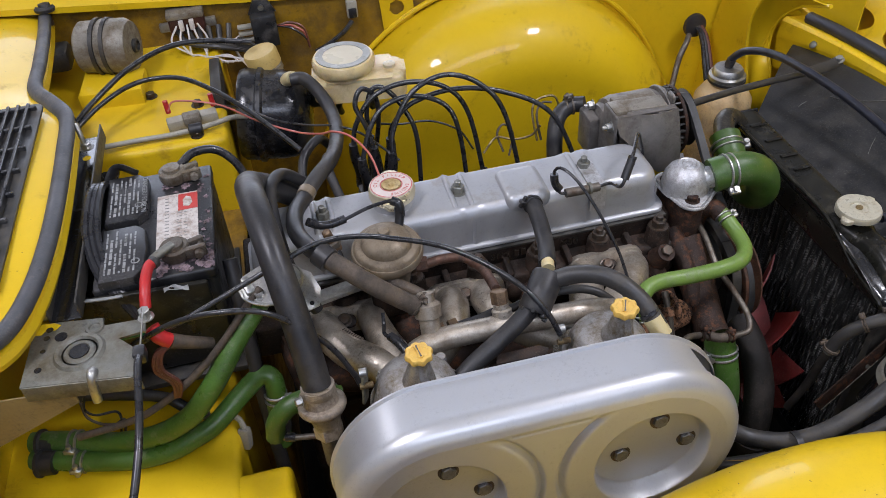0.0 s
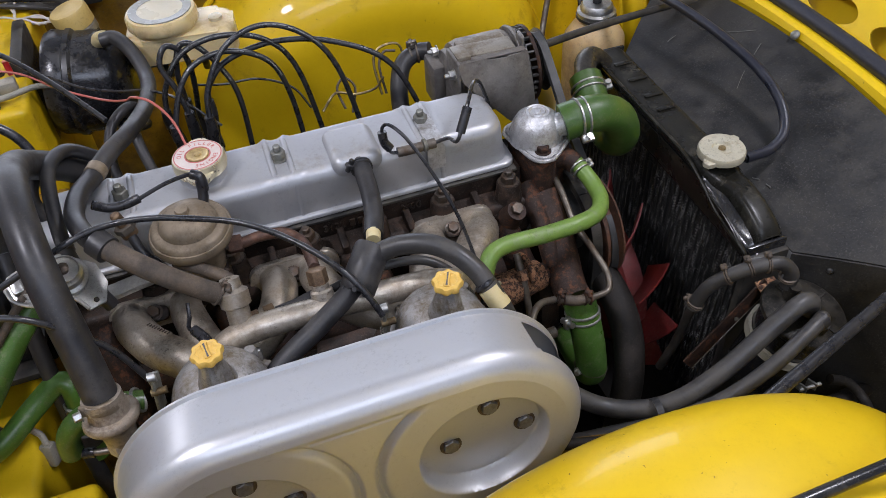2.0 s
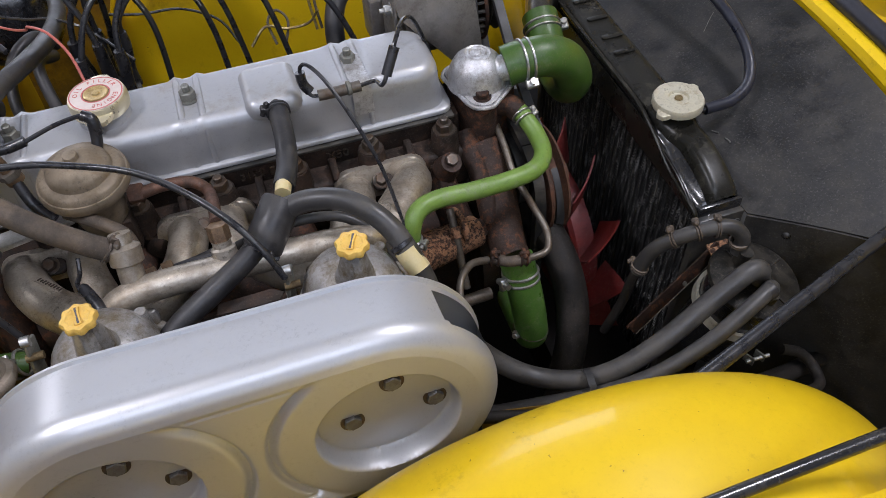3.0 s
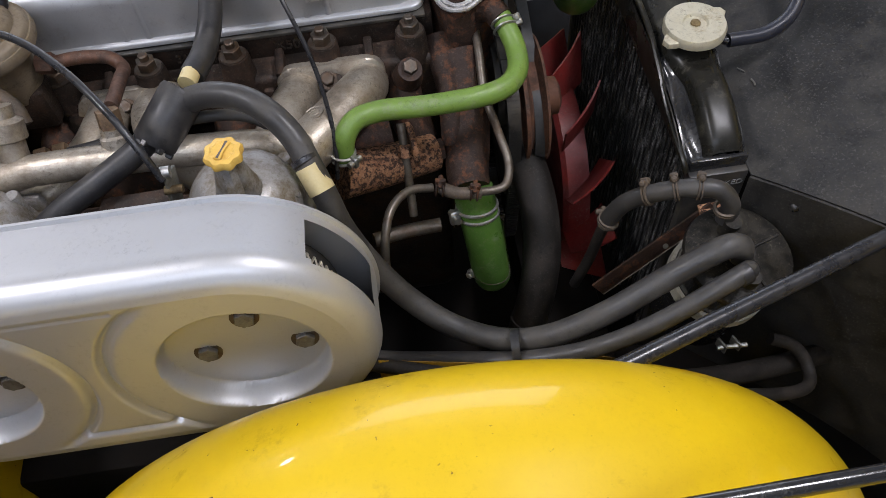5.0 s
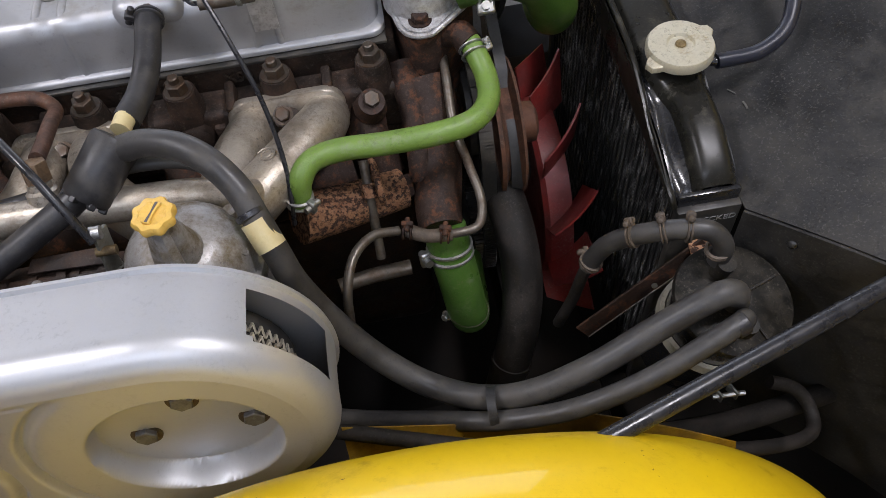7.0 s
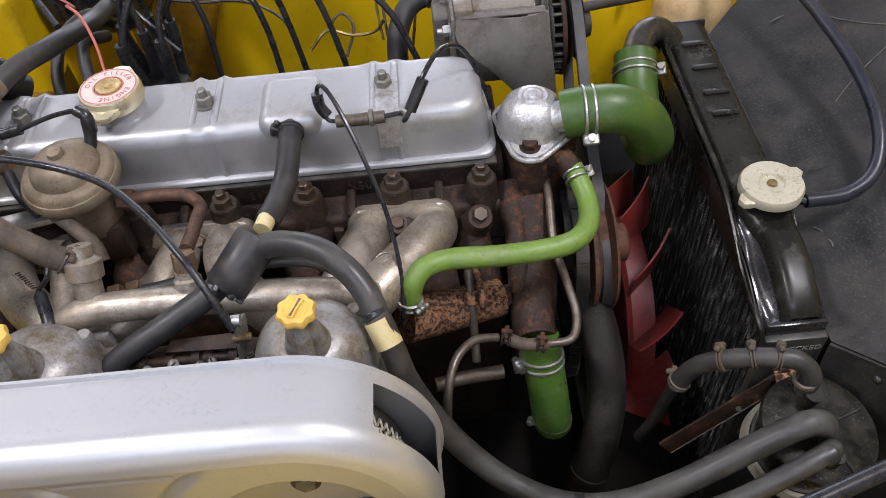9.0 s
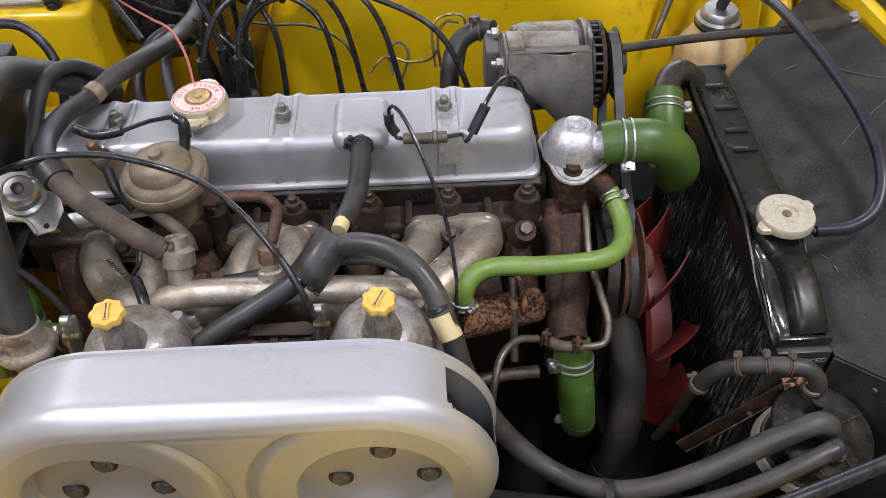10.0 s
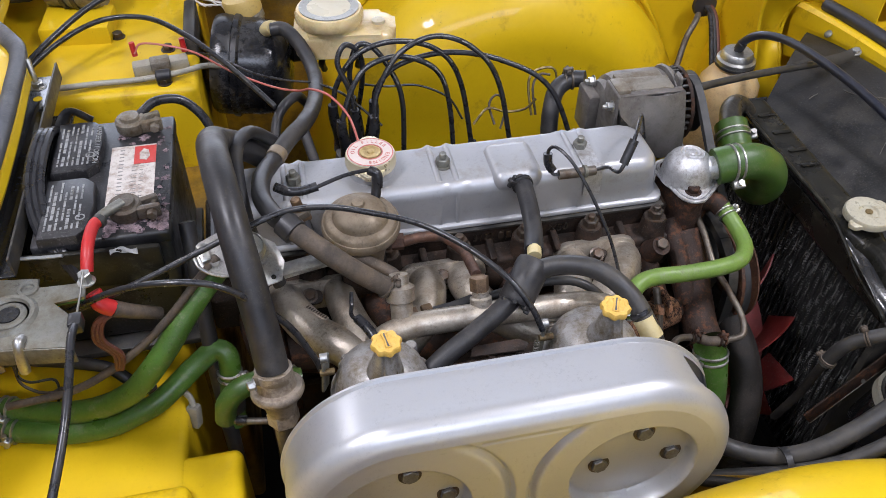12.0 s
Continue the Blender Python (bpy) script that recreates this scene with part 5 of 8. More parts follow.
for fx in (0.016, 0.19, 0.405):
    part("port_flange", prism(rrect(0.118, 0.042, 0.020), 0.010, aim((fx, 0.812, 0.730), (0, -1, 0.25)), 0.003), ALLOY, man)
    part("port_clamp", prism(rrect(0.026, 0.018, 0.007), 0.006, aim((fx, 0.795, 0.735), (0, -0.6, 1)), 0.002), IRON, man)
    part("bolt", hexbolt(aim((fx - 0.003, 0.794, 0.741), (0, -0.6, 1)), 0.0075, 0.008), BOLT, man)
RM = aim((0.3886, 0.7273, 0.7640), (-0.17, 0.13, 0.98))
part("ring_mark", tube([RM @ Vector(((0.0025 + 0.00042 * k) * math.cos(0.62 * k), (0.0025 + 0.00042 * k) * math.sin(0.62 * k), -0.0004)) for k in range(19)], 0.00095, 6, 3), ALLOY, man)
LM = aim((0.018, 0.7478, 0.7585), (0.40, 0.21, 0.88), (0.71, -0.62, -0.15))
part("casting_plate", rbox(LM, 0.010, 0.033, 0.0016, 0.0007, 1), ALLOY, man)
bm = None
for k in range(9):
    bm = rbox(LM @ Matrix.Translation((0.0004 * (k % 2), -0.0135 + 0.0034 * k, 0.001)), 0.0055 - 0.0012 * (k % 3 == 1), 0.0014, 0.0014, 0, 1, bm)
part("casting_letters", bm, BOLT, man, "unreadable raised casting letters")

# exhaust manifold below, rusty
ex = thing("exhaust_manifold", (0.3, 0.76, 0.62), "flaking rusty iron exhaust manifold under the intake", "exhaust manifold")
part("log", tube([(-0.03, 0.78, 0.665), (0.1, 0.765, 0.655), (0.3, 0.765, 0.655), (0.46, 0.78, 0.665)], 0.034, 16), RUST, ex)
part("outlet", tube([(0.2, 0.755, 0.65), (0.2, 0.735, 0.58), (0.17, 0.73, 0.48), (0.1, 0.73, 0.35)], 0.030, 16), RUST, ex)
for fx in (-0.06, 0.1, 0.29, 0.48):
    part("branch", tube([(fx, 0.82, 0.70), (fx, 0.79, 0.695), (fx + 0.01, 0.765, 0.66)], 0.022, 12), RUST, ex)
part("heat_flange", tube([(0.400, 0.705, 0.688), (0.444, 0.722, 0.673), (0.505, 0.742, 0.662)], (0.026, 0.021), 18, 6), RUST_PALE, ex, "pitted rusty heat flange")

part("rear_lug", tube([(-0.055, 0.80, 0.735), (-0.045, 0.765, 0.70), (-0.035, 0.74, 0.64), (-0.03, 0.73, 0.56)], (0.022, 0.016), 12), RUST, ex)
part("front_lug", lathe([(0.017, 0), (0.016, 0.010), (0.013, 0.014), (0.013, 0.03), (0, 0.03)], aim((0.487, 0.80, 0.725), (0.1, -0.5, 0.8)), 18), RUST, ex)
part("lug_bolt", hexbolt(aim((0.490, 0.788, 0.748), (0.1, -0.5, 0.8)), 0.0085, 0.009), BOLT, ex)

part("flap_disc", lathe([(0, 0), (0.023, 0), (0.0245, 0.002), (0.0245, 0.005), (0.022, 0.007), (0, 0.007)], aim((0.478, 0.733, 0.690), (1, 0.15, 0)), 26), RUST_PALE, ex, "flaking orange heat disc")
part("flap_stub", prism(ngon(0.013, 6), 0.030, aim((0.486, 0.735, 0.668), (1, 0.15, 0)), 0.002), RUST, ex)
part("pipe_union", prism(ngon(0.0085, 6), 0.014, aim((0.472, 0.718, 0.688), (0, 0.6, 0.8)), 0.001), RUST_PALE, ex, "rusted pipe nut")

# ---- radiator ----
rad = thing("radiator", (0.785, 0.87, 0.33), "black radiator with dusty top tank and dark finned core", "radiator")
Y0, Y1 = 0.640, 1.088


def tank_top(u, v):
    """Top tank: a long pressed trough, stepped down at its near end and rounded over."""
    y = Y0 + (Y1 - Y0) * v
    s = (y - Y0) / 0.10
    z = 0.752 if s > 1.15 else 0.712 + 0.033 * math.sin(max(0, min(1, s)) * math.pi / 2) ** 0.6 + 0.007 * max(0, min(1, (s - 1) / 0.15))
    a = u * 2 - 1
    k = max(0.0, min(1.0, (0.775 - y) / 0.06))
    k = k * k * (3 - 2 * k)
    x = 0.784 + 0.029 * a + 0.0075 * k * (1 - a)
    return Vector((x, y, z + 0.006 * k * (1 - abs(a) ** 4) - 0.010 * abs(a) ** 6))


part("top_tank", grid_sheet(tank_top, 14, 80, 0.002), TANK, rad, "dusty black pressed top tank")
for x0, s in ((0.7545, -1), (0.8135, 1)):
    part("tank_side", grid_sheet(lambda u, v, x0=x0, s=s: Vector((x0 + s * 0.001 * v, Y0 + (Y1 - Y0) * u, 0.695 + (tank_top(0, u).z - 0.695) * v)), 60, 4, 0.002), BLACK, rad)
part("end_cap", rbox(Matrix.Translation((0.784, Y0 - 0.002, 0.692)), 0.060, 0.006, 0.045, 0.002), BLACK, rad)
part("end_cap", rbox(Matrix.Translation((0.784, Y1 + 0.002, 0.715)), 0.060, 0.006, 0.075, 0.002), BLACK, rad)
lip = [(0.751, Y0 - 0.006, 0.702), (0.749, Y0 + 0.004, 0.712), (0.7485, 0.70, 0.722), (0.748, 0.75, 0.745), (0.7475, 0.80, 0.759), (0.747, 0.90, 0.760), (0.7475, 1.0, 0.760), (0.749, Y1, 0.762)]
LIP = spline(lip, 12)


def skirt(u, v):
    """The tank's sloping rear wall, from its top edge down to the seam."""
    p = LIP[round(u * (len(LIP) - 1))]
    t = tank_top(0.0, max(0.0, min(1.0, (p.y - Y0) / (Y1 - Y0))))
    q = Vector((p.x, p.y, p.z)).lerp(Vector((t.x + 0.001, p.y, t.z)), v)
    return q + Vector((0, 0, -0.006 * math.sin(math.pi * v)))


part("rear_skirt", grid_sheet(skirt, len(LIP) - 1, 6, 0.0015), BLACK, rad, "glossy black sloping tank wall")
part("seam_lip", tube(lip, 0.0032, 8, 6), TANK, rad, "worn bright-edged seam lip")
part("face_panel", grid_sheet(lambda u, v: Vector((0.7515 - 0.003 * v, Y0 + (Y1 - Y0) * u, 0.700 + (tank_top(0, u).z - 0.697) * v)), 40, 3, 0.0015), TANK, rad)
for k in range(4):
    part("pressed_slot", prism(rrect(0.032, 0.009, 0.004), 0.0025, Matrix.Translation((0.786, (0.992, 0.944, 0.906, 1.04)[k], 0.7525)) , 0.001), TANK, rad)
part("core_block", rbox(Matrix.Translation((0.786, 0.866, 0.505)), 0.046, 0.46, 0.39, 0.001), CORE, rad)
fins = None
for k in range(68):
    z = 0.325 + 0.0055 * k
    fins = rbox(Matrix.Translation((0.7605, 0.866, z)), 0.006, 0.455, 0.0012, 0, 1, fins)
for k in range(38):
    fins = rbox(Matrix.Translation((0.7600, 0.645 + 0.012 * k, 0.512)), 0.008, 0.0025, 0.378, 0, 1, fins)
tagged(part("fin_pack", fins, CORE, rad, "fine dark fins with pale specks"), kind="stuff")
for y in (0.633, 1.099):
    part("side_frame", rbox(Matrix.Translation((0.784, y, 0.50)), 0.062, 0.012, 0.40, 0.002), SATIN_BLACK, rad)
neck = part("filler_neck", lathe([(0.021, 0), (0.021, 0.012), (0.027, 0.013), (0.0285, 0.017)], Matrix.Translation((0.789, 0.770, 0.748)), 30), BLACK, rad)
part("overflow_spout", tube([(0.80, 0.768, 0.756), (0.825, 0.760, 0.752)], 0.005, 10), BLACK, rad)
part("outlet_elbow", tube([(0.765, 1.060, 0.735), (0.757, 1.064, 0.750), (0.738, 1.060, 0.765), (0.718, 1.042, 0.769), (0.703, 1.010, 0.763)], 0.0178, 18), TANK_ELBOW, rad)
writing("checked_mark", "CHECKED", 0.0105, aim((0.788, 0.6266, 0.684), (0, -1, 0)), LABEL_GREY, rad)

R = Matrix.Translation((0.789, 0.770, 0)) @ Matrix.Rotation(radians(28), 4, "Z")
rc = part("radiator_cap", lathe([(0.028, 0.764), (0.0325, 0.764), (0.0328, 0.771), (0.031, 0.7745), (0.020, 0.7755), (0.0135, 0.7745), (0.012, 0.7715), (0.006, 0.7715), (0.0045, 0.774), (0, 0.7745)], R, 44), CAP_CREAM, rad, "cream metal twist cap")
for a in (0, 180):
    e = R @ Matrix.Rotation(radians(a), 4, "Z") @ Matrix.Translation((0.0325, 0, 0.764))
    part("ear", prism([(-0.008, -0.0125), (0.003, -0.008), (0.0085, -0.0042), (0.0085, 0.0042), (0.003, 0.008), (-0.008, 0.0125)], 0.0065, e, 0.002), CAP_CREAM, rc)
part("stud", lathe([(0, 0.7716), (0.0055, 0.7716), (0.005, 0.7745), (0, 0.776)], R, 16), BRASS, rc, "small brass centre rivet")
for k in range(9):
    part("embossed_bar", rbox(R @ Matrix.Rotation(radians(200 + 16 * k), 4, "Z") @ Matrix.Translation((0, 0.0245, 0.7752)), 0.0042, 0.0045, 0.001, 0.0003, 1), CAP_CREAM, rc)

# ---- hoses and pipes ----
def hose(name, pts, r, material, label, category="hose", n=16, res=7):
    ob = thing(name, pts[0], label, category)
    part("tube", tube(pts, r, n, res), material, ob)
    return ob


th_hose = hose("radiator_top_hose", [(0.588, 0.858, 0.815), (0.606, 0.856, 0.819), (0.640, 0.854, 0.820), (0.670, 0.857, 0.802), (0.688, 0.866, 0.765), (0.692, 0.888, 0.736), (0.694, 0.925, 0.730), (0.698, 0.970, 0.744), (0.701, 0.995, 0.757), (0.703, 1.012, 0.765)], 0.0258, GREEN_SHADED, "thick green silicone radiator hose in a tight bend", n=24)
part("hose_clip", clamp((0.613, 0.855, 0.8195), (1, -0.03, 0.03), 0.0259, screw=(0, -0.75, -0.5)), CHROME, th_hose, "twin-wire hose clip")
part("hose_clip", clamp((0.700, 0.992, 0.755), (0.1, 0.9, 0.4), 0.0259, screw=(1, -0.2, 0.2)), CHROME, th_hose, "twin-wire hose clip")
by_hose = hose("bypass_hose", [(0.592, 0.830, 0.772), (0.599, 0.810, 0.764), (0.604, 0.786, 0.755), (0.600, 0.758, 0.752), (0.582, 0.736, 0.753), (0.550, 0.726, 0.755), (0.500, 0.724, 0.755), (0.455, 0.724, 0.757), (0.428, 0.716, 0.757), (0.414, 0.704, 0.745), (0.410, 0.697, 0.720)], 0.0112, GREEN_LIME, "thin green silicone hose running along the manifold", n=18)
part("hose_clip", clamp((0.596, 0.814, 0.766), (0.2, -0.9, -0.3), 0.0113, width=0.003, gap=0.008, screw=(1, 0, 0.2)), CHROME, by_hose)
part("hose_clip", clamp((0.410, 0.696, 0.730), (0.1, 0.1, 1), 0.0113, width=0.003, gap=0.007, screw=(1, -1, 0)), CHROME, by_hose)
lo_hose = hose("radiator_bottom_hose", [(0.540, 0.690, 0.655), (0.543, 0.676, 0.630), (0.548, 0.664, 0.590), (0.552, 0.657, 0.550), (0.556, 0.662, 0.518), (0.560, 0.690, 0.500), (0.563, 0.75, 0.494)], 0.0222, GREEN, "green silicone bottom hose below the water pump", n=22)
part("hose_clip", clamp((0.5425, 0.677, 0.632), (0.05, -0.35, -1), 0.0222, screw=(-1, -0.3, 0)), CHROME, lo_hose)
part("hose_clip", tube([Vector((0.5535, 0.658, 0.536)) + Vector((0.0228 * math.cos(k * math.tau / 24), 0.0228 * math.sin(k * math.tau / 24), -0.004 * math.cos(k * math.tau / 24))) for k in range(25)], 0.0009, 6, 2), STEEL_PIPE, lo_hose, "thin wire hose clip")
part("clip_screw", hexbolt(aim((0.530, 0.652, 0.541), (-0.6, -0.6, 0.3)), 0.0045, 0.006), CHROME, lo_hose)
hh1 = hose("heater_hose", [(-0.425, 0.760, 0.670), (-0.38, 0.748, 0.672), (-0.321, 0.727, 0.674), (-0.282, 0.713, 0.684), (-0.249, 0.703, 0.698), (-0.221, 0.696, 0.716), (-0.194, 0.693, 0.739), (-0.158, 0.706, 0.776), (-0.126, 0.731, 0.809), (-0.103, 0.748, 0.829), (-0.078, 0.775, 0.842)], 0.0140, GREEN, "green silicone heater hose from the bulkhead")
hh2 = hose("heater_hose", [(-0.425, 0.740, 0.660), (-0.375, 0.722, 0.661), (-0.331, 0.709, 0.662), (-0.287, 0.698, 0.664), (-0.242, 0.693, 0.672), (-0.211, 0.697, 0.681), (-0.18, 0.706, 0.690), (-0.139, 0.735, 0.706), (-0.112, 0.746, 0.719), (-0.098, 0.741, 0.716), (-0.096, 0.732, 0.700), (-0.102, 0.726, 0.660), (-0.104, 0.722, 0.600)], 0.0135, GREEN, "green silicone heater hose lying beside its twin")
hh3 = hose("heater_hose", [(-0.012, 0.666, 0.740), (-0.028, 0.665, 0.746), (-0.048, 0.664, 0.751), (-0.068, 0.660, 0.752), (-0.084, 0.657, 0.745), (-0.097, 0.656, 0.727), (-0.103, 0.658, 0.698)], 0.0128, GREEN_SHADED, "short green silicone hose by the rear carburettor")
part("hose_clip", clamp((-0.366, 0.743, 0.6725), (1, -0.33, 0.03), 0.0142, screw=(0.2, -1, 0.2)), CHROME, hh1, "twin-wire hose clip")
part("hose_clip", clamp((-0.360, 0.7175, 0.6613), (1, -0.3, 0.0), 0.0137, screw=(0.2, -1, 0.2)), CHROME, hh2, "twin-wire hose clip")
part("clip_base", lathe([(0.0137, -0.012), (0.0165, -0.010), (0.0165, 0.010), (0.0137, 0.012)], aim((-0.103, 0.724, 0.640), (0.1, 0.1, 1)), 20), RUBBER, hh2)
part("hose_clip", clamp((-0.098, 0.730, 0.690), (-0.1, -0.12, -1), 0.0137, screw=(1, -0.5, 0)), CHROME, hh2)
part("hose_clip", clamp((-0.020, 0.6655, 0.743), (1, -0.05, 0.35), 0.0130, screw=(0, -0.5, 1)), CHROME, hh3)
bh = hose("breather_hose", [(0.303, 0.852, 0.838), (0.303, 0.835, 0.838), (0.301, 0.80, 0.830), (0.295, 0.765, 0.826), (0.285, 0.732, 0.828)], 0.0118, RUBBER, "black rubber breather hose from the rocker cover")
part("hose_clip", clamp((0.303, 0.846, 0.838), (0, 1, 0), 0.012, RUBBER, 0.004, (-1, 0, 0.5), 0.004), RUBBER, bh, "black wire clip")
lh = hose("breather_hose", [(0.282, 0.700, 0.829), (0.305, 0.695, 0.837), (0.334, 0.682, 0.841), (0.358, 0.665, 0.835), (0.376, 0.645, 0.822), (0.386, 0.625, 0.808), (0.396, 0.605, 0.785), (0.405, 0.592, 0.750), (0.425, 0.580, 0.70), (0.455, 0.560, 0.66), (0.495, 0.535, 0.636), (0.540, 0.512, 0.636), (0.585, 0.502, 0.648), (0.640, 0.505, 0.672), (0.700, 0.518, 0.70), (0.745, 0.526, 0.722), (0.765, 0.528, 0.720), (0.772, 0.530, 0.700)], 0.0118, RUBBER_DUSTY, "long black rubber hose to the charcoal canister")
part("nylon_sleeve", lathe([(0.0125, 0), (0.0125, 0.026), (0.0118, 0.026)], aim((0.3855, 0.6225, 0.806), (0.45, -0.85, -0.85)), 20), NYLON, lh, "yellowed nylon sleeve")
part("end_ring", lathe([(0.0119, -0.003), (0.0131, -0.002), (0.0131, 0.002), (0.0119, 0.003)], aim((0.3835, 0.6265, 0.8095), (0.45, -0.85, -0.75)), 20, None, None, True), LEAD, lh)
hose("breather_hose", [(0.258, 0.688, 0.815), (0.228, 0.668, 0.804), (0.187, 0.648, 0.790), (0.150, 0.632, 0.776), (0.110, 0.612, 0.750)], 0.0119, RUBBER, "black rubber hose dropping between the carburettors")
tee = thing("breather_valve", (0.272, 0.705, 0.83), "black rubber breather connector with notched end", "valve")
d = Vector((0.55, 0.62, 0.42)).normalized()
part("body", lathe([(0, -0.026), (0.014, -0.024), (0.015, -0.031), (0.0185, -0.031), (0.0208, -0.027), (0.0208, 0.023), (0.0190, 0.027), (0.012, 0.028), (0, 0.028)], aim(Vector((0.2635, 0.6935, 0.8185)), d), 28), RUBBER, tee)
for k in range(7):
    a = k * math.tau / 7
    part("notch", rbox(aim(Vector((0.2635, 0.6935, 0.8185)), d) @ Matrix.Rotation(a, 4, "Z") @ Matrix.Translation((0.0165, 0, -0.0315)), 0.007, 0.006, 0.006, 0.001, 1), PLASTIC, tee)
part("nylon_sleeve", lathe([(0.0085, 0), (0.0088, 0.014), (0.0075, 0.015)], aim((0.282, 0.720, 0.831), (0.25, 0.9, 0.0)), 20), NYLON, tee, "yellowed nylon sleeve")

big = hose("intake_hose", [(-0.036, 0.632, 0.806), (-0.041, 0.660, 0.858), (-0.050, 0.700, 0.912), (-0.059, 0.750, 0.946), (-0.068, 0.810, 0.955), (-0.074, 0.870, 0.940), (-0.069, 0.920, 0.905), (-0.045, 0.955, 0.868), (-0.015, 0.98, 0.825)], 0.0178, RUBBER, "thick black rubber hose arching beside the battery", n=22)
part("sleeve", lathe([(0.0185, 0), (0.0192, 0.001), (0.0192, 0.012), (0.0182, 0.013)], aim((-0.0350, 0.626, 0.796), (0.01, 0.35, 0.92)), 26), TAN, big, "tan clamp band")
chk = thing("check_valve", (-0.033, 0.615, 0.73), "tan metal check valve at the end of the thick hose", "valve")
CV = aim((-0.0335, 0.616, 0.741), (-0.03, 0.22, 0.97)) @ Matrix.Diagonal((1.08, 1.08, 1, 1))
part("flange", lathe([(0.0150, 0.008), (0.0175, 0.024), (0.0262, 0.036), (0.0275, 0.039), (0.0272, 0.043), (0.0255, 0.0455), (0.0205, 0.047), (0.0192, 0.052), (0.0190, 0.070)], CV, 36), VALVE, chk)
part("clamp_screw", hexbolt(aim((-0.056, 0.616, 0.806), (-1, -0.3, 0.1)), 0.005, 0.007), CHROME, chk)
part("clamp_ear", rbox(aim((-0.053, 0.620, 0.806), (0.1, 0.3, 1)), 0.010, 0.004, 0.012, 0.001), TAN, chk)
part("hexagon", prism(ngon(0.0165, 6), 0.016, CV @ Matrix.Translation((0, 0, -0.006)), 0.001), VALVE, chk)
part("stem", lathe([(0, -0.05), (0.012, -0.05), (0.012, -0.004)], CV, 18), STEEL_PIPE, chk)

ha = hose("servo_vacuum_hose", [(0.008, 1.292, 0.850), (0.030, 1.285, 0.852), (0.052, 1.24, 0.842), (0.064, 1.17, 0.835), (0.058, 1.08, 0.850), (0.040, 0.99, 0.876), (0.014, 0.94, 0.884), (-0.008, 0.905, 0.880), (-0.024, 0.862, 0.888), (-0.026, 0.815, 0.895), (-0.014, 0.775, 0.900), (0.0, 0.752, 0.902)], 0.0112, RUBBER, "black rubber vacuum hose from the brake servo")
part("hose_clip", lathe([(0.0114, -0.007), (0.0125, -0.006), (0.0125, 0.006), (0.0114, 0.007)], aim((-0.004, 0.912, 0.881), (-0.45, -0.85, -0.05)), 20), TAN, ha, "tan spring clip")
hb = hose("manifold_hose", [(0.0, 0.752, 0.902), (0.020, 0.732, 0.895), (0.050, 0.714, 0.875), (0.085, 0.706, 0.845), (0.112, 0.704, 0.822)], 0.0118, RUBBER_BROWN, "dusty brown rubber hose to the manifold")
part("hose_clip", clamp((0.104, 0.7045, 0.829), (0.7, -0.1, -0.6), 0.012, STEEL_PIPE, 0.003), STEEL_PIPE, hb)
part("tie", lathe([(0.0135, -0.010), (0.0155, -0.009), (0.0155, 0.009), (0.0135, 0.010)], aim((0.002, 0.75, 0.901), (0.6, -0.7, -0.3)), 20), RUBBER, ha, "black rubber tie")
hose("vacuum_hose", [(0.155, 0.700, 0.781), (0.18, 0.703, 0.782), (0.205, 0.708, 0.784)], 0.0072, RUBBER, "short dusty vacuum hose")
hose("vacuum_hose", [(0.06, 0.785, 0.82), (0.09, 0.758, 0.822), (0.115, 0.735, 0.818), (0.122, 0.722, 0.806)], 0.0072, RUBBER_BROWN, "thin dusty rubber hose under the valve")
hose("vacuum_hose", [(0.222, 0.706, 0.786), (0.255, 0.704, 0.798), (0.290, 0.704, 0.802), (0.325, 0.700, 0.801), (0.350, 0.690, 0.792), (0.370, 0.675, 0.772), (0.382, 0.655, 0.745)], 0.0056, RUBBER_DUSTY, "thin black rubber hose along the balance pipe")
hose("copper_pipe", [(0.135, 0.800, 0.808), (0.160, 0.806, 0.806), (0.188, 0.808, 0.800), (0.203, 0.796, 0.795), (0.208, 0.765, 0.808), (0.209, 0.735, 0.816), (0.209, 0.712, 0.822)], 0.0068, COPPER, "rusty brown metal pipe to the manifold", "pipe")
hose("steel_pipe", [(0.568, 0.835, 0.745), (0.567, 0.805, 0.738), (0.566, 0.765, 0.720), (0.573, 0.725, 0.705), (0.579, 0.690, 0.690), (0.572, 0.668, 0.680), (0.550, 0.663, 0.680), (0.530, 0.664, 0.683)], 0.0046, STEEL_PIPE, "thin rusty brown metal pipe by the water pump", "pipe", 10)
hose("steel_pipe", [(0.495, 0.670, 0.690), (0.470, 0.662, 0.700), (0.450, 0.640, 0.702), (0.440, 0.612, 0.690), (0.436, 0.60, 0.655)], 0.0046, STEEL_PIPE, "thin tarnished metal pipe bent downwards", "pipe", 10)
sl = hose("pipe_sleeve", [(0.500, 0.671, 0.690), (0.520, 0.663, 0.684), (0.545, 0.662, 0.681)], 0.0068, RUBBER_BROWN, "short rubber sleeve with rusty clips")
for x, y, z in ((0.503, 0.669, 0.689), (0.538, 0.662, 0.682)):
    part("clip", clamp((x, y, z), (1, -0.2, -0.1), 0.0069, RUST, 0.003, gap=0.007), RUST, sl)
hose("steel_pipe", [(0.472, 0.742, 0.715), (0.472, 0.720, 0.690), (0.472, 0.700, 0.655), (0.472, 0.682, 0.63)], 0.005, STEEL_PIPE, "short upright metal pipe", "pipe", 10)
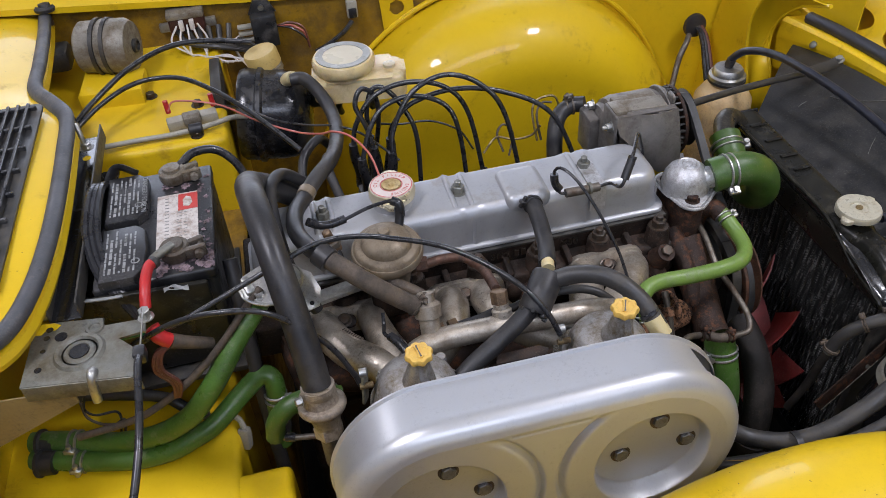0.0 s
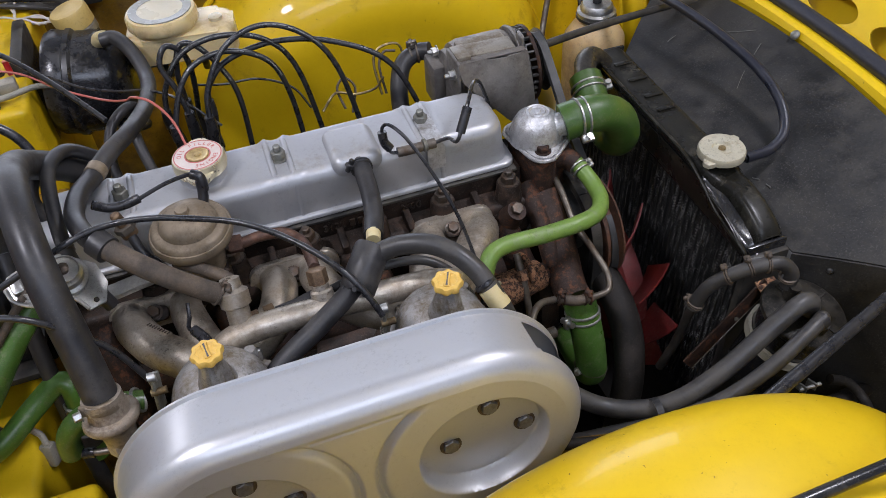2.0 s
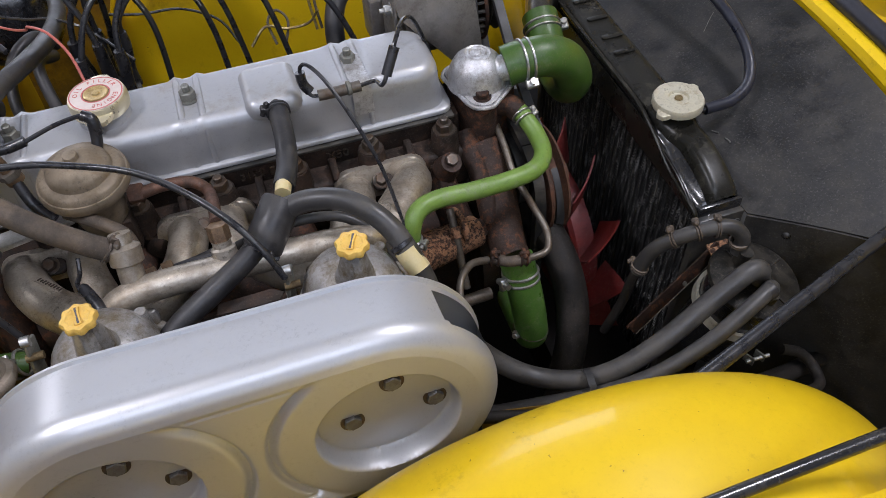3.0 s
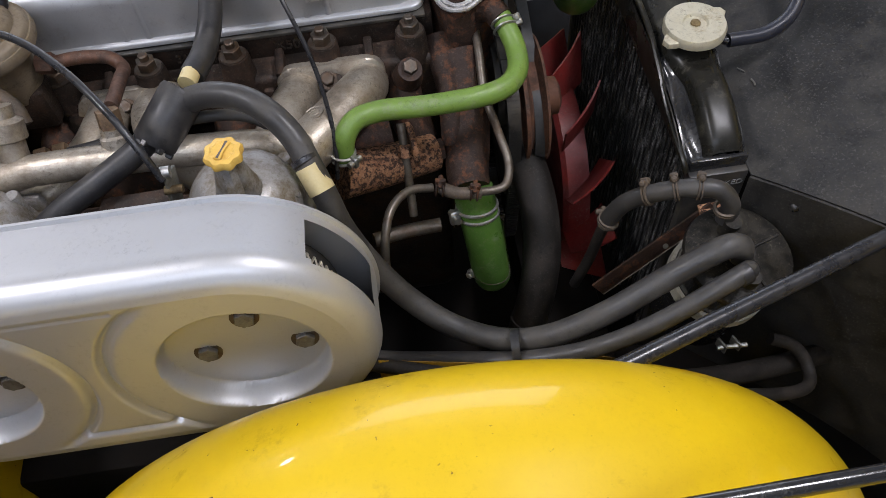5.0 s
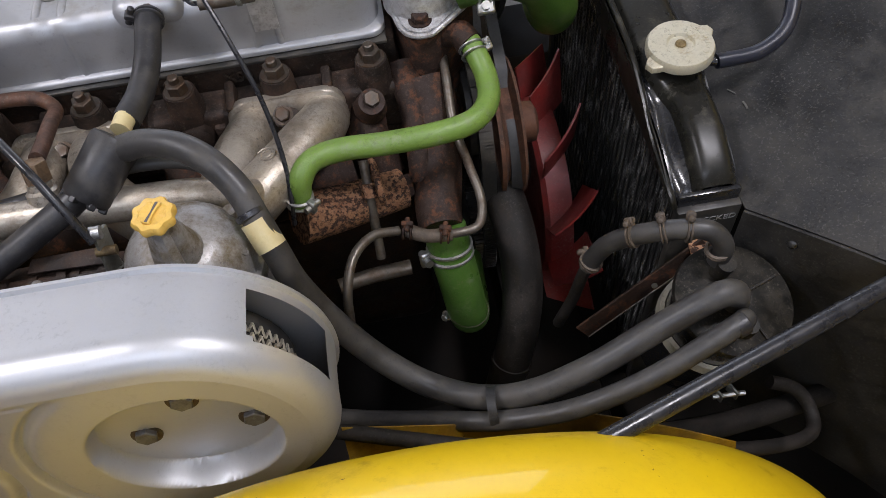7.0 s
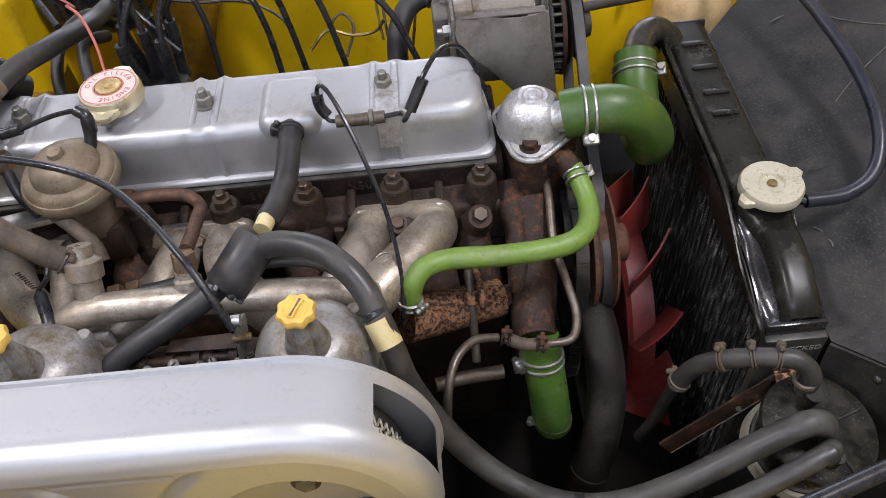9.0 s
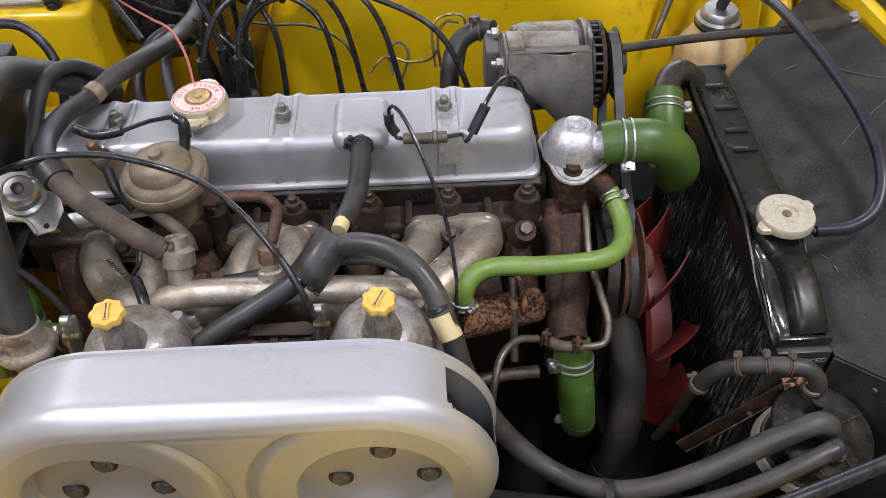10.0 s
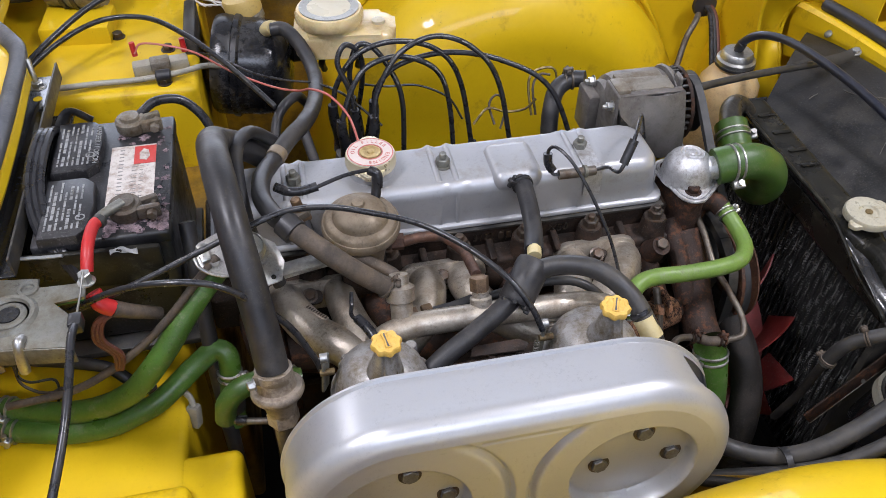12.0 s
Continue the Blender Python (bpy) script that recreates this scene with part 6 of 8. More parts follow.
hose("cross_pipe", [(0.425, 0.66, 0.625), (0.46, 0.668, 0.622), (0.50, 0.672, 0.620)], 0.008, STEEL_PIPE, "short horizontal metal pipe", "pipe", 12)
ad = hose("air_duct", [(0.605, 0.80, 0.61), (0.612, 0.76, 0.61), (0.618, 0.71, 0.59), (0.618, 0.67, 0.55), (0.608, 0.64, 0.50), (0.592, 0.62, 0.44), (0.578, 0.605, 0.38), (0.57, 0.595, 0.30)], 0.0225, RUBBER_DARK, "wide black rubber duct beside the fan")
for q, w in (((0.596, 0.624, 0.455), (-0.25, -0.25, -0.95)),):
    part("band", lathe([(0.0226, -0.005), (0.0238, -0.004), (0.0238, 0.004), (0.0226, 0.005)], aim(q, w), 24, None, None, True), RUBBER_DARK, ad, "raised rubber band")
dk = hose("dark_hose", [(0.0, 0.97, 0.855), (-0.032, 0.948, 0.895), (-0.050, 0.905, 0.905), (-0.052, 0.855, 0.890), (-0.046, 0.80, 0.868), (-0.036, 0.775, 0.845), (-0.02, 0.765, 0.80)], 0.0085, RUBBER, "black rubber hose looping inside the thick one")
part("hose_clip", lathe([(0.0086, -0.004), (0.0100, -0.003), (0.0100, 0.003), (0.0086, 0.004)], aim((-0.046, 0.80, 0.868), (0.1, -0.9, -0.4)), 16, None, None, True), STEEL_PIPE, dk)

# ---- battery corner ----
bat = thing("battery", (-0.215, 0.91, 0.68), "black car battery with stained top, warning panels and white sticker", "battery")
part("case", rbox(Matrix.Translation((-0.206, 0.905, 0.7965)), 0.146, 0.226, 0.153, 0.006, 3), BATTERY, bat)
part("lid", rbox(Matrix.Translation((-0.206, 0.905, 0.876)), 0.150, 0.232, 0.018, 0.004, 3), BATTERY, bat)
for k, y in enumerate((0.955, 0.838)):
    vp = part("vent_cover", prism([(-0.030, -0.052), (0.012, -0.052), (0.024, -0.040), (0.026, 0.0), (0.024, 0.040), (0.012, 0.052), (-0.030, 0.052)], 0.013, Matrix.Translation((-0.240, y, 0.885)), 0.003), BATTERY, bat, "raised black vent cover with white print")
    bm = None
    for j in range(7):
        yy, n = y - 0.040, j * 3 + k
        while yy < y + 0.036:
            w = 0.004 + 0.0022 * (n * 7 % 5)
            if n % 6 != 5:
                bm = rbox(Matrix.Translation((-0.2625 + 0.0058 * j, yy + w / 2, 0.8983)), 0.0034 if j % 3 == 1 else 0.0022, w, 0.0005, 0, 1, bm)
            yy, n = yy + w + 0.0018, n + 1
    part("print", bm, LABEL_GREY, vp, "rows of small worn white print")
    part("print_symbol", lathe([(0.004, 0), (0.0055, 0), (0.0055, 0.0006), (0.004, 0.0006)], Matrix.Translation((-0.226, y - 0.022, 0.8980)), 18, None, None, True), LABEL_GREY, vp)
writing("warning_words", "DANGER / POISON", 0.0095, Matrix.Translation((-0.2195, 0.955, 0.8984)) @ Matrix.Rotation(radians(-90), 4, "Z"), LABEL_GREY, bat)
st = part("sticker", rbox(Matrix.Translation((-0.178, 0.902, 0.8856)), 0.054, 0.115, 0.0008, 0), WHITE, bat, "worn white paper sticker with a red corner")
part("red_corner", rbox(Matrix.Translation((-0.164, 0.938, 0.8863)), 0.026, 0.036, 0.0006, 0), LABEL_RED, st)
part("red_corner_mark", prism([(-0.006, -0.010), (0.002, -0.012), (0.006, -0.004), (0.004, 0.008), (-0.002, 0.012), (-0.007, 0.004)], 0.0004, Matrix.Translation((-0.164, 0.938, 0.8866))), WHITE, st)
bm = None
for j in range(15):
    for i in range(6):
        s = (j * 5 + i * 3) % 5
        if s > 1 and not (i > 2 and j > 9):
            bm = rbox(Matrix.Translation((-0.200 + 0.0082 * i, 0.850 + 0.0072 * j, 0.8862)), 0.0022 + 0.0011 * s, 0.0016 if s % 2 else 0.0009, 0.0004, 0, 1, bm)
part("print", bm, FINE_PRINT, st, "faded lines of small print")
for j in range(3):
    part("carry_strap", tube([(-0.272 - 0.005 * j, 1.012, 0.872), (-0.274 - 0.006 * j, 0.985, 0.904), (-0.276 - 0.007 * j, 0.93, 0.908), (-0.274 - 0.007 * j, 0.87, 0.902), (-0.262 - 0.006 * j, 0.815, 0.890), (-0.246 - 0.004 * j, 0.786, 0.872), (-0.236, 0.772, 0.84)], 0.0052 - 0.0006 * (j % 2), 8, 6), LEAD, bat)
part("carry_strap", tube([(-0.278, 1.01, 0.880), (-0.258, 1.022, 0.905), (-0.232, 1.018, 0.892)], 0.010, 8, 6, flat=0.3), PLASTIC, bat)
for px, py, mt in ((-0.178, 0.824, STEEL_PIPE), (-0.182, 0.995, MOTOR)):
    tm = part("terminal_clamp", lathe([(0, 0.886), (0.0165, 0.886), (0.019, 0.890), (0.019, 0.902), (0.0165, 0.905), (0.0125, 0.904), (0.0115, 0.908), (0, 0.9085)], Matrix.Translation((px, py, 0)), 28), mt, bat, "corroded terminal clamp")
    part("clamp_jaw", rbox(Matrix.Translation((px + 0.022, py + 0.006, 0.896)) @ Matrix.Rotation(0.35, 4, "Z"), 0.028, 0.008, 0.016, 0.002), mt, tm)
    part("clamp_jaw", rbox(Matrix.Translation((px + 0.026, py - 0.009, 0.896)) @ Matrix.Rotation(0.15, 4, "Z"), 0.026, 0.008, 0.016, 0.002), mt, tm)
    part("clamp_bolt", hexbolt(aim((px + 0.030, py - 0.013, 0.897), (0, -1, 0)), 0.006, 0.007), mt, tm)
    part("clamp_screw", tube([(px + 0.030, py - 0.012, 0.897), (px + 0.031, py + 0.016, 0.897)], 0.0032, 8, 3), mt, tm)
rng = random.Random(5)
bumps = [(rng.uniform(-0.2, -0.136), rng.uniform(0.792, 0.826), rng.uniform(0.004, 0.011)) for k in range(26)] + [(rng.uniform(-0.150, -0.136), rng.uniform(0.83, 1.0), rng.uniform(0.002, 0.0055)) for k in range(24)] + [(rng.uniform(-0.21, -0.16), rng.uniform(0.965, 0.985), rng.uniform(0.002, 0.006)) for k in range(10)]
bm = bmesh.new()
NX, NY = 80, 230
vs = {}
for i in range(NX + 1):
    for j in range(NY + 1):
        x, y = -0.204 + 0.072 * i / NX, 0.790 + 0.205 * j / NY
        h = max((1 - math.hypot(x - a, y - b) / r) * r * 0.32 for a, b, r in bumps) + rng.uniform(-0.0006, 0.0006)
        if h > 0:
            vs[i, j] = bm.verts.new((x, y, 0.8850 + min(h, 0.0026)))
for i in range(NX):
    for j in range(NY):
        q = [vs[c] for c in ((i, j), (i + 1, j), (i + 1, j + 1), (i, j + 1)) if c in vs]
        if len(q) == 4:
            bm.faces.new(q)
bmesh.ops.delete(bm, geom=[v for v in bm.verts if not v.link_faces], context="VERTS")
part("corrosion_crust", bm, ACID, bat, "pinkish acid crust")
rcab = hose("battery_cable", [(-0.200, 0.796, 0.906), (-0.206, 0.788, 0.908), (-0.2095, 0.768, 0.907), (-0.211, 0.748, 0.902), (-0.213, 0.734, 0.890)], 0.0066, RED, "thick red battery cable", "cable")
part("lug", tube([(-0.2035, 0.799, 0.9065), (-0.197, 0.806, 0.9070), (-0.188, 0.8145, 0.9065), (-0.180, 0.822, 0.9055)], (0.0070, 0.0085, 0.0075, 0.010), 14, 5, flat=0.75), GALV, rcab, "tinned cable lug")
part("sleeve_end", lathe([(0.0066, -0.004), (0.0078, -0.003), (0.0078, 0.003), (0.0066, 0.004)], aim((-0.201, 0.795, 0.9063), (-0.5, -0.8, 0.1)), 16), SATIN_BLACK, rcab)
hose("earth_cable", [(-0.172, 1.006, 0.900), (-0.150, 1.022, 0.908), (-0.118, 1.03, 0.900), (-0.092, 1.02, 0.870), (-0.085, 1.0, 0.83), (-0.10, 0.99, 0.76)], 0.0062, LEAD, "black earth cable from the battery", "cable")
clampbar = thing("battery_tray_edge", (-0.2, 0.90, 0.65), "black steel battery tray with a worn white edge", "tray")
part("plate", rbox(Matrix.Translation((-0.208, 0.898, 0.714)), 0.165, 0.255, 0.010, 0.002), SATIN_BLACK, clampbar)
# Near-black block added under the battery to stand for the shade there.
part("shaded_support", rbox(Matrix.Translation((-0.208, 0.935, 0.680)), 0.15, 0.17, 0.060, 0.004), CHASSIS_SHADE, clampbar)
part("lip", rbox(Matrix.Translation((-0.228, 0.7795, 0.852)) @ Matrix.Rotation(radians(-3), 4, "Z"), 0.17, 0.008, 0.055, 0.003), TANK, clampbar)
part("side_plate", grid_sheet(lambda u, v: Vector((-0.334 + 0.062 * u, 0.790 + 0.30 * v, 0.860 + 0.002 * math.sin(9 * v + 4 * u))), 6, 16, 0.003), TANK, clampbar, "dusty black side plate")
part("worn_edge", tube([(-0.306, 0.780, 0.8800), (-0.285, 0.7785, 0.8803), (-0.265, 0.777, 0.8797), (-0.245, 0.7755, 0.8803)], 0.0022, 6, 4), LABEL_GREY, clampbar)
part("worn_patch", grid_sheet(lambda u, v: Vector((-0.196 + 0.03 * u, 0.7705 + 0.004 * v + 0.003 * math.sin(5 * u), 0.8805 - 0.004 * (1 - v) + 0.0012 * math.sin(11 * u + 3 * v))), 8, 4, 0.0008), LABEL_GREY, clampbar)
blk = thing("battery_strap", (-0.31, 0.93, 0.88), "black steel channel bar beside the battery", "bracket bar")
part("channel", prism([(-0.018, -0.20), (0.018, -0.20), (0.018, 0.205), (-0.018, 0.205)], 0.003, Matrix.Translation((-0.308, 0.950, 0.880)), 0.0008), BLACK, blk)
part("flange", rbox(Matrix.Translation((-0.2905, 0.9525, 0.892)), 0.003, 0.40, 0.026, 0.001), SATIN_BLACK, blk)
part("flange", rbox(Matrix.Translation((-0.3255, 0.9525, 0.890)), 0.003, 0.40, 0.022, 0.001), SATIN_BLACK, blk)
part("stud", tube([(-0.309, 1.105, 0.895), (-0.311, 1.108, 0.915), (-0.314, 1.118, 0.932)], 0.0038, 10, 4), CHROME, blk)
part("nut", hexbolt(aim((-0.309, 1.105, 0.896), (0, 0, 1)), 0.008, 0.008), CHROME, blk)
part("hole", lathe([(0, 0), (0.006, 0), (0.006, 0.0006), (0, 0.0006)], Matrix.Translation((-0.306, 1.075, 0.8962)), 16), YELLOW, blk)

# bonnet catch plate
lp = thing("bonnet_latch", (-0.28, 0.69, 0.80), "dull galvanised bonnet catch plate with spring cup", "latch")
LP = Matrix.Translation((0, 0, 0.884))
part("plate", prism([(-0.340, 0.748), (-0.262, 0.737), (-0.262, 0.722), (-0.214, 0.722), (-0.213, 0.700), (-0.245, 0.698), (-0.216, 0.668), (-0.218, 0.634), (-0.345, 0.652)], 0.003, LP, 0.001), GALV, lp)
part("paint_patch", prism([(-0.339, 0.7465), (-0.318, 0.7435), (-0.310, 0.738), (-0.316, 0.731), (-0.326, 0.734), (-0.331, 0.727), (-0.340, 0.729)], 0.0003, Matrix.Translation((0, 0, 0.8868)), 0), YELLOW, lp, "yellow overspray on the corner")
part("plate_lip", rbox(Matrix.Translation((-0.281, 0.643, 0.875)) @ Matrix.Rotation(radians(-8), 4, "Z"), 0.127, 0.003, 0.022, 0.001), GALV, lp)
part("spring_cup", lathe([(0.029, 0.887), (0.026, 0.8905), (0.022, 0.890), (0.019, 0.886), (0.016, 0.889), (0.012, 0.889), (0.009, 0.884), (0.005, 0.884), (0, 0.886)], Matrix.Translation((-0.285, 0.688, 0)), 32), GALV, lp)
part("cup_hole", lathe([(0, 0.8872), (0.0105, 0.8878), (0.0105, 0.889), (0, 0.8885)], Matrix.Translation((-0.285, 0.688, 0)), 20), BLACK, lp)
part("embossed_ring", lathe([(0.006, 0.887), (0.011, 0.887), (0.010, 0.889), (0.007, 0.889)], Matrix.Translation((-0.271, 0.722, 0)), 20, None, None, True), GALV, lp)
for hx, hy, hr in ((-0.322, 0.733, 0.004), (-0.324, 0.720, 0.0035), (-0.308, 0.718, 0.007), (-0.328, 0.672, 0.004), (-0.326, 0.700, 0.003)):
    part("hole", lathe([(0, 0), (hr, 0), (hr, 0.0006), (0, 0.0006)], Matrix.Translation((hx, hy, 0.8872)), 16), BLACK, lp)
part("hook", tube([(-0.268, 0.655, 0.886), (-0.268, 0.645, 0.890), (-0.270, 0.640, 0.872), (-0.272, 0.640, 0.855)], 0.0055, 10, 5), CHROME, lp)
part("pin", tube([(-0.330, 0.757, 0.885), (-0.338, 0.775, 0.893)], 0.005, 10, 4), CHROME, lp)
part("cable_stop", rbox(Matrix.Translation((-0.219, 0.668, 0.884)), 0.014, 0.018, 0.016, 0.003), PLASTIC, lp)
part("mount_bracket", grid_sheet(lambda u, v: Vector((-0.42 + 0.125 * u, 0.662 - 0.010 * u, 0.868 - 0.085 * v * (1 - 0.75 * u))), 10, 8, 0.002), DUSTY_TAN, lp, "stained tan mounting bracket")
part("bolt", hexbolt(aim((-0.213, 0.722, 0.887), (0, 0, 1)), 0.007, 0.012), CHROME, lp)
hose("release_cable", [(-0.219, 0.672, 0.884), (-0.2185, 0.64, 0.892), (-0.215, 0.58, 0.890), (-0.218, 0.53, 0.878), (-0.232, 0.47, 0.85), (-0.26, 0.40, 0.80), (-0.30, 0.33, 0.72)], 0.0042, LEAD, "shiny black bonnet release cable", "cable")
hose("release_wire", [(-0.219, 0.672, 0.886), (-0.216, 0.70, 0.892), (-0.213, 0.722, 0.902)], 0.0012, CHROME, "bare steel release wire", "wire", 6)
hose("throttle_cable", [(0.262, 0.618, 0.818), (0.250, 0.632, 0.845), (0.228, 0.660, 0.868), (0.190, 0.706, 0.880), (0.145, 0.748, 0.884), (0.090, 0.772, 0.890), (0.045, 0.772, 0.905), (0.0, 0.758, 0.918), (-0.04, 0.748, 0.912), (-0.10, 0.738, 0.892), (-0.16, 0.728, 0.872), (-0.215, 0.722, 0.855), (-0.26, 0.72, 0.84)], 0.0036, LEAD, "black cable crossing above the engine", "cable", 10)
hose("choke_cable", [(0.015, 0.640, 0.782), (0.008, 0.648, 0.800), (-0.018, 0.660, 0.850), (-0.072, 0.665, 0.908), (-0.125, 0.672, 0.918), (-0.175, 0.690, 0.900), (-0.22, 0.712, 0.865), (-0.26, 0.72, 0.84)], 0.0036, LEAD, "black cable arching to the rear carburettor", "cable", 10)
hose("fuel_line", [(-0.082, 0.754, 0.868), (-0.105, 0.742, 0.850), (-0.15, 0.72, 0.81), (-0.20, 0.705, 0.775), (-0.26, 0.695, 0.748), (-0.34, 0.70, 0.73)], 0.0048, RUBBER_BROWN, "thin brown fuel line", "pipe", 10)
hose("wiring_loom", [(-0.40, 0.775, 0.725), (-0.347, 0.779, 0.718), (-0.310, 0.772, 0.716), (-0.276, 0.762, 0.716), (-0.238, 0.749, 0.713), (-0.215, 0.735, 0.700), (-0.195, 0.738, 0.672)], 0.0075, RUBBER, "taped wiring loom over the shelf", "wiring", 12)
starter = thing("starter_lead", (-0.20, 0.745, 0.79), "red insulated starter lead with tarnished connector", "cable")
part("boot", tube([(-0.212, 0.722, 0.870), (-0.206, 0.716, 0.858), (-0.196, 0.716, 0.848)], 0.0095, 12), RED, starter)
part("connector", tube([(-0.196, 0.716, 0.848), (-0.178, 0.721, 0.834), (-0.155, 0.733, 0.813)], (0.0095, 0.007), 12), RUBBER_BROWN, starter)
for j in range(3):
    hose("brown_wire", [(-0.198 + 0.004 * j, 0.714, 0.846), (-0.216 + 0.004 * j, 0.708, 0.838), (-0.222 + 0.004 * j, 0.703, 0.815), (-0.208 + 0.004 * j, 0.700, 0.790), (-0.212 + 0.003 * j, 0.70, 0.765)], 0.0028, RED_BROWN, "thin brown insulated wire", "wire", 8)
tag = single("green_tag", rbox(Matrix.Translation((-0.237, 0.722, 0.868)) @ Matrix.Rotation(0.1, 4, "Z"), 0.035, 0.018, 0.006, 0.004, 3), GREEN_TAG, "small green plastic tag under the catch plate", "tag")
hose("loose_wire", [(-0.336, 0.762, 0.738), (-0.341, 0.753, 0.720), (-0.329, 0.748, 0.710), (-0.308, 0.756, 0.700), (-0.303, 0.751, 0.690), (-0.309, 0.750, 0.670), (-0.314, 0.752, 0.655)], 0.0018, LEAD, "thin dark loose wire over the shelf", "wire", 6)
hose("loose_wire", [(-0.350, 0.772, 0.715), (-0.348, 0.764, 0.692), (-0.332, 0.757, 0.680), (-0.313, 0.752, 0.680), (-0.300, 0.750, 0.688), (-0.304, 0.748, 0.668), (-0.308, 0.752, 0.655)], 0.0020, RUBBER_BROWN, "thin tan loose wire over the shelf", "wire", 6)
rp = hose("return_pipe", [(-0.106, 0.668, 0.702), (-0.103, 0.657, 0.699), (-0.080, 0.648, 0.700), (-0.055, 0.643, 0.700), (-0.030, 0.638, 0.700)], 0.0042, STEEL_PIPE, "short tarnished metal pipe below the green hose", "pipe", 10)
part("sleeve", tube([(-0.090, 0.651, 0.700), (-0.078, 0.648, 0.700)], 0.0062, 10, 3), LEAD, rp)
hc = thing("heater_spigots", (-0.41, 0.75, 0.665), "black rubber-sealed heater spigots in the bulkhead", "spigot")
for j, (y, z) in enumerate(((0.757, 0.668), (0.729, 0.662))):
    part("spigot", lathe([(0.019, 0), (0.019, 0.004), (0.0162, 0.006), (0.0155, 0.022)], aim((-0.415, y, z), (1, -0.25, 0.05)), 22), RUBBER, hc)
sock = thing("wiring_plug", (-0.15, 0.715, 0.64), "pale plastic wiring plug hanging at the shelf edge", "connector")
part("body", rbox(aim((-0.152, 0.718, 0.632), (0.1, 0.2, 1)), 0.016, 0.014, 0.034, 0.003), GREY_WIRE, sock)
part("wire", tube([(-0.150, 0.720, 0.648), (-0.154, 0.730, 0.658), (-0.168, 0.742, 0.662)], 0.004, 8), GREY_WIRE, sock)
pipe_l = hose("heater_pipe", [(-0.118, 0.83, 0.86), (-0.116, 0.79, 0.80), (-0.115, 0.75, 0.72), (-0.113, 0.72, 0.62), (-0.112, 0.70, 0.50)], 0.010, RUBBER, "black pipe dropping beside the engine", "pipe")
brkt = thing("fuel_cutoff_bracket", (-0.06, 0.76, 0.84), "bright zinc-plated bracket with a round solenoid", "bracket")
BK = Matrix.Translation((-0.058, 0.762, 0.857)) @ Matrix.Rotation(radians(-8), 4, "Z") @ Matrix.Rotation(radians(14), 4, "Y") @ Matrix.Rotation(radians(20), 4, "X")
part("plate", prism([(-0.052, -0.012), (-0.040, -0.026), (-0.016, -0.030), (0.018, -0.022), (0.034, -0.034), (0.050, -0.024), (0.050, 0.0), (0.036, 0.022), (0.0, 0.034), (-0.03, 0.024), (-0.048, 0.008)], 0.0025, BK, 0.0007), CHROME, brkt)
part("solenoid", lathe([(0, 0.002), (0.023, 0.002), (0.023, 0.008), (0.019, 0.010), (0.019, 0.020), (0.014, 0.024), (0.008, 0.024), (0, 0.022)], BK @ Matrix.Translation((0.008, 0.004, 0)), 30), CHROME, brkt)
part("raised_ring", lathe([(0.0155, 0.020), (0.0175, 0.0225), (0.0155, 0.025), (0.0135, 0.0225)], BK @ Matrix.Translation((0.008, 0.004, 0)), 26, None, None, True), CHROME, brkt)
part("centre_stud", lathe([(0, 0.022), (0.006, 0.022), (0.006, 0.029), (0.003, 0.031), (0, 0.031)], BK @ Matrix.Translation((0.008, 0.004, 0)), 14), BOLT, brkt, "dark centre stud")
part("folded_edge", tube([BK @ Vector(q) for q in ((-0.050, -0.010, 0.003), (-0.040, -0.024, 0.004), (-0.016, -0.029, 0.004), (0.016, -0.021, 0.004), (0.034, -0.033, 0.004))], 0.0022, 8, 5), CHROME, brkt)
part("clip", rbox(BK @ Matrix.Translation((-0.040, -0.006, 0.006)) @ Matrix.Rotation(0.5, 4, "Z"), 0.012, 0.024, 0.010, 0.003), CHROME, brkt)
part("bolt", hexbolt(BK @ Matrix.Translation((-0.026, -0.016, 0.0025)), 0.006, 0.005), CHROME, brkt)
part("hole", lathe([(0, 0.0026), (0.003, 0.0026), (0.003, 0.0032), (0, 0.0032)], BK @ Matrix.Translation((0.040, -0.022, 0)), 12), BLACK, brkt)
part("bar", rbox(Matrix.Translation((0.005, 0.79, 0.800)) @ Matrix.Rotation(radians(12), 4, "Z"), 0.11, 0.022, 0.008, 0.002), CHROME, brkt)

# recirculation valve above the manifold
egr = thing("vacuum_valve", (0.083, 0.812, 0.76), "tan metal vacuum diaphragm valve above the manifold", "valve")
EG = Matrix.Translation((0.086, 0.812, 0.79)) @ Matrix.Rotation(radians(5), 4, "X")
part("lower_cup", lathe([(0.026, -0.02), (0.030, 0.01), (0.034, 0.035), (0.044, 0.044)], EG, 36), TAN, egr)
part("rim", lathe([(0.036, 0.042), (0.047, 0.044), (0.0485, 0.048), (0.0485, 0.054), (0.047, 0.057), (0.041, 0.058)], EG, 40), TAN, egr)
part("dome", lathe([(0.046, 0.056), (0.044, 0.0615), (0.041, 0.064), (0.0345, 0.0655), (0.033, 0.0705), (0.030, 0.074), (0.021, 0.079), (0.012, 0.0815), (0.0, 0.082)], EG, 40), TAN, egr)
part("top_boss", prism(ngon(0.008, 8), 0.008, EG @ Matrix.Translation((-0.002, 0.002, 0.080)), 0.002), TAN, egr)
part("nipple", tube([(0.104, 0.826, 0.85), (0.110, 0.834, 0.866), (0.112, 0.840, 0.884)], 0.0062, 12), LEAD, egr)
part("base", rbox(Matrix.Translation((0.086, 0.815, 0.755)), 0.06, 0.05, 0.05, 0.006), IRON, egr)
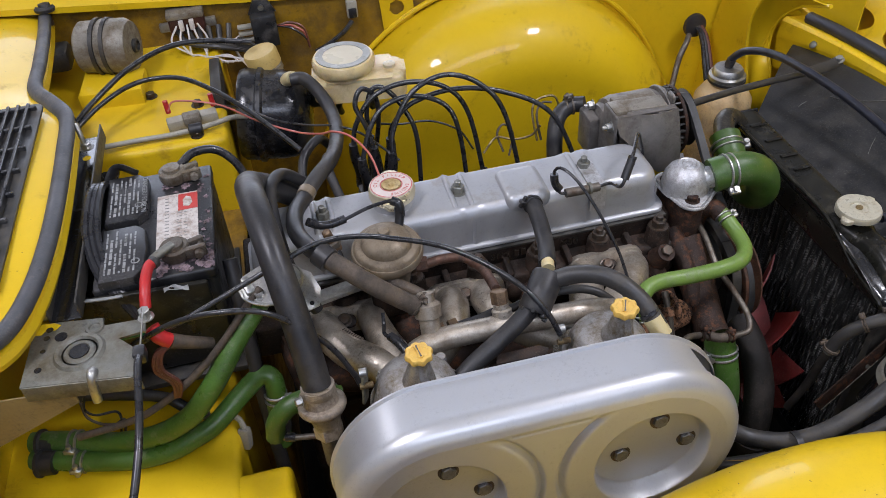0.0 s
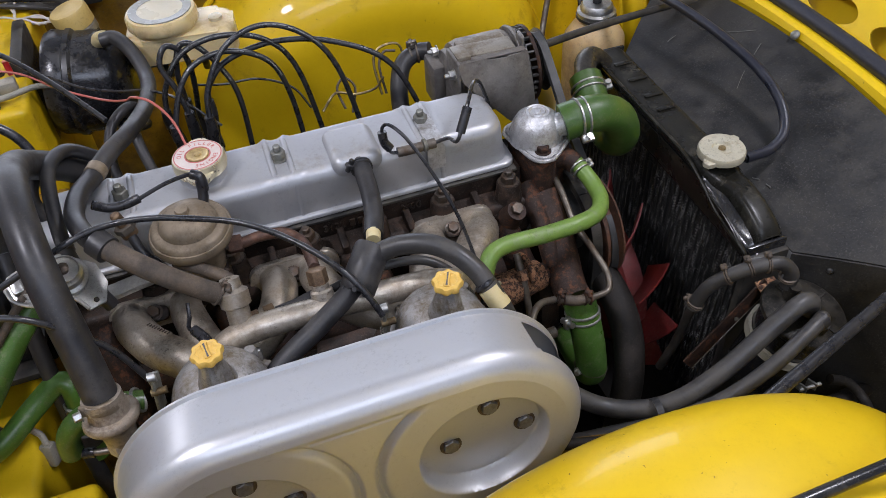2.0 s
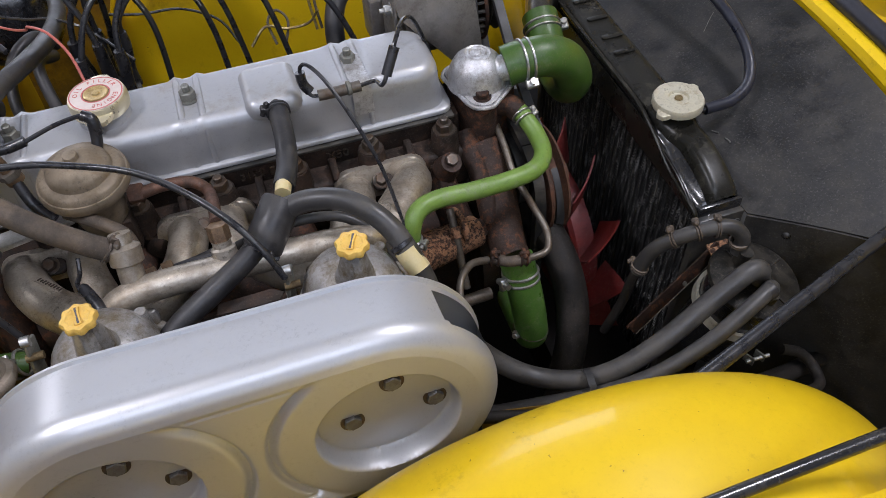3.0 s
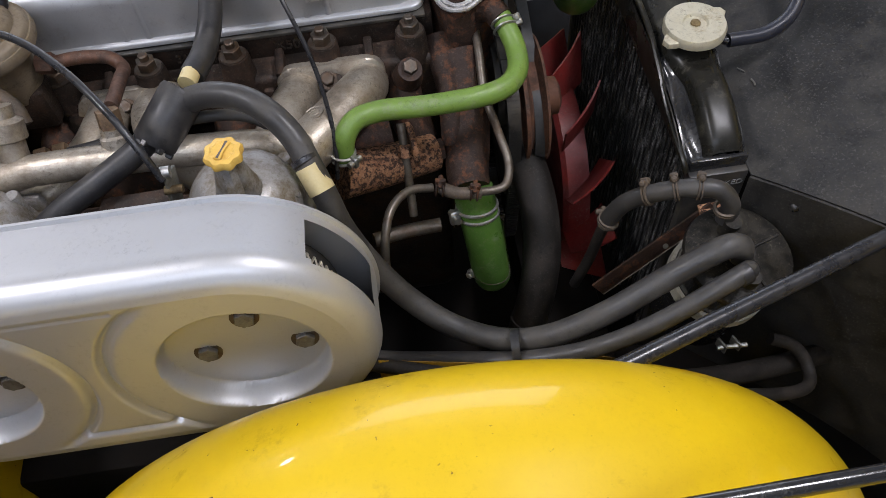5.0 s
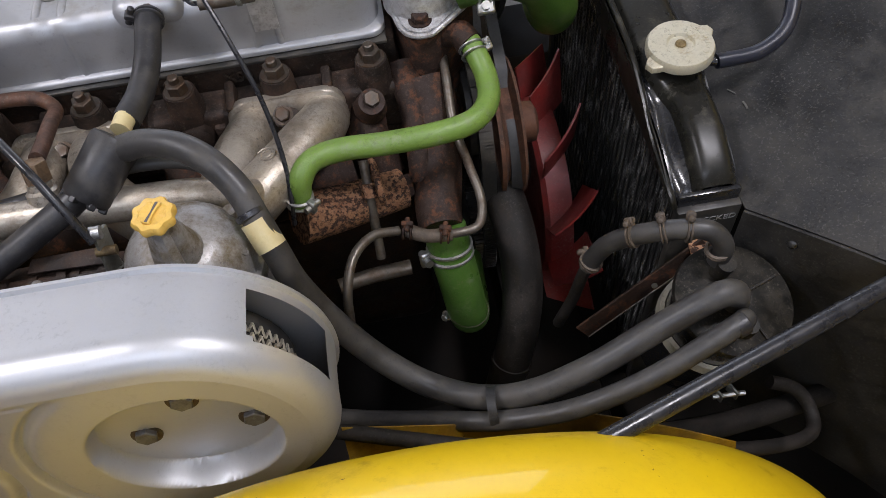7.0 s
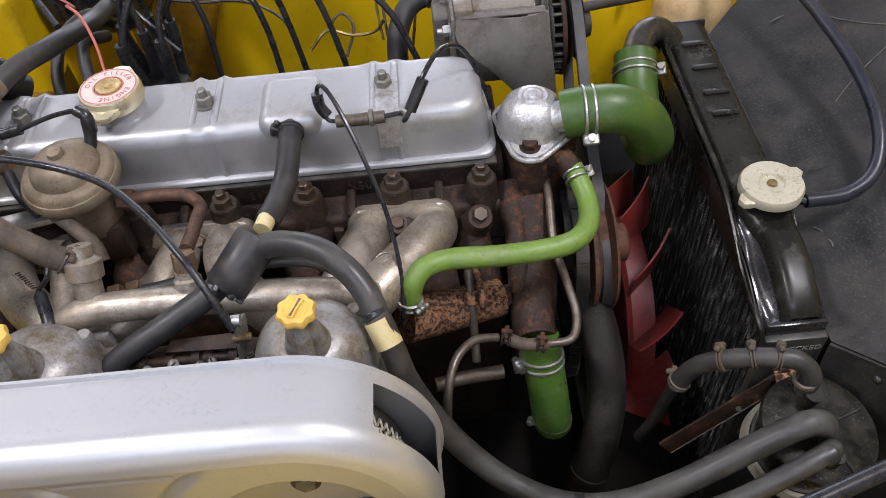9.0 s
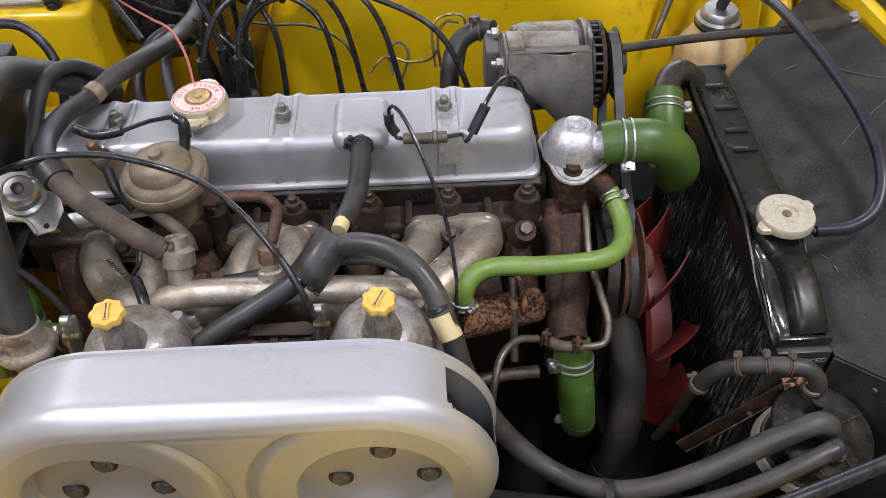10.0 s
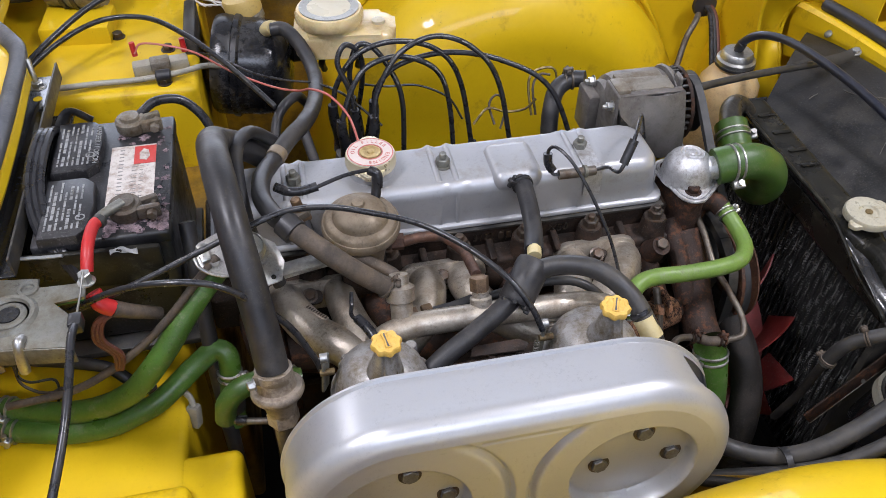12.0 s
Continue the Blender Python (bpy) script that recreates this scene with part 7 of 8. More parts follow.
part("side_port", prism(ngon(0.011, 6), 0.016, aim((0.122, 0.805, 0.806), (1, -0.1, 0)), 0.001), COPPER, egr)
vh = hose("vacuum_line", [(0.112, 0.842, 0.890), (0.104, 0.846, 0.892), (0.075, 0.850, 0.885), (0.045, 0.848, 0.876), (0.032, 0.846, 0.872)], 0.0026, LEAD, "thin black vacuum line to the valve", "hose", 8)
part("end_elbow", tube([(0.113, 0.836, 0.872), (0.113, 0.840, 0.888), (0.104, 0.846, 0.892)], 0.0062, 12, 5), LEAD, vh)
part("end_elbow", tube([(0.040, 0.848, 0.875), (0.020, 0.846, 0.872), (0.004, 0.846, 0.874), (-0.010, 0.845, 0.884)], 0.0058, 12, 5), LEAD, vh)
sens = thing("temperature_switch", (0.012, 0.83, 0.84), "tarnished brass switch with black wire", "switch")
part("barrel", lathe([(0, -0.012), (0.010, -0.012), (0.010, 0.0), (0.0062, 0.002), (0.0062, 0.020), (0.0045, 0.022), (0, 0.022)], aim((0.016, 0.826, 0.856), (-0.25, 0.05, 1)), 20), UNION, sens)
part("collar", prism(ngon(0.0125, 6), 0.008, aim((0.017, 0.826, 0.852), (-0.25, 0.05, 1)), 0.001), STEEL_PIPE, sens)
part("lower_wire", tube([(0.020, 0.82, 0.846), (0.028, 0.805, 0.825), (0.045, 0.79, 0.81)], 0.006, 10), LEAD, sens)
hose("vacuum_line", [(0.062, 0.735, 0.80), (0.060, 0.722, 0.790), (0.058, 0.705, 0.792), (0.066, 0.690, 0.795), (0.076, 0.672, 0.795), (0.080, 0.655, 0.790)], (0.0025), LEAD, "thin black vacuum line to the carburettor", "hose", 8)
hose("vacuum_elbow", [(0.064, 0.695, 0.796), (0.072, 0.680, 0.797), (0.080, 0.662, 0.793), (0.081, 0.652, 0.785)], 0.0062, LEAD, "black rubber elbow at the rear carburettor", "hose", 12)
# in-line connector and its wires on the rocker cover
con = thing("wire_connector", (0.39, 0.846, 0.84), "tarnished metal in-line connector strapped to the rocker cover", "connector")
part("barrel", tube([(0.352, 0.8465, 0.846), (0.376, 0.8458, 0.846), (0.402, 0.8455, 0.847)], 0.0066, 14, 5), STEEL_PIPE, con)
part("collar", lathe([(0.0062, -0.003), (0.0085, -0.002), (0.0085, 0.002), (0.0062, 0.003)], aim((0.388, 0.8457, 0.847), (1, 0, 0)), 16), GALV, con)
part("sleeve", tube([(0.429, 0.824, 0.869), (0.437, 0.831, 0.882), (0.445, 0.838, 0.895)], 0.0062, 12, 5), LEAD, con)
part("wire", tube([(0.400, 0.8455, 0.847), (0.420, 0.847, 0.848), (0.423, 0.819, 0.862), (0.437, 0.831, 0.882), (0.447, 0.841, 0.900), (0.465, 0.871, 0.904), (0.487, 0.906, 0.877), (0.507, 0.921, 0.822), (0.517, 0.921, 0.782)], 0.0026, 8, 6), LEAD, con)
part("sleeve", tube([(0.344, 0.850, 0.852), (0.338, 0.853, 0.862), (0.337, 0.856, 0.876)], 0.0060, 12, 5), LEAD, con)
part("wire", tube([(0.354, 0.8465, 0.846), (0.344, 0.848, 0.848), (0.338, 0.853, 0.862), (0.338, 0.857, 0.880), (0.346, 0.850, 0.888), (0.360, 0.825, 0.880), (0.378, 0.790, 0.850), (0.395, 0.755, 0.808), (0.403, 0.722, 0.768), (0.404, 0.700, 0.748), (0.403, 0.686, 0.730), (0.400, 0.682, 0.712)], 0.0023, 8, 6), LEAD, con)

# ---- distributor and plug leads ----
dis = thing("distributor", (0.112, 1.06, 0.70), "black distributor cap with six boots", "distributor")
part("cap", lathe([(0, 0.70), (0.034, 0.70), (0.036, 0.74), (0.032, 0.765), (0.02, 0.772), (0, 0.772)], Matrix.Translation((0.112, 1.058, 0)), 30), PLASTIC, dis)
part("body", lathe([(0, 0.56), (0.022, 0.56), (0.034, 0.62), (0.034, 0.70), (0, 0.70)], Matrix.Translation((0.112, 1.058, 0)), 24), IRON, dis)
boots = ((0.094, 1.038), (0.132, 1.040), (0.088, 1.072), (0.112, 1.084), (0.136, 1.072), (0.112, 1.058))
tops = []
for bx, by in boots:
    top = Vector((0.112 + (bx - 0.112) * 1.25, 1.058 + (by - 1.058) * 1.25, 0.838))
    tops.append(top)
    part("boot", tube([(bx, by, 0.76), (bx, by, 0.785), top - Vector((0, 0, 0.02)), top], (0.0105, 0.0068), 12, 4), LEAD, dis)
LEADS = (
    ([(0.108, 1.050, 0.875), (0.136, 1.066, 0.902), (0.185, 1.073, 0.908), (0.236, 1.073, 0.880), (0.256, 1.071, 0.82)], (0.264, 1.062, 0.715)),
    ([(0.145, 1.048, 0.870), (0.180, 1.064, 0.918), (0.235, 1.073, 0.935), (0.290, 1.068, 0.912), (0.328, 1.058, 0.855)], (0.356, 1.046, 0.715)),
    ([(0.092, 1.082, 0.870), (0.125, 1.085, 0.912), (0.180, 1.087, 0.925), (0.240, 1.086, 0.905), (0.275, 1.083, 0.85)], (0.296, 1.070, 0.725)),
    ([(0.112, 1.094, 0.880), (0.124, 1.094, 0.918), (0.145, 1.090, 0.918), (0.170, 1.082, 0.882), (0.185, 1.073, 0.83)], (0.183, 1.062, 0.715)),
    ([(0.148, 1.072, 0.862), (0.180, 1.080, 0.890), (0.250, 1.086, 0.900), (0.330, 1.076, 0.886), (0.405, 1.050, 0.845)], (0.452, 1.028, 0.735)),
    ([(0.106, 1.066, 0.870), (0.094, 1.078, 0.905), (0.108, 1.090, 0.925), (0.128, 1.094, 0.905), (0.130, 1.10, 0.86)], (0.120, 1.12, 0.78)))
for k, (mid, end) in enumerate(LEADS):
    e = Vector(end)
    ld = thing("plug_lead", tops[k], "black ignition lead with white print, arching to a plug", "ignition lead", "ignition leads")
    path = [tops[k] - Vector((0, 0, 0.005)), *[Vector(q) for q in mid], e]
    part("sleeve", tube(path, 0.0040, 10, 8), LEAD, ld)
    part("boot", tube([e + Vector((-0.002, 0, 0.022)), e, e - Vector((-0.001, 0.006, 0.035))], (0.0068, 0.0105), 12, 4), LEAD, ld)
    line = spline(path, 8)
    bm = None
    for j in range(12, 36):
        if k in (0, 1, 2, 3) and j % 9 > 1 and j + 1 < len(line):
            a, b = line[j], line[j + 1]
            w = (b - a).normalized()
            out = (Vector((0, -0.75, 0.65)) - w * w.dot(Vector((0, -0.75, 0.65)))).normalized()
            for f in (0.1, 0.3, 0.5, 0.7, 0.9):
                bm = rbox(aim(a.lerp(b, f) + out * 0.0039, out, w), 0.0021 - 0.0007 * ((j + int(f * 10)) % 2), (b - a).length * 0.10, 0.0004, 0, 1, bm)
    if bm:
        part("print", bm, LABEL_GREY, ld, "small white print along the lead")
for j, pts in enumerate((
    [(0.30, 1.09, 0.765), (0.325, 1.10, 0.785), (0.355, 1.10, 0.775), (0.385, 1.095, 0.780), (0.40, 1.09, 0.80)],
    [(0.335, 1.09, 0.76), (0.330, 1.11, 0.785), (0.345, 1.12, 0.795), (0.358, 1.11, 0.780), (0.345, 1.09, 0.75)],
    [(0.395, 1.09, 0.77), (0.392, 1.11, 0.815), (0.405, 1.12, 0.832), (0.435, 1.12, 0.832), (0.440, 1.11, 0.80), (0.432, 1.10, 0.75)],
    [(0.402, 1.09, 0.77), (0.400, 1.11, 0.808), (0.412, 1.12, 0.824), (0.430, 1.12, 0.822)])):
    hose("loom_wire", pts, 0.0020, (BRASS, RUBBER_BROWN)[j % 2], "thin tan loom wire behind the rocker cover", "wire", 6)
hose("loom_wire", [(0.13, 1.12, 0.84), (0.17, 1.13, 0.825), (0.22, 1.135, 0.818), (0.265, 1.12, 0.80), (0.285, 1.10, 0.77)], 0.0018, LEAD, "thin black wire along the inner wing", "wire", 6)
hose("red_wire", [(0.104, 0.935, 0.862), (0.095, 0.965, 0.890), (0.075, 1.0, 0.902), (0.052, 1.03, 0.897), (0.035, 1.08, 0.865), (0.0, 1.14, 0.838), (-0.06, 1.20, 0.835), (-0.11, 1.255, 0.840), (-0.15, 1.275, 0.846), (-0.195, 1.285, 0.85), (-0.208, 1.276, 0.838)], 0.0017, PINK_WIRE, "faded red wire strung across the bay", "wire", 8)
hose("black_wire", [(0.15, 1.05, 0.81), (0.10, 1.09, 0.845), (0.06, 1.12, 0.85), (0.02, 1.16, 0.835), (-0.03, 1.20, 0.83), (-0.08, 1.24, 0.84), (-0.126, 1.274, 0.836)], 0.0019, LEAD, "thin black wire strung across the bay", "wire", 6)
hose("dark_hose", [(0.02, 1.0, 0.72), (-0.005, 1.03, 0.78), (0.0, 1.08, 0.82), (0.03, 1.12, 0.83), (0.05, 1.14, 0.80)], 0.0075, RUBBER, "thin black hose behind the engine")
hose("dark_hose", [(0.06, 0.985, 0.74), (0.045, 1.01, 0.79), (0.035, 1.06, 0.825), (0.05, 1.10, 0.81)], 0.0075, RUBBER, "thin black hose behind the engine")
hose("dark_hose", [(-0.06, 0.90, 0.80), (-0.085, 0.91, 0.86), (-0.07, 0.95, 0.875), (-0.03, 0.985, 0.84)], 0.009, RUBBER, "black hose looping behind the rocker cover")

# ---- far side: servo, reservoirs, motor, relays ----
srv = thing("brake_servo", (-0.04, 1.38, 0.62), "shiny black brake servo drum", "brake servo")
SV = aim((-0.092, 1.352, 0.764), (1, -0.16, -0.10)) @ Matrix.Diagonal((0.85, 0.85, 1, 1))
part("rear_shell", lathe([(0, 0), (0.095, 0), (0.100, 0.008), (0.100, 0.030), (0.096, 0.036)], SV, 44), SERVO, srv)
part("rim", lathe([(0.096, 0.030), (0.104, 0.034), (0.104, 0.042), (0.097, 0.047)], SV, 44), SERVO, srv)
part("front_shell", lathe([(0.098, 0.044), (0.097, 0.075), (0.092, 0.100), (0.080, 0.118), (0.055, 0.128), (0.03, 0.130), (0, 0.130)], SV, 44), SERVO, srv)
part("vacuum_port", tube([(-0.005, 1.335, 0.815), (0.002, 1.315, 0.840), (0.012, 1.298, 0.850)], 0.012, 14), NYLON, srv, "yellowed nylon elbow")
part("bracket", rbox(Matrix.Translation((-0.125, 1.375, 0.76)), 0.02, 0.14, 0.16, 0.004), SATIN_BLACK, srv)
part("master_cylinder", tube([(0.01, 1.37, 0.765), (0.10, 1.36, 0.770), (0.19, 1.35, 0.772)], 0.020, 16), SATIN_BLACK, srv)
cm = thing("clutch_cylinder", (-0.05, 1.47, 0.72), "dark clutch master cylinder with a yellowed cap", "cylinder")
CL = aim((-0.020, 1.395, 0.775), (-0.22, 0.02, 1))
part("pot", lathe([(0.028, -0.06), (0.028, 0.046), (0.024, 0.05)], CL, 28), SERVO, cm)
part("neck_ring", lathe([(0.027, 0.044), (0.0305, 0.046), (0.0305, 0.056), (0.027, 0.060)], CL, 32), MOTOR, cm, "dull metal neck ring")
part("cap", lathe([(0.026, 0.058), (0.031, 0.060), (0.0315, 0.085), (0.029, 0.089), (0, 0.090)], CL, 36, None, lambda a: 1 + 0.012 * math.cos(18 * a)), CAP_TAN, cm, "yellowed plastic cap")
res = thing("brake_reservoir", (0.13, 1.30, 0.79), "yellowed translucent brake fluid reservoir with round lid", "reservoir")
part("tank", prism(rrect(0.168, 0.088, 0.026, 8), 0.042, Matrix.Translation((0.129, 1.305, 0.802)) @ Matrix.Rotation(radians(-7), 4, "Z"), 0.012, 4), RES, res)
part("neck", lathe([(0.050, 0.842), (0.050, 0.856)], Matrix.Translation((0.105, 1.310, 0)), 40), RES, res)
part("lid", lathe([(0.054, 0.850), (0.056, 0.853), (0.056, 0.866), (0.053, 0.871), (0.047, 0.8725)], Matrix.Translation((0.105, 1.310, 0)), 48, None, lambda a: 1 + 0.006 * math.cos(40 * a)), RES, res)
part("lid_ring", lathe([(0.049, 0.8718), (0.036, 0.8718), (0.036, 0.8734), (0.049, 0.8738)], Matrix.Translation((0.105, 1.310, 0)), 44, None, None, True), RES_GREY, res)
part("lid_centre", lathe([(0.0365, 0.871), (0.0365, 0.8728), (0, 0.8735)], Matrix.Translation((0.105, 1.310, 0)), 40), RES_LIGHT, res)
part("port", lathe([(0.011, 0.843), (0.011, 0.849), (0.008, 0.850), (0, 0.850)], Matrix.Translation((0.184, 1.297, 0)), 22), RES_LIGHT, res)
part("hanger", rbox(Matrix.Translation((0.13, 1.33, 0.79)), 0.15, 0.05, 0.02, 0.004), SATIN_BLACK, res)
part("feed_pipe", tube([(0.09, 1.30, 0.80), (0.085, 1.31, 0.77), (0.09, 1.34, 0.74)], 0.006, 10), RUBBER, res)
part("feed_pipe", tube([(0.15, 1.30, 0.80), (0.15, 1.31, 0.77), (0.15, 1.34, 0.74)], 0.006, 10), RUBBER, res)
wm = thing("wiper_motor", (-0.31, 1.47, 0.815), "dirty grey wiper motor drum on a yellow bracket", "motor")
WM = aim((-0.378, 1.492, 0.880), (1, -0.26, 0.0)) @ Matrix.Translation((0, 0, 0.026)) @ Matrix.Diagonal((1, 1, 0.80, 1))
part("drum", lathe([(0, 0), (0.042, 0), (0.047, 0.006), (0.048, 0.05), (0.050, 0.054), (0.050, 0.105), (0.044, 0.118), (0.015, 0.121), (0, 0.121)], WM, 40), MOTOR, wm)
part("boss", lathe([(0.013, 0.119), (0.013, 0.128), (0.009, 0.130), (0.008, 0.124), (0, 0.124)], WM, 20), SATIN_BLACK, wm)
for s in (0.042, 0.066):
    part("band", lathe([(0.048, s), (0.0525, s), (0.0525, s + 0.009), (0.048, s + 0.009)], WM, 40, None, None, True), SATIN_BLACK, wm)
part("strap", tube([(-0.318, 1.470, 0.832), (-0.312, 1.455, 0.820), (-0.306, 1.440, 0.813)], 0.010, 8, 4, flat=0.35), MOTOR, wm)
part("gearbox", rbox(Matrix.Translation((-0.43, 1.50, 0.862)), 0.10, 0.06, 0.04, 0.01), SATIN_BLACK, wm)
part("stand", prism([(-0.05, -0.05), (0.06, -0.06), (0.065, 0.02), (-0.045, 0.04)], 0.032, Matrix.Translation((-0.315, 1.425, 0.810)), 0.004), YELLOW, wm, "folded yellow bracket")
reg = thing("voltage_regulator", (-0.15, 1.58, 0.86), "maroon regulator box with white wires", "regulator")
part("box", rbox(Matrix.Translation((-0.150, 1.572, 0.885)), 0.070, 0.03, 0.045, 0.006, 3), MAROON, reg)
part("cover", rbox(Matrix.Translation((-0.150, 1.570, 0.903)), 0.072, 0.036, 0.014, 0.004), MOTOR, reg)
part("mount", rbox(Matrix.Translation((-0.150, 1.578, 0.875)), 0.11, 0.012, 0.018, 0.003), MOTOR, reg)
for j in range(5):
    x = -0.170 + 0.010 * j
    part("wire", tube([(x, 1.553, 0.885), (x + 0.007 * (j - 2), 1.532, 0.862), (x + 0.016 - 0.009 * (j % 3), 1.522, 0.838), (x + 0.028 - 0.004 * j, 1.515, 0.828 + 0.008 * (j % 2)), (-0.112 + 0.014 * (j % 3), 1.500, 0.836 - 0.010 * (j % 2)), (-0.085 + 0.010 * j, 1.485, 0.826)], 0.0020, 6, 6), WHITE_WIRE, reg, "white wire")
    if j in (1, 3):
        part("plug", rbox(Matrix.Translation((x, 1.550, 0.886)), 0.009, 0.012, 0.02, 0.002), WHITE_WIRE, reg)
reg.location += Vector((-0.018, 0, -0.022))
blob = thing("wiring_loom", (-0.14, 1.54, 0.82), "dark tangle of loom and connectors", "wiring")
for j in range(6):
    part("branch", tube([(-0.19 + 0.02 * j, 1.56, 0.85), (-0.17 + 0.015 * j, 1.53, 0.835 - 0.004 * j), (-0.12 + 0.01 * j, 1.525, 0.822), (-0.07, 1.50, 0.82 + 0.004 * j), (-0.02, 1.50, 0.80)], 0.0055, 8, 5), (RUBBER, SATIN_BLACK)[j % 2], blob)
rel = thing("relay", (-0.02, 1.565, 0.80), "black relay box on the inner wing", "relay")
part("box", rbox(Matrix.Translation((-0.022, 1.560, 0.845)), 0.050, 0.034, 0.066, 0.004), PLASTIC, rel)
part("lug", prism([(-0.028, -0.01), (0.028, -0.01), (0.014, 0.018), (-0.014, 0.018)], 0.006, aim((-0.022, 1.572, 0.885), (0, -1, 0)), 0.001), PLASTIC, rel)
part("screw", lathe([(0, 0), (0.006, 0), (0.006, 0.004), (0, 0.004)], aim((-0.022, 1.566, 0.888), (0, -1, 0)), 14), GALV, rel)
for j in range(3):
    part("spade", rbox(Matrix.Translation((-0.060, 1.560, 0.828 + 0.014 * j)), 0.030, 0.012, 0.008, 0.002), GREY_WIRE, rel)
    part("wire", tube([(0.003, 1.555, 0.85), (0.03, 1.55, 0.855 - 0.006 * j), (0.055, 1.545, 0.84 - 0.01 * j), (0.06, 1.54, 0.80)], 0.0025, 6, 5), (RED_BROWN, PINK_WIRE, LEAD)[j], rel)
part("wire", tube([(-0.075, 1.555, 0.84), (-0.088, 1.54, 0.835), (-0.08, 1.52, 0.81), (-0.06, 1.50, 0.79)], 0.0025, 6, 5), WHITE_WIRE, rel)
rel.location += Vector((0.0, 0, -0.018))
clip = thing("wire_clip", (0.16, 1.575, 0.83), "grey wire clip with a cable on the inner wing", "clip")
part("body", rbox(Matrix.Translation((0.158, 1.568, 0.838)), 0.022, 0.016, 0.036, 0.003), GREY_WIRE, clip)
part("latch", rbox(Matrix.Translation((0.158, 1.559, 0.832)), 0.016, 0.004, 0.020, 0.001), PLASTIC, clip)
part("cable", tube([(0.155, 1.56, 0.815), (0.135, 1.55, 0.80), (0.10, 1.545, 0.78), (0.07, 1.54, 0.77)], 0.005, 8, 5), LEAD, clip)
pl = thing("gusset_plate", (0.25, 1.58, 0.80), "yellow gusset plate with a round hole", "bracket")
bm = bmesh.new()
ring_o = [(-0.036, 0.032), (0.0, 0.032), (0.036, 0.032), (0.036, 0.0), (0.036, -0.026), (0.0, -0.045), (-0.030, -0.060), (-0.033, -0.01)]
ang = [math.atan2(y, x) for x, y in ring_o]
m = aim((0.252, 1.578, 0.822), (0, -1, 0))
vo = [bm.verts.new(m @ Vector((x, y, 0))) for x, y in ring_o]
vi = [bm.verts.new(m @ Vector((0.0165 * math.cos(a), 0.0165 * math.sin(a), 0))) for a in ang]
for i in range(8):
    bm.faces.new((vo[i], vo[(i + 1) % 8], vi[(i + 1) % 8], vi[i]))
bmesh.ops.recalc_face_normals(bm, faces=bm.faces[:])
bmesh.ops.solidify(bm, geom=bm.faces[:], thickness=0.003)
part("plate", bm, YELLOW, pl)
bump = thing("bonnet_buffer", (-0.10, 1.66, 0.92), "small black buffer block screwed to the wing", "buffer")
part("block", rbox(Matrix.Translation((-0.150, 1.590, 0.922)), 0.042, 0.018, 0.036, 0.003), PLASTIC, bump)
for s in (-0.011, 0.011):
    part("screw", lathe([(0, 0), (0.005, 0), (0.0045, 0.003), (0, 0.003)], aim((-0.150 + s, 1.581, 0.916), (0, -1, 0)), 12), BOLT, bump)
pad = thing("bonnet_rest", (-0.455, 1.60, 0.93), "round black rubber bonnet rest on the yellow flange", "buffer")
part("cup", lathe([(0, 0), (0.020, 0), (0.021, 0.006), (0.016, 0.010), (0.012, 0.009), (0.010, 0.013), (0, 0.014)], Matrix.Translation((-0.415, 1.583, 0.921)), 24), RUBBER, pad)
part("stud", lathe([(0, -0.03), (0.006, -0.03), (0.006, 0.002), (0, 0.002)], Matrix.Translation((-0.415, 1.583, 0.921)), 12), BOLT, pad)
conn = thing("fuse_connector", (-0.165, 1.27, 0.82), "pale grey connector block with red crimp terminals", "connector")
part("block", rbox(Matrix.Translation((-0.170, 1.262, 0.822)) @ Matrix.Rotation(radians(8), 4, "Z"), 0.085, 0.022, 0.020, 0.003), GREY_WIRE, conn)
part("middle", rbox(Matrix.Translation((-0.170, 1.258, 0.828)) @ Matrix.Rotation(radians(8), 4, "Z"), 0.03, 0.026, 0.016, 0.003), MOTOR, conn)
for x in (-0.208, -0.132):
    part("crimp", tube([(x, 1.280, 0.833), (x - 0.001, 1.282, 0.855)], 0.0045, 10, 3), RED, conn)
for bx, by in ((-0.163, 1.327), (-0.246, 1.385), (-0.165, 1.225)):
    single("shelf_bolt", hexbolt(aim((bx, by, 0.812), (0, 0, 1)), 0.0085, 0.008, True), BOLT, "tarnished bolt head on the yellow shelf", "bolt", "shelf bolts")
hose("grey_cable", [(-0.37, 1.21, 0.83), (-0.33, 1.215, 0.826), (-0.26, 1.225, 0.822), (-0.20, 1.225, 0.822), (-0.14, 1.232, 0.824), (-0.10, 1.26, 0.815), (-0.06, 1.30, 0.78)], 0.0046, GREY_WIRE, "pale grey sheathed cable along the shelf", "cable")
single("cable_grommet", lathe([(0.0065, -0.012), (0.0105, -0.010), (0.0105, 0.010), (0.0065, 0.012)], aim((-0.165, 1.228, 0.823), (1, 0.05, 0)), 16), RUBBER, "black rubber sleeve on the grey cable", "grommet")
hose("washer_tube", [(-0.36, 1.22, 0.86), (-0.32, 1.28, 0.875), (-0.26, 1.34, 0.895), (-0.19, 1.38, 0.905), (-0.12, 1.39, 0.90), (-0.05, 1.40, 0.88)], 0.0048, LEAD, "black tube arching over the shelf", "hose", 10)
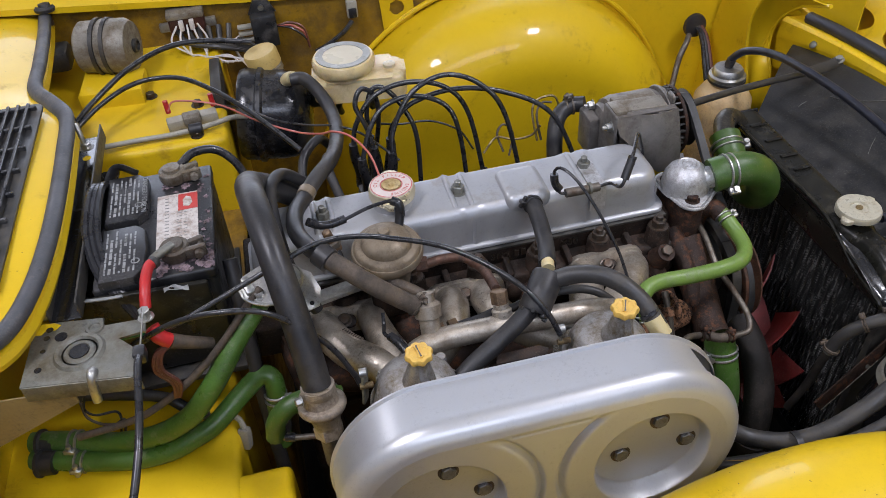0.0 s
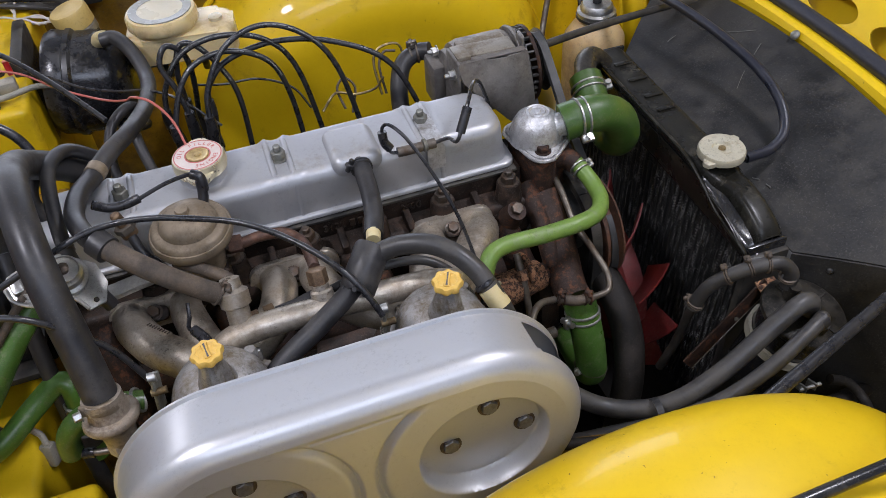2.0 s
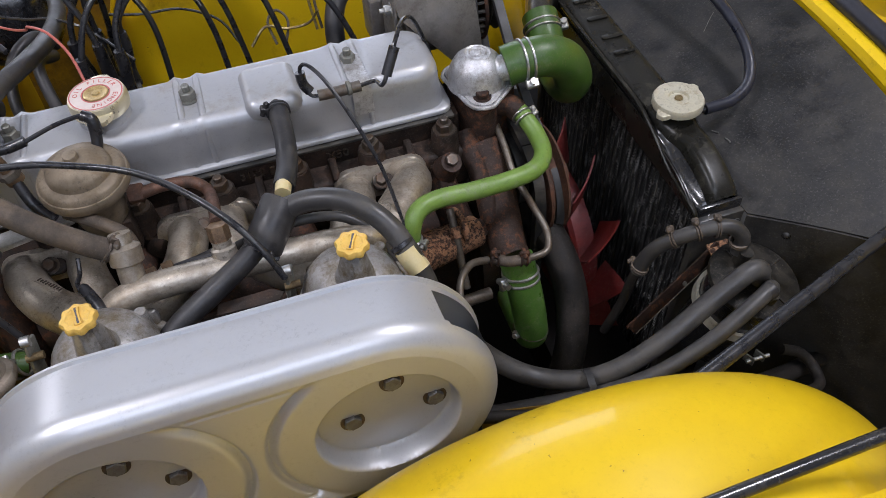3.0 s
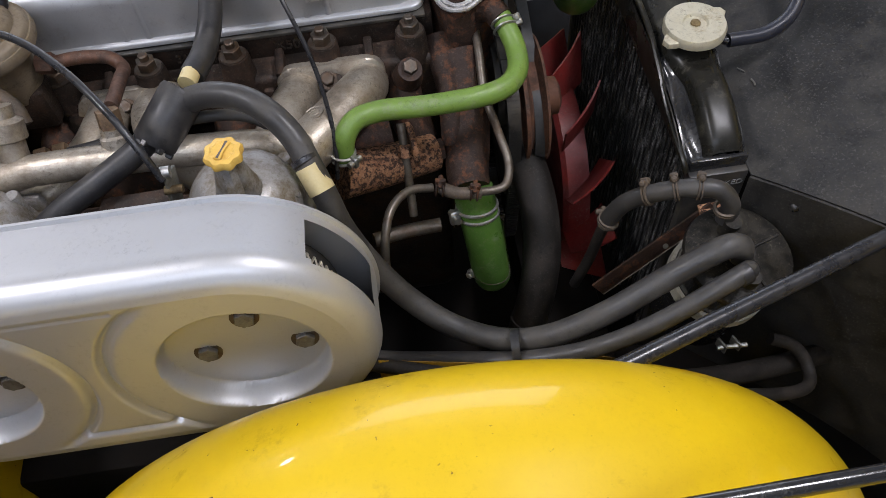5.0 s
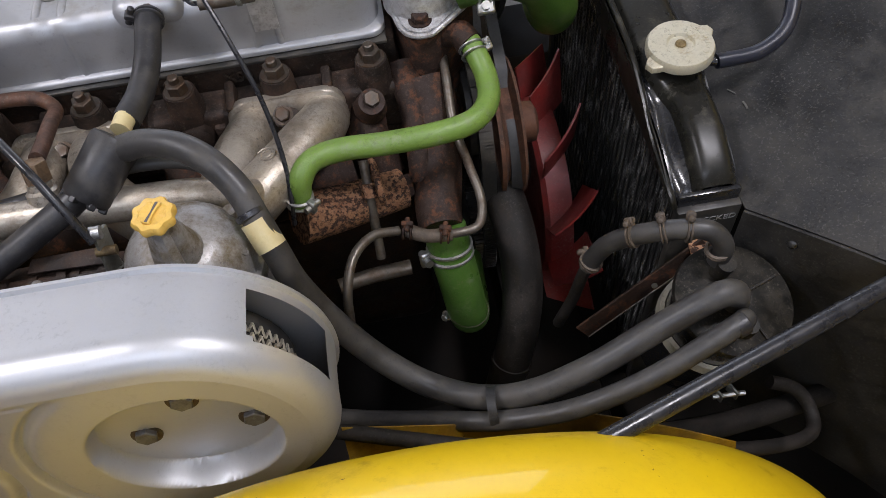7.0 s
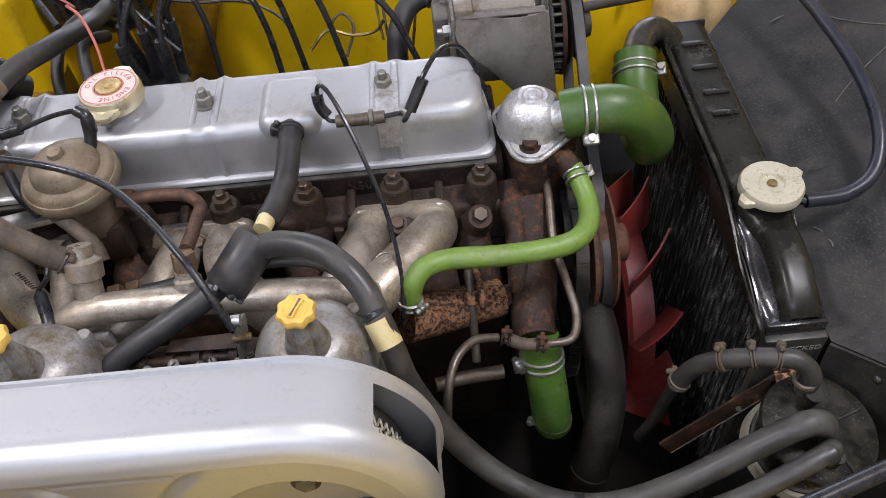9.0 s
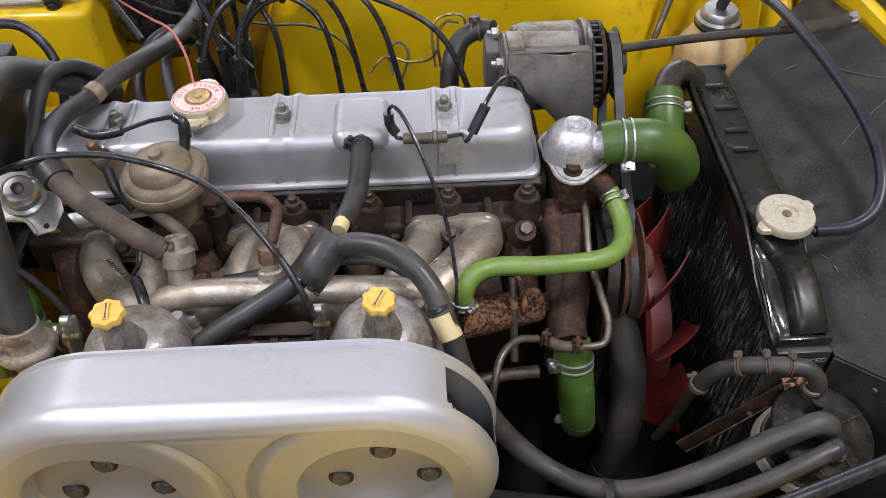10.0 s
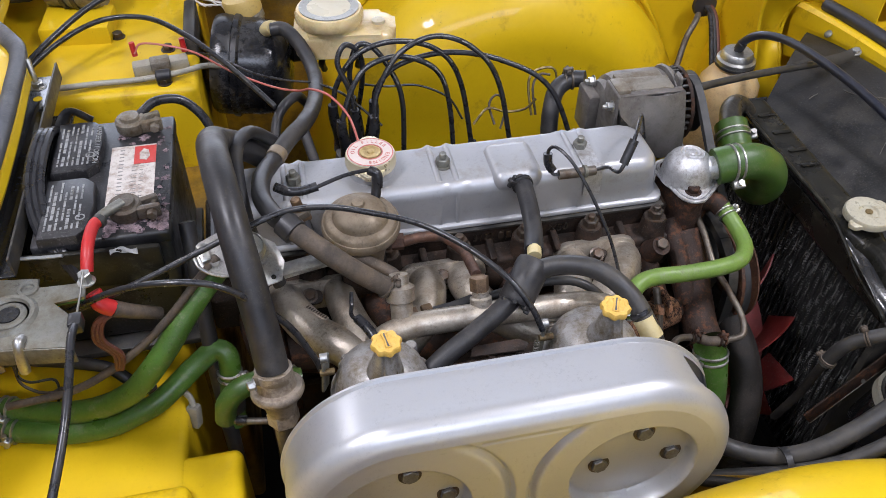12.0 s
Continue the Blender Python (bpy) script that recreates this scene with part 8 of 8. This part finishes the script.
hose("washer_tube", [(-0.36, 1.215, 0.855), (-0.31, 1.27, 0.872), (-0.25, 1.31, 0.882), (-0.18, 1.30, 0.885), (-0.12, 1.24, 0.882), (-0.07, 1.18, 0.868), (-0.03, 1.13, 0.85), (0.0, 1.09, 0.835)], 0.0042, LEAD, "black tube arching towards the engine", "hose", 10)
hose("brake_line", [(0.86, 1.44, 0.72), (0.845, 1.42, 0.715), (0.825, 1.405, 0.690), (0.808, 1.385, 0.655), (0.79, 1.36, 0.62)], 0.0062, STEEL_PIPE, "metal brake line at the wheel housing", "pipe", 10)
gr = thing("wing_grommet", (0.96, 1.585, 0.66), "black grommet with cables through the inner wing", "grommet")
part("ring", lathe([(0.016, 0), (0.028, 0.0), (0.026, 0.008), (0.018, 0.010)], aim((0.945, 1.566, 0.672), (0, -1, 0.1)), 28), RUBBER, gr)
for j in range(3):
    part("cable", tube([(0.945 + 0.006 * j, 1.565, 0.672), (0.948 + 0.006 * j, 1.53, 0.655), (0.94 + 0.008 * j, 1.48, 0.60), (0.93 + 0.01 * j, 1.42, 0.53)], 0.0055, 8, 5), (LEAD, RUBBER, RED_BROWN)[j], gr)

# ---- front: bottle, canister, rods ----
wb = thing("washer_bottle", (0.873, 1.285, 0.52), "tan plastic overflow bottle with metal cap", "bottle")
WB = Matrix.Translation((0.862, 1.275, 0.008))
part("bottle", lathe([(0, 0.50), (0.052, 0.50), (0.058, 0.508), (0.059, 0.63), (0.057, 0.655), (0.044, 0.676), (0.032, 0.686), (0.030, 0.700), (0, 0.700)], WB, 40), BOTTLE, wb)
part("cap", lathe([(0.034, 0.696), (0.0365, 0.699), (0.0365, 0.706), (0.031, 0.709), (0.030, 0.717), (0.026, 0.722), (0.008, 0.723), (0, 0.723)], WB, 36), CHROME, wb, "bright metal cap")
part("seal_ring", lathe([(0.030, 0.692), (0.0378, 0.694), (0.0378, 0.6985), (0.030, 0.700)], WB, 36, None, None, True), RUBBER, wb)
ov = hose("overflow_tube", [(0.860, 1.275, 0.728), (0.864, 1.270, 0.752), (0.876, 1.244, 0.778), (0.893, 1.19, 0.795), (0.902, 1.10, 0.806), (0.914, 1.0, 0.806), (0.922, 0.90, 0.798), (0.920, 0.83, 0.782), (0.904, 0.785, 0.762), (0.870, 0.764, 0.752), (0.825, 0.760, 0.752)], 0.0076, BLUE_TUBE, "blue-black rubber overflow tube", "hose", 12)
part("end_collar", lathe([(0.0077, -0.008), (0.0092, -0.007), (0.0092, 0.007), (0.0077, 0.008)], aim((0.862, 1.273, 0.741), (0.2, -0.2, 1)), 18, None, None, True), RUBBER, ov, "black rubber end collar")
ty = thing("bonnet_stay", (0.62, 1.03, 0.82), "long black stay rod bolted to the shield", "rod")
part("rod", tube([(0.615, 1.025, 0.830), (0.76, 1.078, 0.808), (0.93, 1.132, 0.780)], 0.0062, 12, 6), SATIN_BLACK, ty)
part("flat_end", tube([(0.93, 1.132, 0.780), (0.98, 1.146, 0.776), (1.020, 1.160, 0.776)], 0.010, 10, 5, flat=0.3), SATIN_BLACK, ty)
part("bolt", hexbolt(aim((1.015, 1.158, 0.777), (-0.3, -0.1, 1)), 0.007, 0.007), CHROME, ty)
for q in ((1.038, 1.268, 0.751), (1.036, 0.953, 0.790), (1.036, 0.66, 0.772)):
    single("panel_screw", lathe([(0, 0.005), (0.004, 0.0045), (0.0075, 0.002), (0.0085, 0), (0, 0)], aim(q, (-0.7, 0, 0.7)), 16), GALV, "zinc screw holding the shield board", "screw", "shield screws")
can = thing("charcoal_canister", (0.78, 0.545, 0.54), "dusty black charcoal canister with hose ports", "canister")
CN = aim((0.780, 0.542, 0.681), (0.13, -0.14, 0.97))
part("lid", lathe([(0, 0.003), (0.047, 0.002), (0.052, -0.001), (0.053, -0.006), (0.049, -0.010), (0.047, -0.014)], CN @ Matrix.Diagonal((1.04, 1.04, 1, 1)), 44), CANISTER, can, "round dusty black lid")
part("body", lathe([(0.046, -0.01), (0.047, -0.03), (0.047, -0.13), (0.04, -0.14), (0, -0.14)], CN, 40), BLACK, can)
part("band", lathe([(0.0475, -0.048), (0.0520, -0.048), (0.0520, -0.062), (0.0475, -0.062)], CN, 40, None, None, True), GREY_WIRE, can, "pale metal band")
for a in range(4):
    part("lid_rib", rbox(CN @ Matrix.Rotation(radians(20 + 90 * a), 4, "Z") @ Matrix.Translation((0.030, 0, 0.003)), 0.034, 0.003, 0.002, 0.0006, 1), CANISTER, can)
part("port", tube([CN @ Vector((0.006, -0.003, 0)), CN @ Vector((0.006, -0.004, 0.020))], 0.009, 14, 3), CANISTER, can)
part("port", tube([CN @ Vector((0.031, -0.002, 0)), CN @ Vector((0.031, -0.003, 0.016))], 0.008, 14, 3), CANISTER, can)
part("port", tube([CN @ Vector((-0.026, -0.008, 0)), CN @ Vector((-0.026, -0.008, 0.022))], 0.009, 14, 3), CANISTER, can)
part("spring_clip", tube([CN @ Vector((0.020, -0.004, 0.020)), CN @ Vector((0.012, -0.022, 0.020)), CN @ Vector((-0.004, -0.020, 0.020)), CN @ Vector((-0.008, -0.004, 0.020))], 0.0018, 6, 5), NYLON, can)
part("clamp_bolt", tube([(0.762, 0.490, 0.588), (0.792, 0.488, 0.590)], 0.0026, 8, 3), CHROME, can)
for x in (0.767, 0.782):
    part("clamp_ear", rbox(Matrix.Translation((x, 0.492, 0.588)) @ Matrix.Rotation(0.4, 4, "Z"), 0.0025, 0.014, 0.014, 0.001), GALV, can)
ch = hose("canister_hose", [(0.772, 0.512, 0.700), (0.764, 0.503, 0.716), (0.735, 0.492, 0.712), (0.68, 0.478, 0.690), (0.62, 0.475, 0.662), (0.56, 0.484, 0.640), (0.50, 0.502, 0.622), (0.43, 0.525, 0.60), (0.36, 0.55, 0.585), (0.28, 0.57, 0.57)], 0.0092, RUBBER_DUSTY, "second black rubber hose from the canister")
part("end_sleeve", lathe([(0.0093, -0.006), (0.0101, -0.005), (0.0101, 0.005), (0.0093, 0.006)], aim((0.760, 0.500, 0.716), (0.9, 0.3, 0.1)), 18, None, None, True), RUBBER, ch)
ih = hose("purge_hose", [(0.770, 0.572, 0.700), (0.772, 0.574, 0.722), (0.758, 0.582, 0.738), (0.728, 0.590, 0.736), (0.700, 0.602, 0.718), (0.682, 0.610, 0.698), (0.671, 0.612, 0.676), (0.667, 0.612, 0.662)], 0.0092, RUBBER_DUSTY, "grey-black purge hose with spring clips")
for q, w in (((0.722, 0.592, 0.733), (1, -0.2, 0.3)), ((0.700, 0.602, 0.718), (0.8, -0.4, 0.6)), ((0.768, 0.574, 0.716), (0, 0, 1)), ((0.742, 0.586, 0.7375), (1, -0.3, 0.0)), ((0.669, 0.612, 0.668), (0.3, 0, 1))):
    part("spring_clip", clamp(q, w, 0.0092, MOTOR, 0.0025, (0.2, 0.6, 1), 0.003), RUBBER_BROWN, ih)
part("end_pipe", tube([(0.668, 0.612, 0.664), (0.664, 0.614, 0.645), (0.658, 0.618, 0.59), (0.650, 0.63, 0.52)], 0.0062, 12, 5), RUBBER_DARK, ih, "thin dark pipe end")
tie = single("cable_tie", lathe([(0.017, -0.004), (0.019, -0.004), (0.019, 0.004), (0.017, 0.004)], aim((0.553, 0.498, 0.640), (1, -0.1, 0.15)), 24, None, None, True), PLASTIC, "black cable tie round two hoses", "cable tie")
st1 = thing("support_strap", (0.72, 0.605, 0.61), "flat rusty steel strap with bare worn edge", "strap")
part("bar", rbox(aim((0.725, 0.605, 0.610), (0.117, 0.024, 0.088), (0, -1, 0.2)), 0.022, 0.003, 0.155, 0.001), RUST, st1)
part("worn_edge", rbox(aim((0.725, 0.605, 0.610), (0.117, 0.024, 0.088), (0, -1, 0.2)) @ Matrix.Translation((-0.0108, 0, 0)), 0.0016, 0.0038, 0.154, 0.0004), MOTOR, st1, "bare worn edge")
part("hole", lathe([(0, 0), (0.003, 0), (0.003, 0.001), (0, 0.001)], aim((0.735, 0.6015, 0.620), (-0.2, -0.9, 0.5)), 12), GALV, st1)
part("rusty_tab", rbox(aim((0.783, 0.612, 0.655), (0, -0.3, 1)), 0.03, 0.022, 0.003, 0.001), RUST_PALE, st1)
hose("nose_hose", [(0.40, 0.500, 0.655), (0.47, 0.478, 0.655), (0.55, 0.455, 0.652), (0.63, 0.442, 0.640), (0.72, 0.438, 0.605), (0.81, 0.442, 0.560), (0.862, 0.456, 0.530), (0.874, 0.480, 0.526), (0.862, 0.50, 0.540), (0.835, 0.508, 0.552)], 0.0070, RUBBER_DARK, "black rubber hose looping beside the canister")
hose("nose_hose", [(0.62, 0.46, 0.61), (0.75, 0.47, 0.56), (0.88, 0.50, 0.50), (1.0, 0.53, 0.46)], 0.012, RUBBER_DARK, "thick dark hose running to the nose")
hose("bonnet_rod", [(0.60, 0.409, 0.745), (0.75, 0.459, 0.741), (0.90, 0.509, 0.736), (0.985, 0.537, 0.733)], 0.0078, LEAD, "glossy black bonnet stay rod", "rod", 14)
hose("bonnet_rod", [(0.40, 0.270, 0.842), (0.60, 0.274, 0.845), (0.85, 0.278, 0.846), (1.05, 0.284, 0.842)], 0.0060, BLACK, "glossy black prop rod lying over the wheel housing", "rod", 14)
